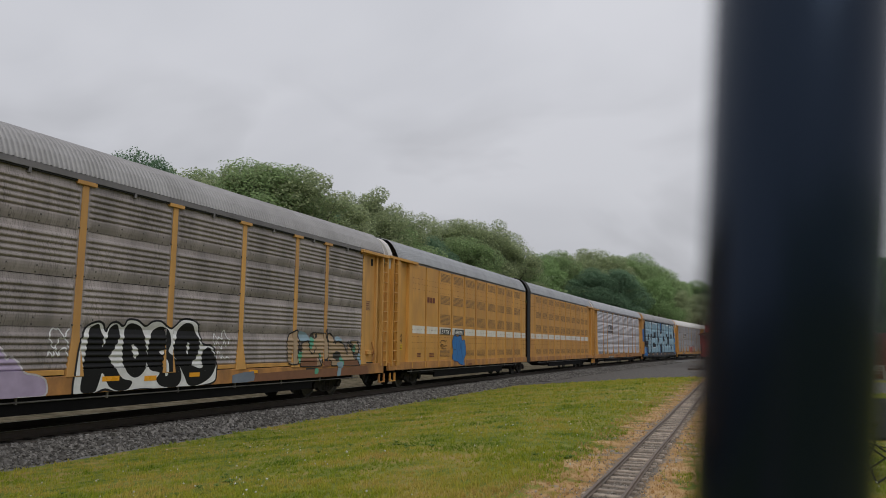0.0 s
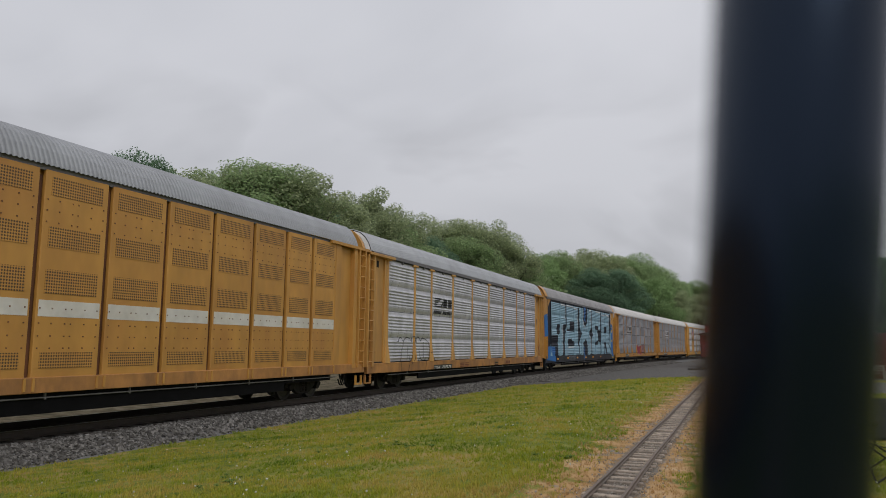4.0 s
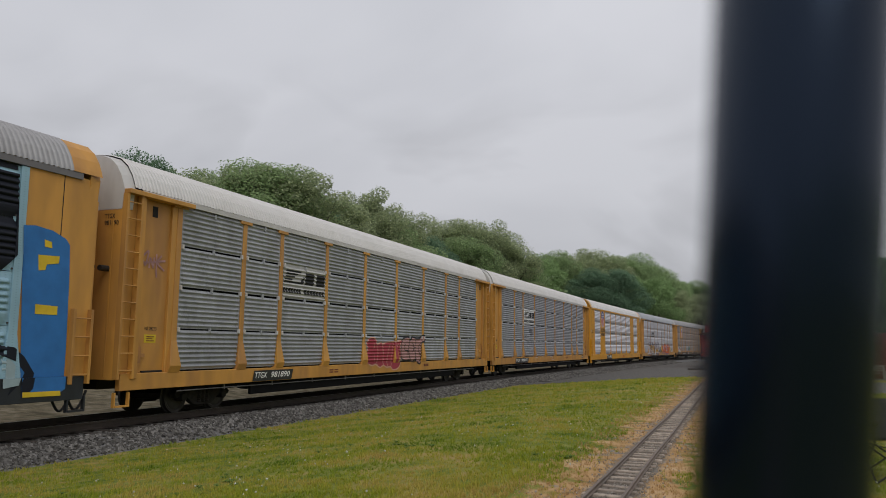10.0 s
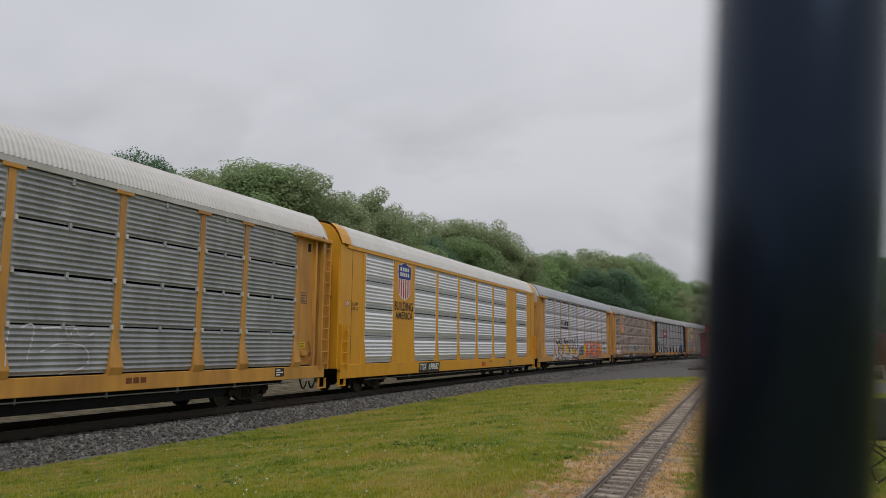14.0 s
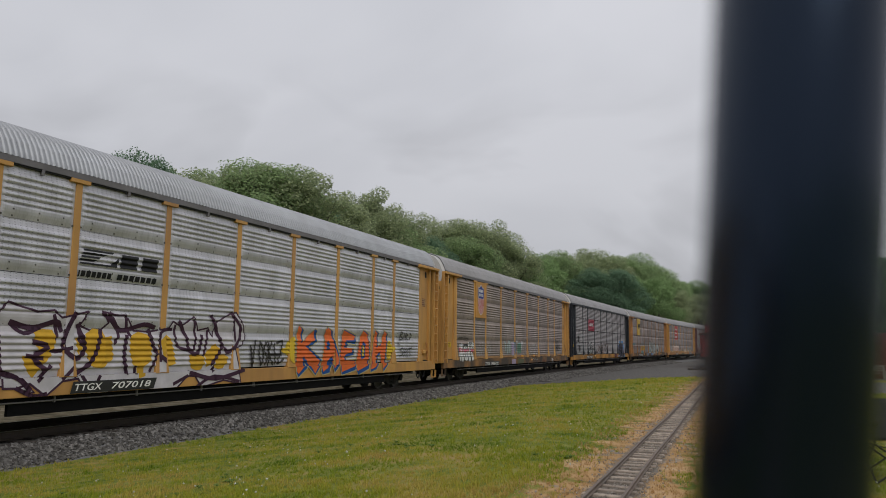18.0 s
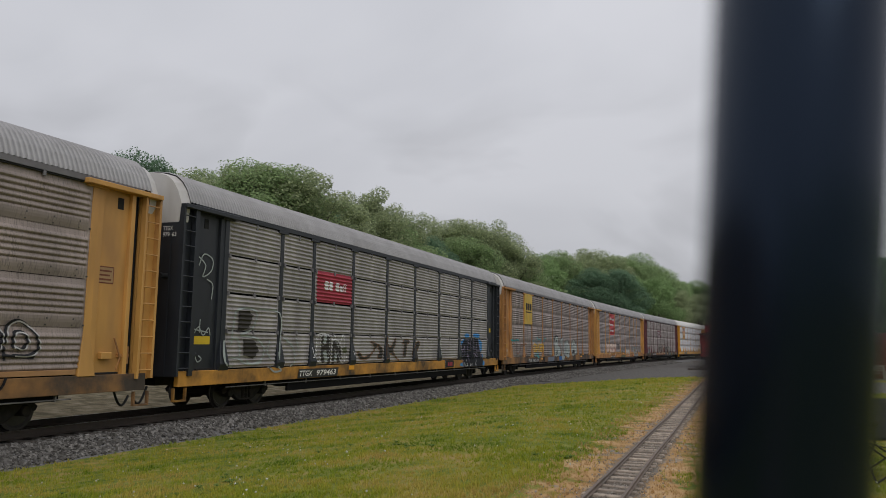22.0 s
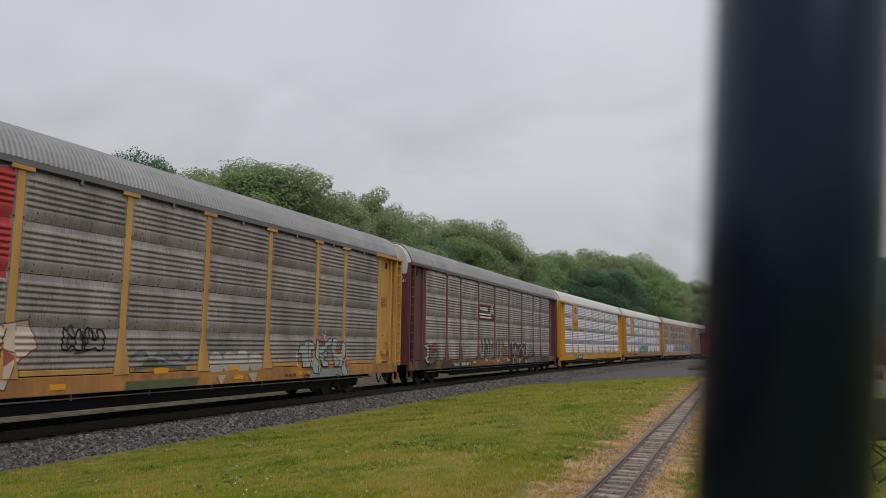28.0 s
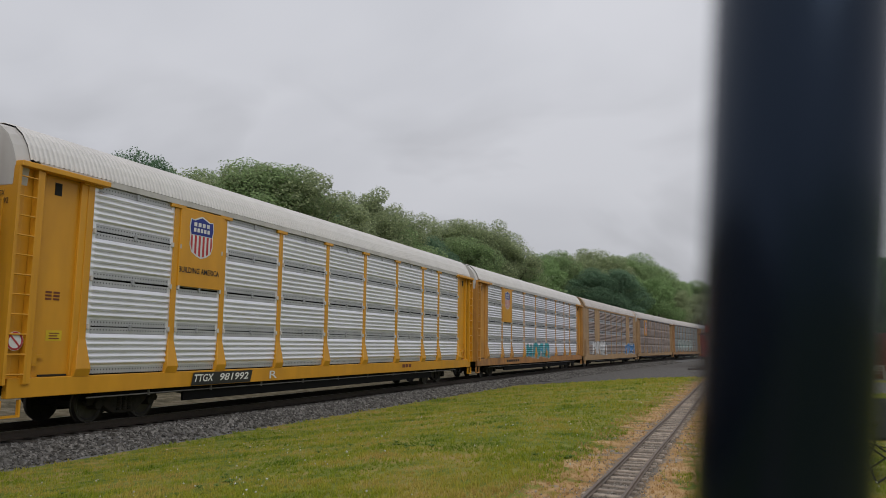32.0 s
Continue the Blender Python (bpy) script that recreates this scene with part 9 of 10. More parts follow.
def island_colour(name, stops, rough=0.9, translucent=0.0, patch=0.0):
    """A colour that differs from piece to piece of one joined mesh."""
    m, n, l, b = tree_of(name)
    g = n.new("ShaderNodeNewGeometry")
    r = n.new("ShaderNodeValToRGB")
    r.color_ramp.elements[0].position, r.color_ramp.elements[0].color = stops[0][0], (*stops[0][1], 1)
    r.color_ramp.elements[1].position, r.color_ramp.elements[1].color = stops[-1][0], (*stops[-1][1], 1)
    for p, c in stops[1:-1]:
        r.color_ramp.elements.new(p).color = (*c, 1)
    if patch:
        tc = n.new("ShaderNodeTexCoord")
        ns = n.new("ShaderNodeTexNoise")
        ns.inputs["Scale"].default_value, ns.inputs["Detail"].default_value = 0.8, 7
        l.new(tc.outputs["Object"], ns.inputs["Vector"])
        mr = n.new("ShaderNodeMapRange")
        mr.inputs["From Min"].default_value, mr.inputs["From Max"].default_value = 0.34, 0.68
        l.new(ns.outputs["Fac"], mr.inputs["Value"])
        mx = n.new("ShaderNodeMix")
        mx.inputs[0].default_value = patch
        l.new(g.outputs["Random Per Island"], mx.inputs[2])
        l.new(mr.outputs[0], mx.inputs[3])
        l.new(mx.outputs[0], r.inputs[0])
    else:
        l.new(g.outputs["Random Per Island"], r.inputs[0])
    l.new(r.outputs[0], b.inputs["Base Color"])
    b.inputs["Roughness"].default_value = rough
    b.inputs["Specular IOR Level"].default_value = 0.2
    if translucent:
        t = n.new("ShaderNodeBsdfTranslucent")
        l.new(r.outputs[0], t.inputs["Color"])
        mx = n.new("ShaderNodeMixShader")
        mx.inputs[0].default_value = translucent
        l.new(b.outputs[0], mx.inputs[1])
        l.new(t.outputs[0], mx.inputs[2])
        l.new(mx.outputs[0], n["Material Output"].inputs["Surface"])
    return m


STONE_BITS = island_colour("crushed_stone_bits", [(0.0, (0.062, 0.057, 0.052)), (0.55, (0.125, 0.117, 0.108)), (1.0, (0.225, 0.212, 0.197))])
rng = np.random.default_rng(5)


def scatter(name, base_v, base_f, places, sizes, material, squash=(1, 1, 1), upright=False, facing=None):
    """Many small turned copies of one shape, joined."""
    n, k = len(places), len(base_v)
    bv = np.array(base_v, float)
    a = rng.uniform(0, 2 * np.pi, n)
    if upright:
        R = np.zeros((n, 3, 3))
        R[:, 0, 0] = np.cos(a); R[:, 0, 1] = -np.sin(a)
        R[:, 1, 0] = np.sin(a); R[:, 1, 1] = np.cos(a)
        R[:, 2, 2] = 1
    elif facing is not None:
        N = np.asarray(facing) + rng.normal(size=(n, 3)) * 0.70
        N /= np.linalg.norm(N, axis=1)[:, None]
        U = np.cross(N, rng.normal(size=(n, 3)))
        U /= np.linalg.norm(U, axis=1)[:, None]
        R = np.stack([U, np.cross(N, U), N], -1)
    else:
        q = rng.normal(size=(n, 4))
        q /= np.linalg.norm(q, axis=1)[:, None]
        w, x, y, z = q.T
        R = np.stack([np.stack([1 - 2 * (y * y + z * z), 2 * (x * y - z * w), 2 * (x * z + y * w)], -1),
                      np.stack([2 * (x * y + z * w), 1 - 2 * (x * x + z * z), 2 * (y * z - x * w)], -1),
                      np.stack([2 * (x * z - y * w), 2 * (y * z + x * w), 1 - 2 * (x * x + y * y)], -1)], 1)
    jit = bv[None] * np.asarray(sizes)[:, None, None] * rng.uniform(0.7, 1.3, (n, 1, 3)) * np.array(squash)
    P = np.einsum("nij,nkj->nki", R, jit) + np.asarray(places)[:, None, :]
    faces = (np.array(base_f)[None] + (np.arange(n) * k)[:, None, None]).reshape(-1, len(base_f[0]))
    me = bpy.data.meshes.new(name)
    me.from_pydata(P.reshape(-1, 3).tolist(), [], faces.tolist())
    me.materials.append(material)
    return me


ROCK_V = [(-1, -0.8, -0.7), (0.9, -1, -0.6), (1, 0.8, -0.8), (-0.8, 1, -0.6), (-0.7, -0.9, 0.7), (1, -0.6, 0.8), (0.6, 1, 0.6), (-1, 0.7, 0.8)]
ROCK_F = [(0, 3, 2), (0, 2, 1), (4, 5, 6), (4, 6, 7), (0, 1, 5), (0, 5, 4), (1, 2, 6), (1, 6, 5), (2, 3, 7), (2, 7, 6), (3, 0, 4), (3, 4, 7)]


def bed_height(u):
    return float(np.interp(abs(u), [0, 1.65, 2.22, 3.1], [-0.24, -0.24, -0.50, -0.9]))


pts, sz = [], []
for k in range(17000):
    s = 6 + 54 * rng.random() ** 1.7
    u = rng.uniform(1.0, 2.22)
    pts.append(tuple(on_track(s, u, max(bed_height(u), -0.52) + rng.uniform(-0.01, 0.025))))
    sz.append(rng.uniform(0.018, 0.036) * (1 + s / 60))
for k in range(14000):
    s = 50 + 75 * rng.random() ** 1.3
    u = rng.uniform(1.0, 2.9)
    pts.append(tuple(on_track(s, u, max(bed_height(u), -0.50) + rng.uniform(-0.01, 0.03))))
    sz.append(rng.uniform(0.026, 0.05) * (0.6 + s / 110))
for k in range(1500):
    s = 6 + 40 * rng.random() ** 1.5
    u = rng.uniform(-2.0, -1.0)
    pts.append(tuple(on_track(s, u, bed_height(u) + rng.uniform(-0.02, 0.012))))
    sz.append(rng.uniform(0.022, 0.042))
tagged(new("ballast_stones", scatter("ballast_stones", ROCK_V, ROCK_F, pts, sz, STONE_BITS)), "loose grey crushed stones on the track bed", "ballast", kind="stuff")

# ---- grass ----
BLADES = island_colour("grass_blades", [(0.0, (0.055, 0.112, 0.010)), (0.25, (0.185, 0.250, 0.020)), (0.5, (0.335, 0.335, 0.036)), (0.72, (0.43, 0.345, 0.075)), (1.0, (0.46, 0.295, 0.11))], translucent=0.25, patch=0.72)
TUFT_V, TUFT_F = [], []
for k in range(5):
    a = k * 1.2566
    lean = 0.55 + 0.2 * (k % 2)
    ca, sa = math.cos(a), math.sin(a)
    i = len(TUFT_V)
    TUFT_V += [(0.15 * ca - 0.11 * sa, 0.15 * sa + 0.11 * ca, -0.1), (0.15 * ca + 0.11 * sa, 0.15 * sa - 0.11 * ca, -0.1), (lean * ca, lean * sa, 1.0 - 0.15 * (k % 3))]
    TUFT_F.append((i, i + 1, i + 2))


def on_lawn(x, y):
    u = x - track_x(y)
    if u < 2.15 + 0.15 * math.sin(y * 1.7) or y - 0.55 * x > 52.5:
        return False
    if x > 2.2 and 30.5 < y < 49:
        return False
    off = abs(x - MINI_X + MINI_LEAN * y)
    n = noise.noise(Vector((x * 1.1, y * 1.1, 3.0)))
    if off < 0.36:
        return False
    if off < 0.78 + 0.55 * n:
        return random.random() < 0.10
    return True


pts, sz = [], []
while len(pts) < 52000:
    d = 5.0 + 47 * rng.random() ** 1.9
    a = 0.38556 + rng.uniform(-0.60, 0.62)
    x, y = -d * math.sin(a), d * math.cos(a)
    if on_lawn(x, y):
        p = noise.noise(Vector((x * 0.6, y * 0.6, 0.0)))
        pts.append((x, y, ground_z(x, y)))
        sz.append((0.045 + 0.018 * p + rng.uniform(-0.012, 0.02)) * (1 + max(0, d - 12) / 45))
while len(pts) < 72000:
    x, y = rng.uniform(-13, 12), rng.uniform(-14, 16)
    if on_lawn(x, y) and (math.hypot(x, y) < 5.0 or abs(math.atan2(-x, y) - 0.38556) > 0.6):
        pts.append((x, y, ground_z(x, y)))
        sz.append(rng.uniform(0.05, 0.085))
tagged(new("grass", scatter("grass", TUFT_V, TUFT_F, pts, sz, BLADES, upright=True)), "short green lawn grass with yellowed tips", "grass", kind="stuff")

DRY = island_colour("dry_grass_blades", [(0.0, (0.33, 0.185, 0.075)), (0.5, (0.48, 0.30, 0.13)), (1.0, (0.56, 0.39, 0.20))], translucent=0.15)
pts, sz = [], []
while len(pts) < 6000:
    y = 5.5 + 32 * rng.random() ** 1.6
    x = MINI_X - MINI_LEAN * y + rng.choice((-1, 1)) * rng.uniform(0.30, 1.15)
    pts.append((x, y, ground_z(x, y)))
    sz.append(rng.uniform(0.02, 0.05))
tagged(new("dry_grass", scatter("dry_grass", TUFT_V, TUFT_F, pts, sz, DRY, upright=True)), "scorched tan grass beside the little railway", "dry grass", kind="stuff")

CLOVER = island_colour("clover_heads", [(0.0, (0.38, 0.38, 0.30)), (1.0, (0.62, 0.62, 0.56))])
pts, sz = [], []
while len(pts) < 380:
    d = 6.0 + 22 * rng.random() ** 1.4
    a = 0.38556 + rng.uniform(-0.55, 0.6)
    x, y = -d * math.sin(a), d * math.cos(a)
    if on_lawn(x, y) and noise.noise(Vector((x * 0.4, y * 0.4, 7.0))) > -0.1:
        pts.append((x, y, ground_z(x, y) + 0.06))
        sz.append(rng.uniform(0.006, 0.011))
tagged(new("clover_flowers", scatter("clover_flowers", ROCK_V, ROCK_F, pts, sz, CLOVER)), "small white clover heads in the lawn", "clover", kind="stuff")

WEED = island_colour("weed_leaves", [(0.0, (0.075, 0.125, 0.026)), (1.0, (0.13, 0.19, 0.04))], translucent=0.15)
LEAF_V, LEAF_F = [], []
for k in range(7):
    a = k * 0.8976
    ca, sa = math.cos(a), math.sin(a)
    i = len(LEAF_V)
    LEAF_V += [(0, 0, 0), (0.55 * ca - 0.22 * sa, 0.55 * sa + 0.22 * ca, 0.45), (1.0 * ca, 1.0 * sa, 0.3), (0.55 * ca + 0.22 * sa, 0.55 * sa - 0.22 * ca, 0.45)]
    LEAF_F.append((i, i + 1, i + 2, i + 3))
pts, sz = [], []
while len(pts) < 70:
    d = 6.5 + 14 * rng.random()
    a = 0.38556 + rng.uniform(-0.4, 0.55)
    x, y = -d * math.sin(a), d * math.cos(a)
    if on_lawn(x, y) and noise.noise(Vector((x * 0.7, y * 0.7, 11.0))) > 0.34:
        pts.append((x, y, ground_z(x, y)))
        sz.append(rng.uniform(0.045, 0.095))
tagged(new("lawn_weeds", scatter("lawn_weeds", LEAF_V, LEAF_F, pts, sz, WEED, upright=True)), "dark broad-leaved weeds in the lawn", "weeds", kind="stuff")

# ---- little railway ----
MINI_RAIL = surface("little_rail_steel", (0.15, 0.117, 0.095), 0.7, metal=0.0, vary=0.3, grain=7, stain=0.3, stain_color=(0.16, 0.08, 0.045), bump=0.1)
OLD_WOOD = surface("silvered_tie_wood", (0.33, 0.27, 0.215), 0.9, vary=0.35, grain=14, stain=0.45, stain_color=(0.18, 0.14, 0.11), stain_scale=5, rand=0.3, bump=0.4, bump_scale=50)
mini = tagged(new("miniature_railway"), "narrow miniature railway with rusty rails on grey ties", "miniature railway")
mini.location = (MINI_X, 0, 0.35)
SEC = [(-0.024, 0.0), (0.024, 0.0), (0.024, 0.007), (0.006, 0.012), (0.006, 0.030), (0.014, 0.034), (0.014, 0.047), (-0.014, 0.047), (-0.014, 0.034), (-0.006, 0.030), (-0.006, 0.012), (-0.024, 0.007)]
for q in (-0.175, 0.175):
    V, F = [], []
    k = len(SEC)
    ys = np.arange(-12.0, 56.1, 1.0)
    for y in ys:
        gz = ground_z(MINI_X - MINI_LEAN * y, y) - 0.35 + 0.03
        V += [(q + a - MINI_LEAN * y + 0.006 * math.sin(y * 0.9 + q * 9), y, gz + z + 0.005 * math.sin(y * 0.7)) for a, z in SEC]
    for i in range(len(ys) - 1):
        F += [(i * k + j, i * k + (j + 1) % k, (i + 1) * k + (j + 1) % k, (i + 1) * k + j) for j in range(k)]
    put("rail", righted(mesh_of("rail", V, F, MINI_RAIL)), mini)
V, F = [], []
box_into(V, F, -0.255, 0.255, -0.045, 0.045, -0.06, 0.030)
MINI_TIE = bevelled(mesh_of("tie", V, F, OLD_WOOD), 0.008, 1)
V, F = [], []
box_into(V, F, -0.235, 0.235, -0.036, 0.036, -0.06, 0.024)
MINI_TIE_B = bevelled(mesh_of("tie", V, F, OLD_WOOD), 0.008, 1)
y = 4.0
while y < 50:
    ob = put("tie", MINI_TIE if random.random() < 0.6 else MINI_TIE_B, mini)
    ob.location = (-MINI_LEAN * y + random.uniform(-0.035, 0.035), y, ground_z(MINI_X - MINI_LEAN * y, y) - 0.352 + random.uniform(-0.012, 0.004))
    ob.rotation_euler = (0, random.uniform(-0.02, 0.02), random.uniform(-0.05, 0.05))
    y += random.uniform(0.22, 0.31)
shuffle = random.Random(9)
y = 3.8
while y > -11.5:
    ob = put("tie", MINI_TIE if shuffle.random() < 0.6 else MINI_TIE_B, mini)
    ob.location = (-MINI_LEAN * y + shuffle.uniform(-0.035, 0.035), y, ground_z(MINI_X - MINI_LEAN * y, y) - 0.352 + shuffle.uniform(-0.012, 0.004))
    y -= shuffle.uniform(0.22, 0.31)
pts, sz = [], []
for k in range(9000):
    y = 5 + 30 * rng.random() ** 1.6
    x = MINI_X - MINI_LEAN * y + rng.normal(0, 0.2)
    if k % 3 == 0:
        x = MINI_X - MINI_LEAN * y + rng.uniform(-0.95, 0.95)
        if noise.noise(Vector((x * 1.3, y * 1.3, 5.0))) < 0.12:
            continue
    pts.append((x, y, ground_z(x, y) + rng.uniform(-0.005, 0.015)))
    sz.append(rng.uniform(0.004, 0.011))
BED_BITS = island_colour("dusty_gravel_bits", [(0.0, (0.17, 0.145, 0.12)), (0.55, (0.26, 0.23, 0.195)), (1.0, (0.37, 0.335, 0.29))])
tagged(new("mini_gravel", scatter("mini_gravel", ROCK_V, ROCK_F, pts, sz, BED_BITS)), "fine grey gravel between the little ties", "gravel", kind="stuff")

# ---- trees ----
BARK = surface("grey_brown_bark", (0.10, 0.085, 0.07), 0.95, vary=0.4, grain=5, bump=0.5, bump_scale=12)
LEAF_MATS = [island_colour("leaves_mid_green", [(0.0, (0.179, 0.252, 0.121)), (0.5, (0.300, 0.403, 0.193)), (1.0, (0.420, 0.535, 0.260))], 0.9, 0.55),
             island_colour("leaves_olive_green", [(0.0, (0.222, 0.269, 0.151)), (0.5, (0.354, 0.410, 0.230)), (1.0, (0.476, 0.532, 0.302))], 0.9, 0.55),
             island_colour("leaves_dark_green", [(0.0, (0.099, 0.168, 0.106)), (0.5, (0.166, 0.263, 0.164)), (1.0, (0.233, 0.345, 0.211))], 0.9, 0.55),
             island_colour("leaves_fresh_green", [(0.0, (0.170, 0.260, 0.114)), (0.5, (0.274, 0.394, 0.174)), (1.0, (0.379, 0.513, 0.230))], 0.9, 0.55)]
LEAFLET_V = [(-0.5, 0, 0), (0, -0.32, 0.08), (0.55, 0, 0), (0, 0.32, 0.08)]
LEAFLET_F = [(0, 1, 2, 3)]


def tree_proto(seed, width, dense, airy, leaf, low=0.25):
    """Trunk with limbs, and a crown of leaf clumps set in uneven lobes; one metre tall, scaled where it stands."""
    r = random.Random(seed)
    V, F = [], []
    tube_into(V, F, (0, 0, -0.05), (0.01, 0.0, 0.35), 0.022, 9, 0.016)
    tube_into(V, F, (0.01, 0, 0.35), (r.uniform(-0.03, 0.03), r.uniform(-0.03, 0.03), 0.82), 0.016, 8, 0.004)
    lobes = []
    n = 17 if not airy else 22
    for i in range(n):
        z = low + (0.94 - low) * (i + 0.5) / n
        reach = width * math.sin(math.pi * min(1, (z - low + 0.12) / (1.10 - low))) ** 0.7 * r.uniform(0.55, 1.0)
        a = i * 2.4 + r.uniform(-0.5, 0.5)
        p = Vector((reach * math.cos(a), reach * math.sin(a), z))
        start = Vector((0.01, 0, max(0.12, z - 0.16 - 0.2 * r.random())))
        mid = (start + p) / 2 + Vector((0, 0, -0.02))
        tube_into(V, F, start, mid, 0.008, 6, 0.005)
        tube_into(V, F, mid, p, 0.005, 5, 0.0015)
        lobes.append((p, r.uniform(0.085, 0.15) * (0.7 if airy else 1.0)))
        if airy or i % 2:
            for q in range(2):
                p2 = p + Vector((r.uniform(-0.09, 0.09), r.uniform(-0.09, 0.09), r.uniform(0.0, 0.10)))
                tube_into(V, F, mid, p2, 0.004, 4, 0.001)
                lobes.append((p2, r.uniform(0.045, 0.08)))
    lobes.append((Vector((0, 0, 0.90)), 0.09))
    g = np.random.default_rng(seed)
    P, S, N = [], [], []
    for c, rad in lobes:
        k = int(1.5 * dense * (rad / 0.11) ** 2)
        v = g.normal(size=(k, 3))
        v /= np.linalg.norm(v, axis=1)[:, None]
        N.append(v + np.array((0, 0, 1.1)))
        bump = 1 + 0.22 * np.sin(v[:, 0] * 7 + c.x * 40) * np.sin(v[:, 1] * 6 + c.y * 40) * np.cos(v[:, 2] * 5)
        v = v * (rad * bump * (0.50 + 0.60 * np.sqrt(g.random(k))))[:, None]
        v[:, 2] *= 0.75
        P.append(v + np.array(c))
        S.append(g.uniform(0.0095, 0.0175, k))
    P, S, N = np.concatenate(P), np.concatenate(S), np.concatenate(N)
    top = P[:, 2].max()
    ob = new("tree")
    trunk = mesh_of("trunk", V, F, BARK)
    crown = scatter("crown", LEAFLET_V, LEAFLET_F, P, S, LEAF_MATS[leaf], facing=N)
    put("trunk", trunk, ob, label="slender grey-brown trunk with forking limbs")
    put("crown", crown, ob)
    return ob, top


PROTOS = [tree_proto(11, 0.30, 1000, False, 0), tree_proto(23, 0.26, 620, True, 1, 0.35), tree_proto(37, 0.34, 1000, False, 1),
          tree_proto(41, 0.30, 1150, False, 2, 0.15), tree_proto(53, 0.36, 1050, False, 3, 0.15), tree_proto(67, 0.22, 360, True, 2, 0.45)]
TREE_LABELS = ["broad leafy tree with a mid-green crown", "airy tree with sparse olive leaves and bare twigs", "wide olive-green tree on the wooded slope",
               "dense dark green tree on the wooded slope", "round fresh-green tree low on the slope", "thin tall tree with loose leaf tufts"]


def ray_ground(px, dist):
    h = math.tan(radians(60.53) / 2)
    v = still.to_3x3() @ Vector(((2 * px / 1568 - 1) * h, 0.12 * h, -1))
    v.z = 0
    v.normalize()
    return v.x * dist, v.y * dist


def elevation(px, py):
    h = math.tan(radians(60.53) / 2)
    v = still.to_3x3() @ Vector(((2 * px / 1568 - 1) * h, (882 - 2 * py) / 1568 * h, -1))
    return v.z / math.hypot(v.x, v.y)


# bearing and height of the crowns as they stand along the slope: across, up, distance, kind, breadth
TREES = [(222, 262, 47, 5, 0.75), (262, 264, 48, 5, 0.7), (325, 296, 56, 2, 0.9), (350, 300, 57, 0, 0.8), (405, 286, 62, 1, 0.9), (448, 278, 62, 0, 1.15), (500, 290, 63, 2, 1.1),
         (525, 306, 66, 0, 0.9), (560, 343, 70, 3, 0.9), (590, 350, 74, 0, 1.0), (632, 332, 76, 1, 1.0), (672, 338, 77, 1, 1.0), (650, 372, 72, 2, 1.1), (722, 364, 84, 1, 0.8), (700, 392, 80, 0, 1.1),
         (752, 388, 92, 1, 0.9), (790, 380, 98, 1, 1.0), (828, 388, 102, 2, 1.05), (862, 392, 106, 1, 1.0), (888, 410, 108, 2, 1.0), (815, 415, 96, 0, 1.1), (760, 415, 88, 3, 1.0),
         (950, 455, 118, 4, 1.2), (915, 460, 112, 0, 1.0), (975, 442, 150, 0, 1.1), (1010, 448, 152, 2, 1.0), (1045, 440, 160, 2, 1.1), (1048, 474, 138, 3, 1.1), (1092, 474, 142, 3, 1.2),
         (1080, 450, 170, 0, 1.1), (1118, 448, 180, 0, 1.2), (1150, 462, 186, 0, 1.2), (1150, 488, 150, 4, 1.2), (1182, 492, 200, 0, 1.1), (1190, 510, 160, 1, 1.2), (1215, 496, 215, 4, 1.1),
         (1240, 502, 220, 0, 1.2), (1232, 520, 170, 2, 1.2), (1285, 505, 225, 2, 1.2), (1340, 500, 190, 0, 1.2), (1400, 490, 150, 3, 1.2), (1460, 480, 130, 0, 1.2), (1520, 460, 110, 2, 1.2), (1556, 455, 100, 0, 1.3), (1600, 440, 95, 3, 1.3),
         (120, 330, 44, 2, 1.0), (40, 330, 42, 0, 1.0), (-60, 300, 42, 2, 1.0), (170, 322, 50, 3, 1.0)]
used = set()
for px, py, dist, kind, breadth in TREES:
    x, y = ray_ground(px, dist)
    z = ground_z(x, y)
    proto, top = PROTOS[kind]
    hgt = (1.884 + elevation(px, py) * dist - z) / top
    turn = random.uniform(0, 360)
    m = pose(x, y, z, 0, 0, turn)
    if kind in used:
        t = copy_thing(proto, m)
    else:
        t = proto
        t.matrix_basis = m
        used.add(kind)
    t.scale = (hgt * breadth, hgt * breadth, hgt)
    tagged(t, TREE_LABELS[kind], "tree", "trees on the slope")

# undergrowth and woods that fill the slope behind the front row
pts, sz = [], []
for k in range(30000):
    px = rng.uniform(-60, 1300)
    f = float(np.interp(px, [-60, 300, 600, 900, 1100, 1300], [46, 58, 78, 112, 165, 220]))
    dist = f * rng.uniform(0.92, 1.25)
    x, y = ray_ground(px, dist)
    z = ground_z(x, y)
    tall = float(np.interp(px, [-60, 300, 600, 900, 1100, 1300], [9, 9, 10, 11, 17, 17])) * (0.75 + 0.4 * noise.noise(Vector((x * 0.12, y * 0.12, 2.0))))
    pts.append((x, y, z + tall * rng.random() ** 0.8))
    sz.append(rng.uniform(0.25, 0.5) * dist / 90)
tagged(new("woods_undergrowth", scatter("woods_undergrowth", LEAFLET_V, LEAFLET_F, pts, sz, LEAF_MATS[0])), "dense green undergrowth filling the slope", "undergrowth", kind="stuff")

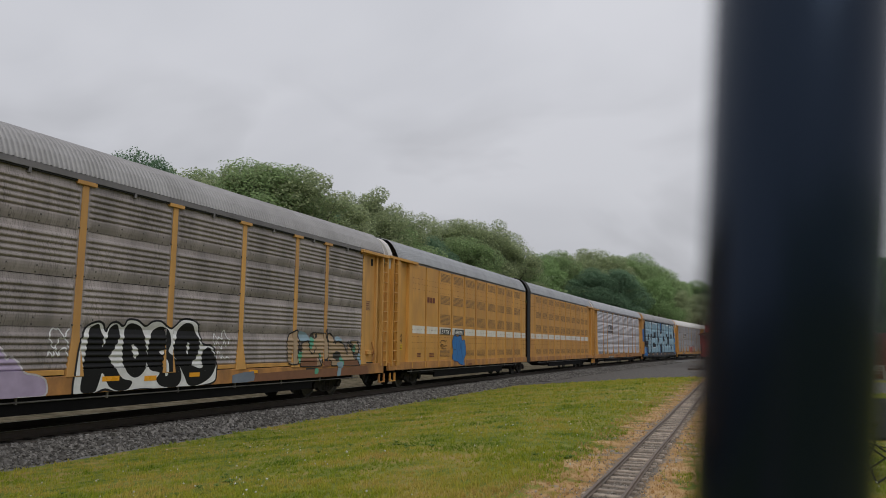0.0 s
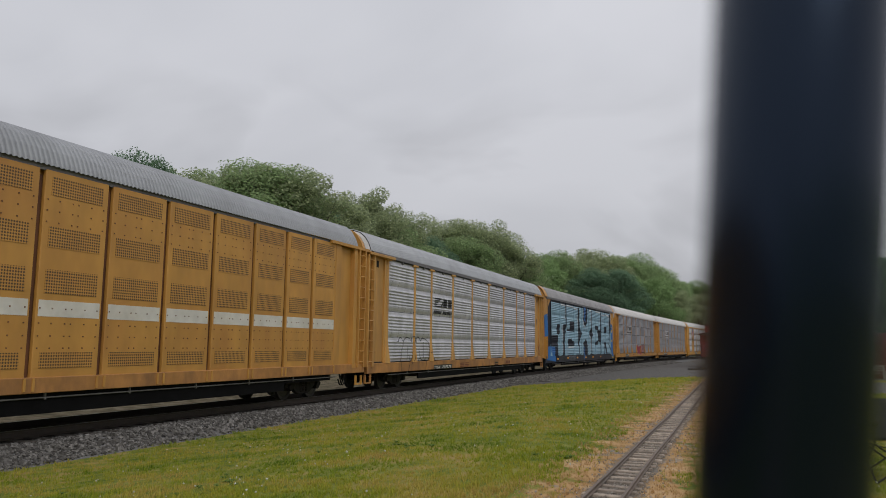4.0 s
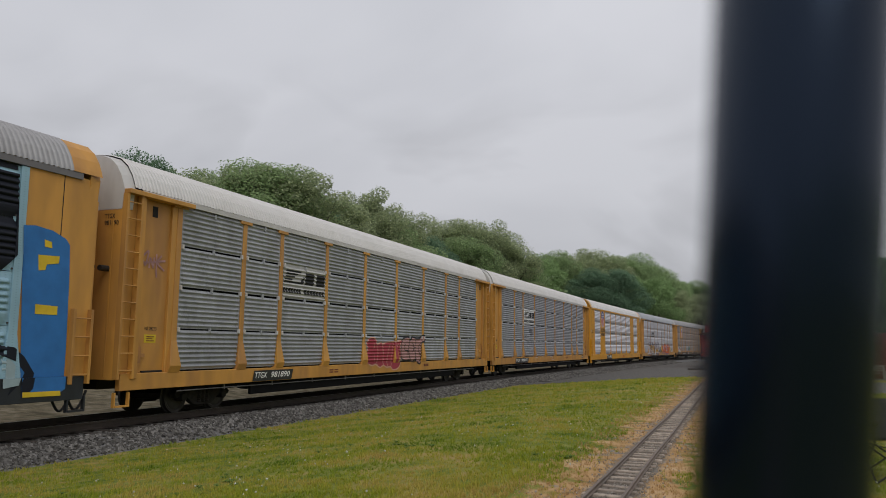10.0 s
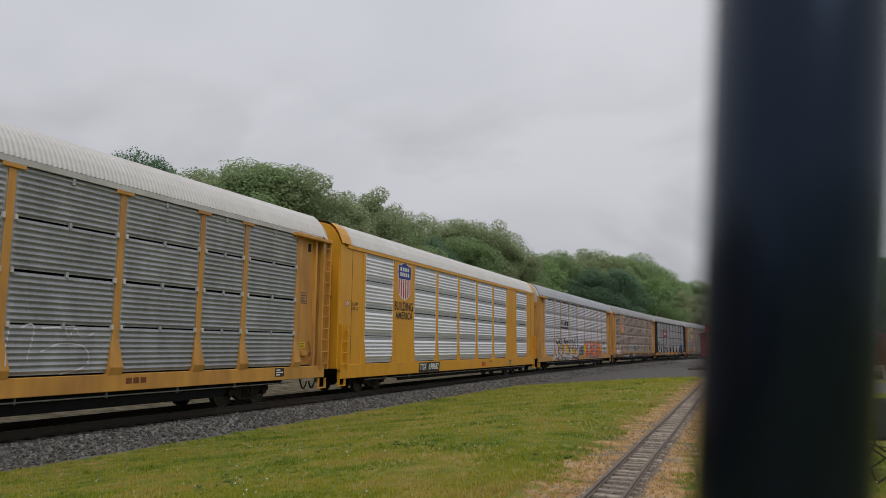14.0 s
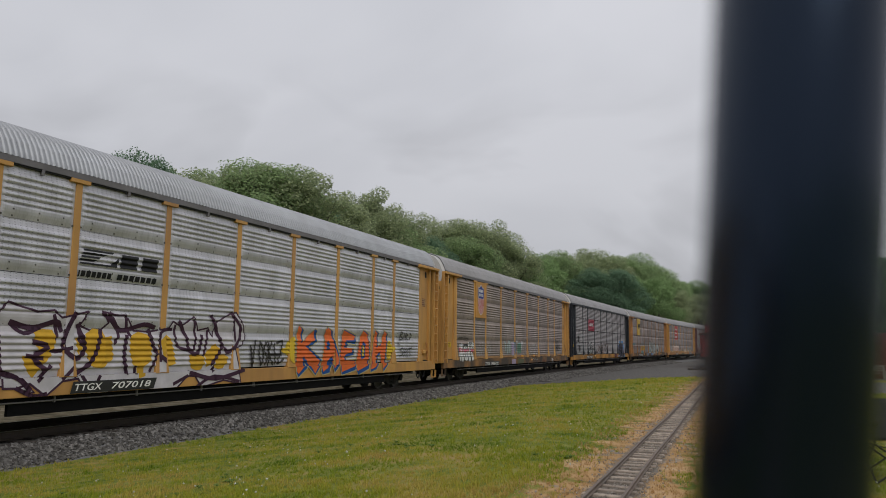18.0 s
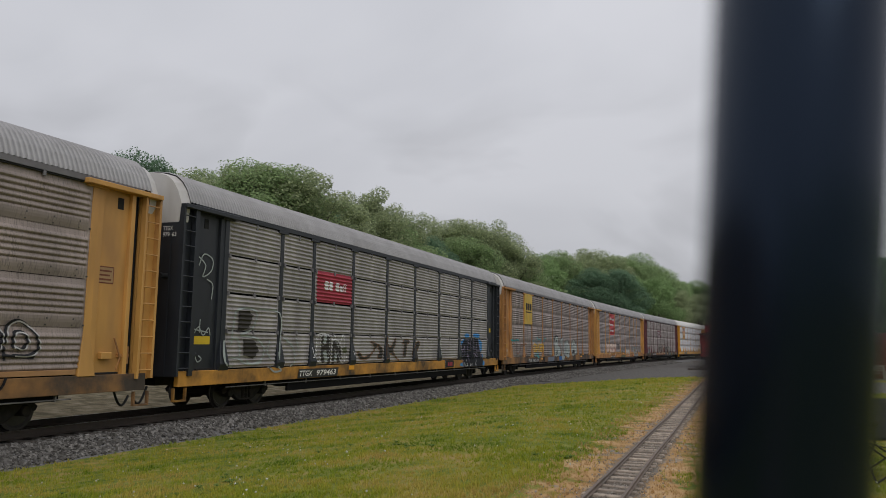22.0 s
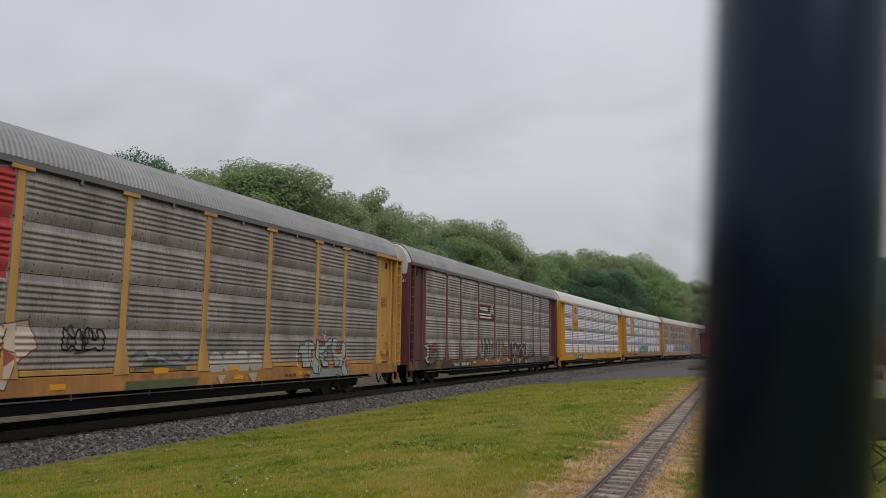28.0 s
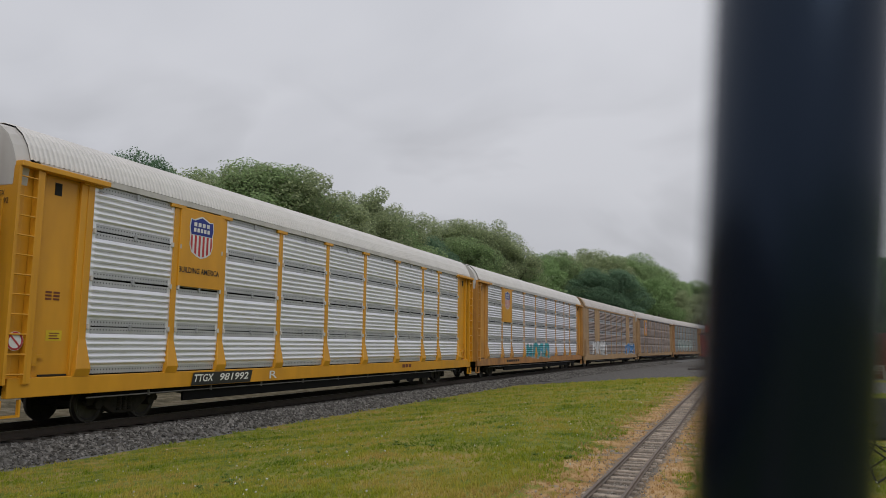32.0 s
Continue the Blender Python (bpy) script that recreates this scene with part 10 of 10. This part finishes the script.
# unseen woods added round the yard's near side, to darken the sheets' reflections
pts, sz = [], []
for k in range(15000):
    a = rng.uniform(-2.9, 1.36)
    d = rng.uniform(48, 66)
    x, y = d * math.cos(a), d * math.sin(a)
    if x < -13:
        continue
    tall = 11 + 5 * noise.noise(Vector((x * 0.08, y * 0.08, 5.0)))
    pts.append((x, y, 0.3 + tall * rng.random() ** 0.8))
    sz.append(rng.uniform(0.7, 1.3))
tagged(new("unseen_woods", scatter("unseen_woods", LEAFLET_V, LEAFLET_F, pts, sz, LEAF_MATS[0])), "unseen leafy woods added round the near side of the yard for reflections", "woods", kind="stuff")

# ---- red caboose on a siding ----
RED = surface("faded_red_paint", (0.44, 0.03, 0.035), 0.55, vary=0.15, grain=3, stain=0.3, stain_color=(0.16, 0.02, 0.02), bump=0.05)
DKRED = surface("dark_red_stain", (0.115, 0.022, 0.018), 0.75, vary=0.25, grain=4, bump=0.1)


def caboose():
    c = tagged(new("caboose"), "faded red caboose standing on a siding", "caboose")
    c.matrix_basis = pose(-3.95, 97.5, -0.42, 0, 0, -2.0)
    L, W = 4.4, 1.45
    put("body", bevelled(boxes("body", [(-W, W, -L, L, 1.25, 3.75)], RED), 0.03), c)
    V, F = [], []
    prism_into(V, F, [(-1.6, 3.75), (1.6, 3.75), (1.5, 3.9), (0.8, 4.05), (-0.8, 4.05), (-1.5, 3.9)], -5.1, 5.1)
    put("roof", righted(mesh_of("roof", V, F, DKRED)), c)
    cup = put("cupola", bevelled(boxes("cupola", [(-1.15, 1.15, -1.3, 0.9, 4.0, 4.95)], RED), 0.02), c)
    put("cupola_roof", boxes("cupola_roof", [(-1.3, 1.3, -1.5, 1.1, 4.95, 5.05)], DKRED), cup)
    for sx in (-1, 1):
        for yy in (-2.6, 2.0):
            w = put("window", boxes("window", [tuple(sorted((sx * W, sx * (W + 0.04)))) + (yy - 0.4, yy + 0.4, 2.3, 3.1)], DKRED), c)
            put("pane", boxes("pane", [tuple(sorted((sx * (W + 0.04), sx * (W + 0.045)))) + (yy - 0.32, yy + 0.32, 2.38, 3.02)], INK), w)
    put("underframe", boxes("underframe", [(-1.4, 1.4, -5.1, 5.1, 0.95, 1.25)], STEEL), c)
    for e in (-1, 1):
        for sx in (-1.3, 1.3):
            V, F = [], []
            tube_into(V, F, (sx, e * 5.0, 1.25), (sx, e * 5.0, 3.75), 0.03, 6)
            put("platform_post", mesh_of("platform_post", V, F, STEEL), c)
        V, F = [], []
        for z in (1.75, 2.2):
            tube_into(V, F, (-1.3, e * 5.0, z), (1.3, e * 5.0, z), 0.022, 6)
        put("platform_railing", mesh_of("platform_railing", V, F, STEEL), c)
        for dy in (-0.85, 0.85):
            w = put("wheelset", wheel_mesh(), c, (0, e * 2.9 + dy, 0.57))
            w.rotation_euler = (0, 0, math.pi / 2)
        put("side_frame", boxes("side_frame", [(-1.05, -0.9, e * 2.9 - 1.2, e * 2.9 + 1.2, 0.45, 0.8), (0.9, 1.05, e * 2.9 - 1.2, e * 2.9 + 1.2, 0.45, 0.8)], STEEL), c)
    sd = tagged(new("siding_track", boxes("siding_track", [(-0.79, -0.72, -12, 14, -0.01, 0.14), (0.72, 0.79, -12, 14, -0.01, 0.14)] + [(-1.3, 1.3, -11.8 + 0.6 * k, -11.57 + 0.6 * k, -0.06, 0.033) for k in range(43)], RAILM)),
                "short rusty siding under the caboose", "siding", kind="structure")
    sd.matrix_basis = pose(-3.95, 97.5, -0.42, 0, 0, -2.0)
    stop = tagged(new("bumper_beam", bevelled(boxes("bumper_beam", [(-0.9, 0.9, -0.1, 0.1, 0.0, 0.16)], TIE), 0.02)), "dark timber beam lying across the siding's end", "timber beam")
    stop.matrix_basis = pose(-5.4, 83.5, -0.43, 0, 0, -2.0)


caboose()


def red_railing():
    r = tagged(new("deck_railing"), "dark red wooden deck railing beyond the drive", "railing")
    x0, y0 = 7.2, 64.0
    r.matrix_basis = pose(x0, y0, ground_z(x0, y0))
    put("deck", boxes("deck", [(0, 9, 0.0, 3.0, 0.0, 0.95)], DKRED), r)
    put("back_wall", boxes("back_wall", [(0, 9, 2.9, 3.0, 0.95, 3.4)], DKRED), r)
    for k in range(7):
        put("post", boxes("post", [(k * 1.5 - 0.06, k * 1.5 + 0.06, -0.04, 0.08, 0.0, 2.35)], DKRED), r)
    put("handrail", boxes("handrail", [(-0.06, 9.06, -0.06, 0.1, 2.35, 2.44)], DKRED), r)
    put("bottom_rail", boxes("bottom_rail", [(0, 9, -0.02, 0.04, 1.02, 1.10)], DKRED), r)
    me = boxes("baluster", [(-0.03, 0.03, 0.0, 0.03, 1.1, 2.35)], DKRED)
    for k in range(60):
        put("baluster", me, r, (0.15 * k + 0.08, 0, 0))


red_railing()

BENCHM = surface("bleached_bench_wood", (0.28, 0.25, 0.22), 0.8, vary=0.2, grain=6, bump=0.1)


def bench():
    b = tagged(new("garden_bench"), "pale weathered wooden bench on the grass", "bench")
    x0, y0 = 7.6, 60.0
    b.matrix_basis = pose(x0, y0, ground_z(x0, y0))
    for k in range(3):
        put("seat_slat", boxes("seat_slat", [(-0.75, 0.75, -0.25 + k * 0.17, -0.11 + k * 0.17, 0.42, 0.46)], BENCHM), b)
        put("back_slat", boxes("back_slat", [(-0.75, 0.75, 0.24, 0.28, 0.55 + k * 0.15, 0.66 + k * 0.15)], BENCHM), b)
    for sx in (-0.7, 0.7):
        put("leg", boxes("leg", [(sx - 0.05, sx + 0.05, -0.25, -0.17, 0, 0.62)], BENCHM), b)
        put("leg", boxes("leg", [(sx - 0.05, sx + 0.05, 0.18, 0.28, 0, 0.98)], BENCHM), b)


bench()

# ---- camp chair ----
NAVY = surface("navy_chair_canvas", (0.009, 0.011, 0.022), 0.8, vary=0.25, grain=12, bump=0.2)
TUBE = surface("black_chair_tube", (0.02, 0.02, 0.022), 0.35, metal=0.5, vary=0.1, bump=0)


def camp_chair():
    c = tagged(new("camp_chair"), "dark folding camp chair with navy canvas on the lawn", "chair")
    x0, y0 = 1.50, 10.45
    c.matrix_basis = pose(x0, y0, ground_z(x0, y0) + 0.01, 0, 0, 12)
    w, d = 0.30, 0.27
    for a, b in (((-w, -d, 0.0), (w, -d, 0.44)), ((w, -d, 0.0), (-w, -d, 0.44)), ((-w, d, 0.0), (w, d, 0.44)), ((w, d, 0.0), (-w, d, 0.44)),
                 ((-w, -d, 0.0), (-w, d, 0.44)), ((-w, d, 0.0), (-w, -d, 0.44)), ((w, -d, 0.0), (w, d, 0.44)), ((w, d, 0.0), (w, -d, 0.44)),
                 ((-w, d, 0.42), (-w - 0.02, d + 0.12, 0.92)), ((w, d, 0.42), (w + 0.02, d + 0.12, 0.92)), ((-w, -d, 0.42), (-w, -d, 0.66)), ((w, -d, 0.42), (w, -d, 0.66))):
        V, F = [], []
        tube_into(V, F, a, b, 0.012, 8)
        put("leg_tube", mesh_of("leg_tube", V, F, TUBE), c)
    for sx in (-w, w):
        V, F = [], []
        n = 10
        for i in range(n + 1):
            y = -d - 0.02 + (2 * d + 0.1) * i / n
            z = 0.67 - 0.045 * math.sin(math.pi * i / n)
            V += [(sx - 0.045, y, z), (sx + 0.045, y, z), (sx + 0.045, y, z - 0.018), (sx - 0.045, y, z - 0.018)]
        F += [(4 * i + k, 4 * i + (k + 1) % 4, 4 * i + 4 + (k + 1) % 4, 4 * i + 4 + k) for i in range(n) for k in range(4)]
        put("arm_strap", mesh_of("arm_strap", V, F, RUBBER), c)

    def sling(name, f, nx=8, ny=8):
        V = [f(i / nx, j / ny) for j in range(ny + 1) for i in range(nx + 1)]
        F = [(j * (nx + 1) + i, j * (nx + 1) + i + 1, (j + 1) * (nx + 1) + i + 1, (j + 1) * (nx + 1) + i) for j in range(ny) for i in range(nx)]
        ob = put(name, mesh_of(name, V, F, NAVY, smooth=True), c)
        so = ob.modifiers.new("thick", "SOLIDIFY")
        so.thickness = 0.006
    sling("seat", lambda a, b: (-w + 2 * w * a, -d + 2 * d * b, 0.44 - 0.06 * math.sin(math.pi * a) - 0.03 * b))
    sling("backrest", lambda a, b: (-w + 2 * w * a, d + 0.12 * b + 0.03 * math.sin(math.pi * a), 0.42 + 0.5 * b))


camp_chair()

# ---- motion ----
def car_rows(centre, base):
    rows = []
    t = 0.0
    while t <= 32.001:
        s = centre - run(t)
        a, b = on_track(s - base), on_track(s + base)   # a: leading bogie
        mid = (a + b) / 2
        ahead = (a - b).normalized()
        left = Vector((0, 0, 1)).cross(ahead)
        m = Matrix((ahead, left, (0, 0, 1))).transposed().to_4x4()
        m.translation = mid
        rows.append((t, m))
        t += 1.0
    return rows


def motions():
    for car, centre, base in CARS:
        walk(car, car_rows(centre, base))
    # every wheelset rolls with the train; those at the same end of a bogie share one turn
    for dx, sets in WHEELSETS.items():
        rows = [(k / 30, Matrix.Translation((dx, 0, 0.425)) @ Matrix.Rotation(run(k / 30) / 0.435, 4, "Y")) for k in range(961)]
        walk(sets[0], rows)
        first = sets[0].animation_data
        for w in sets[1:]:
            w.rotation_mode = "QUATERNION"
            w.animation_data_create()
            w.animation_data.action = first.action
            w.animation_data.action_slot = first.action_slot


motions()
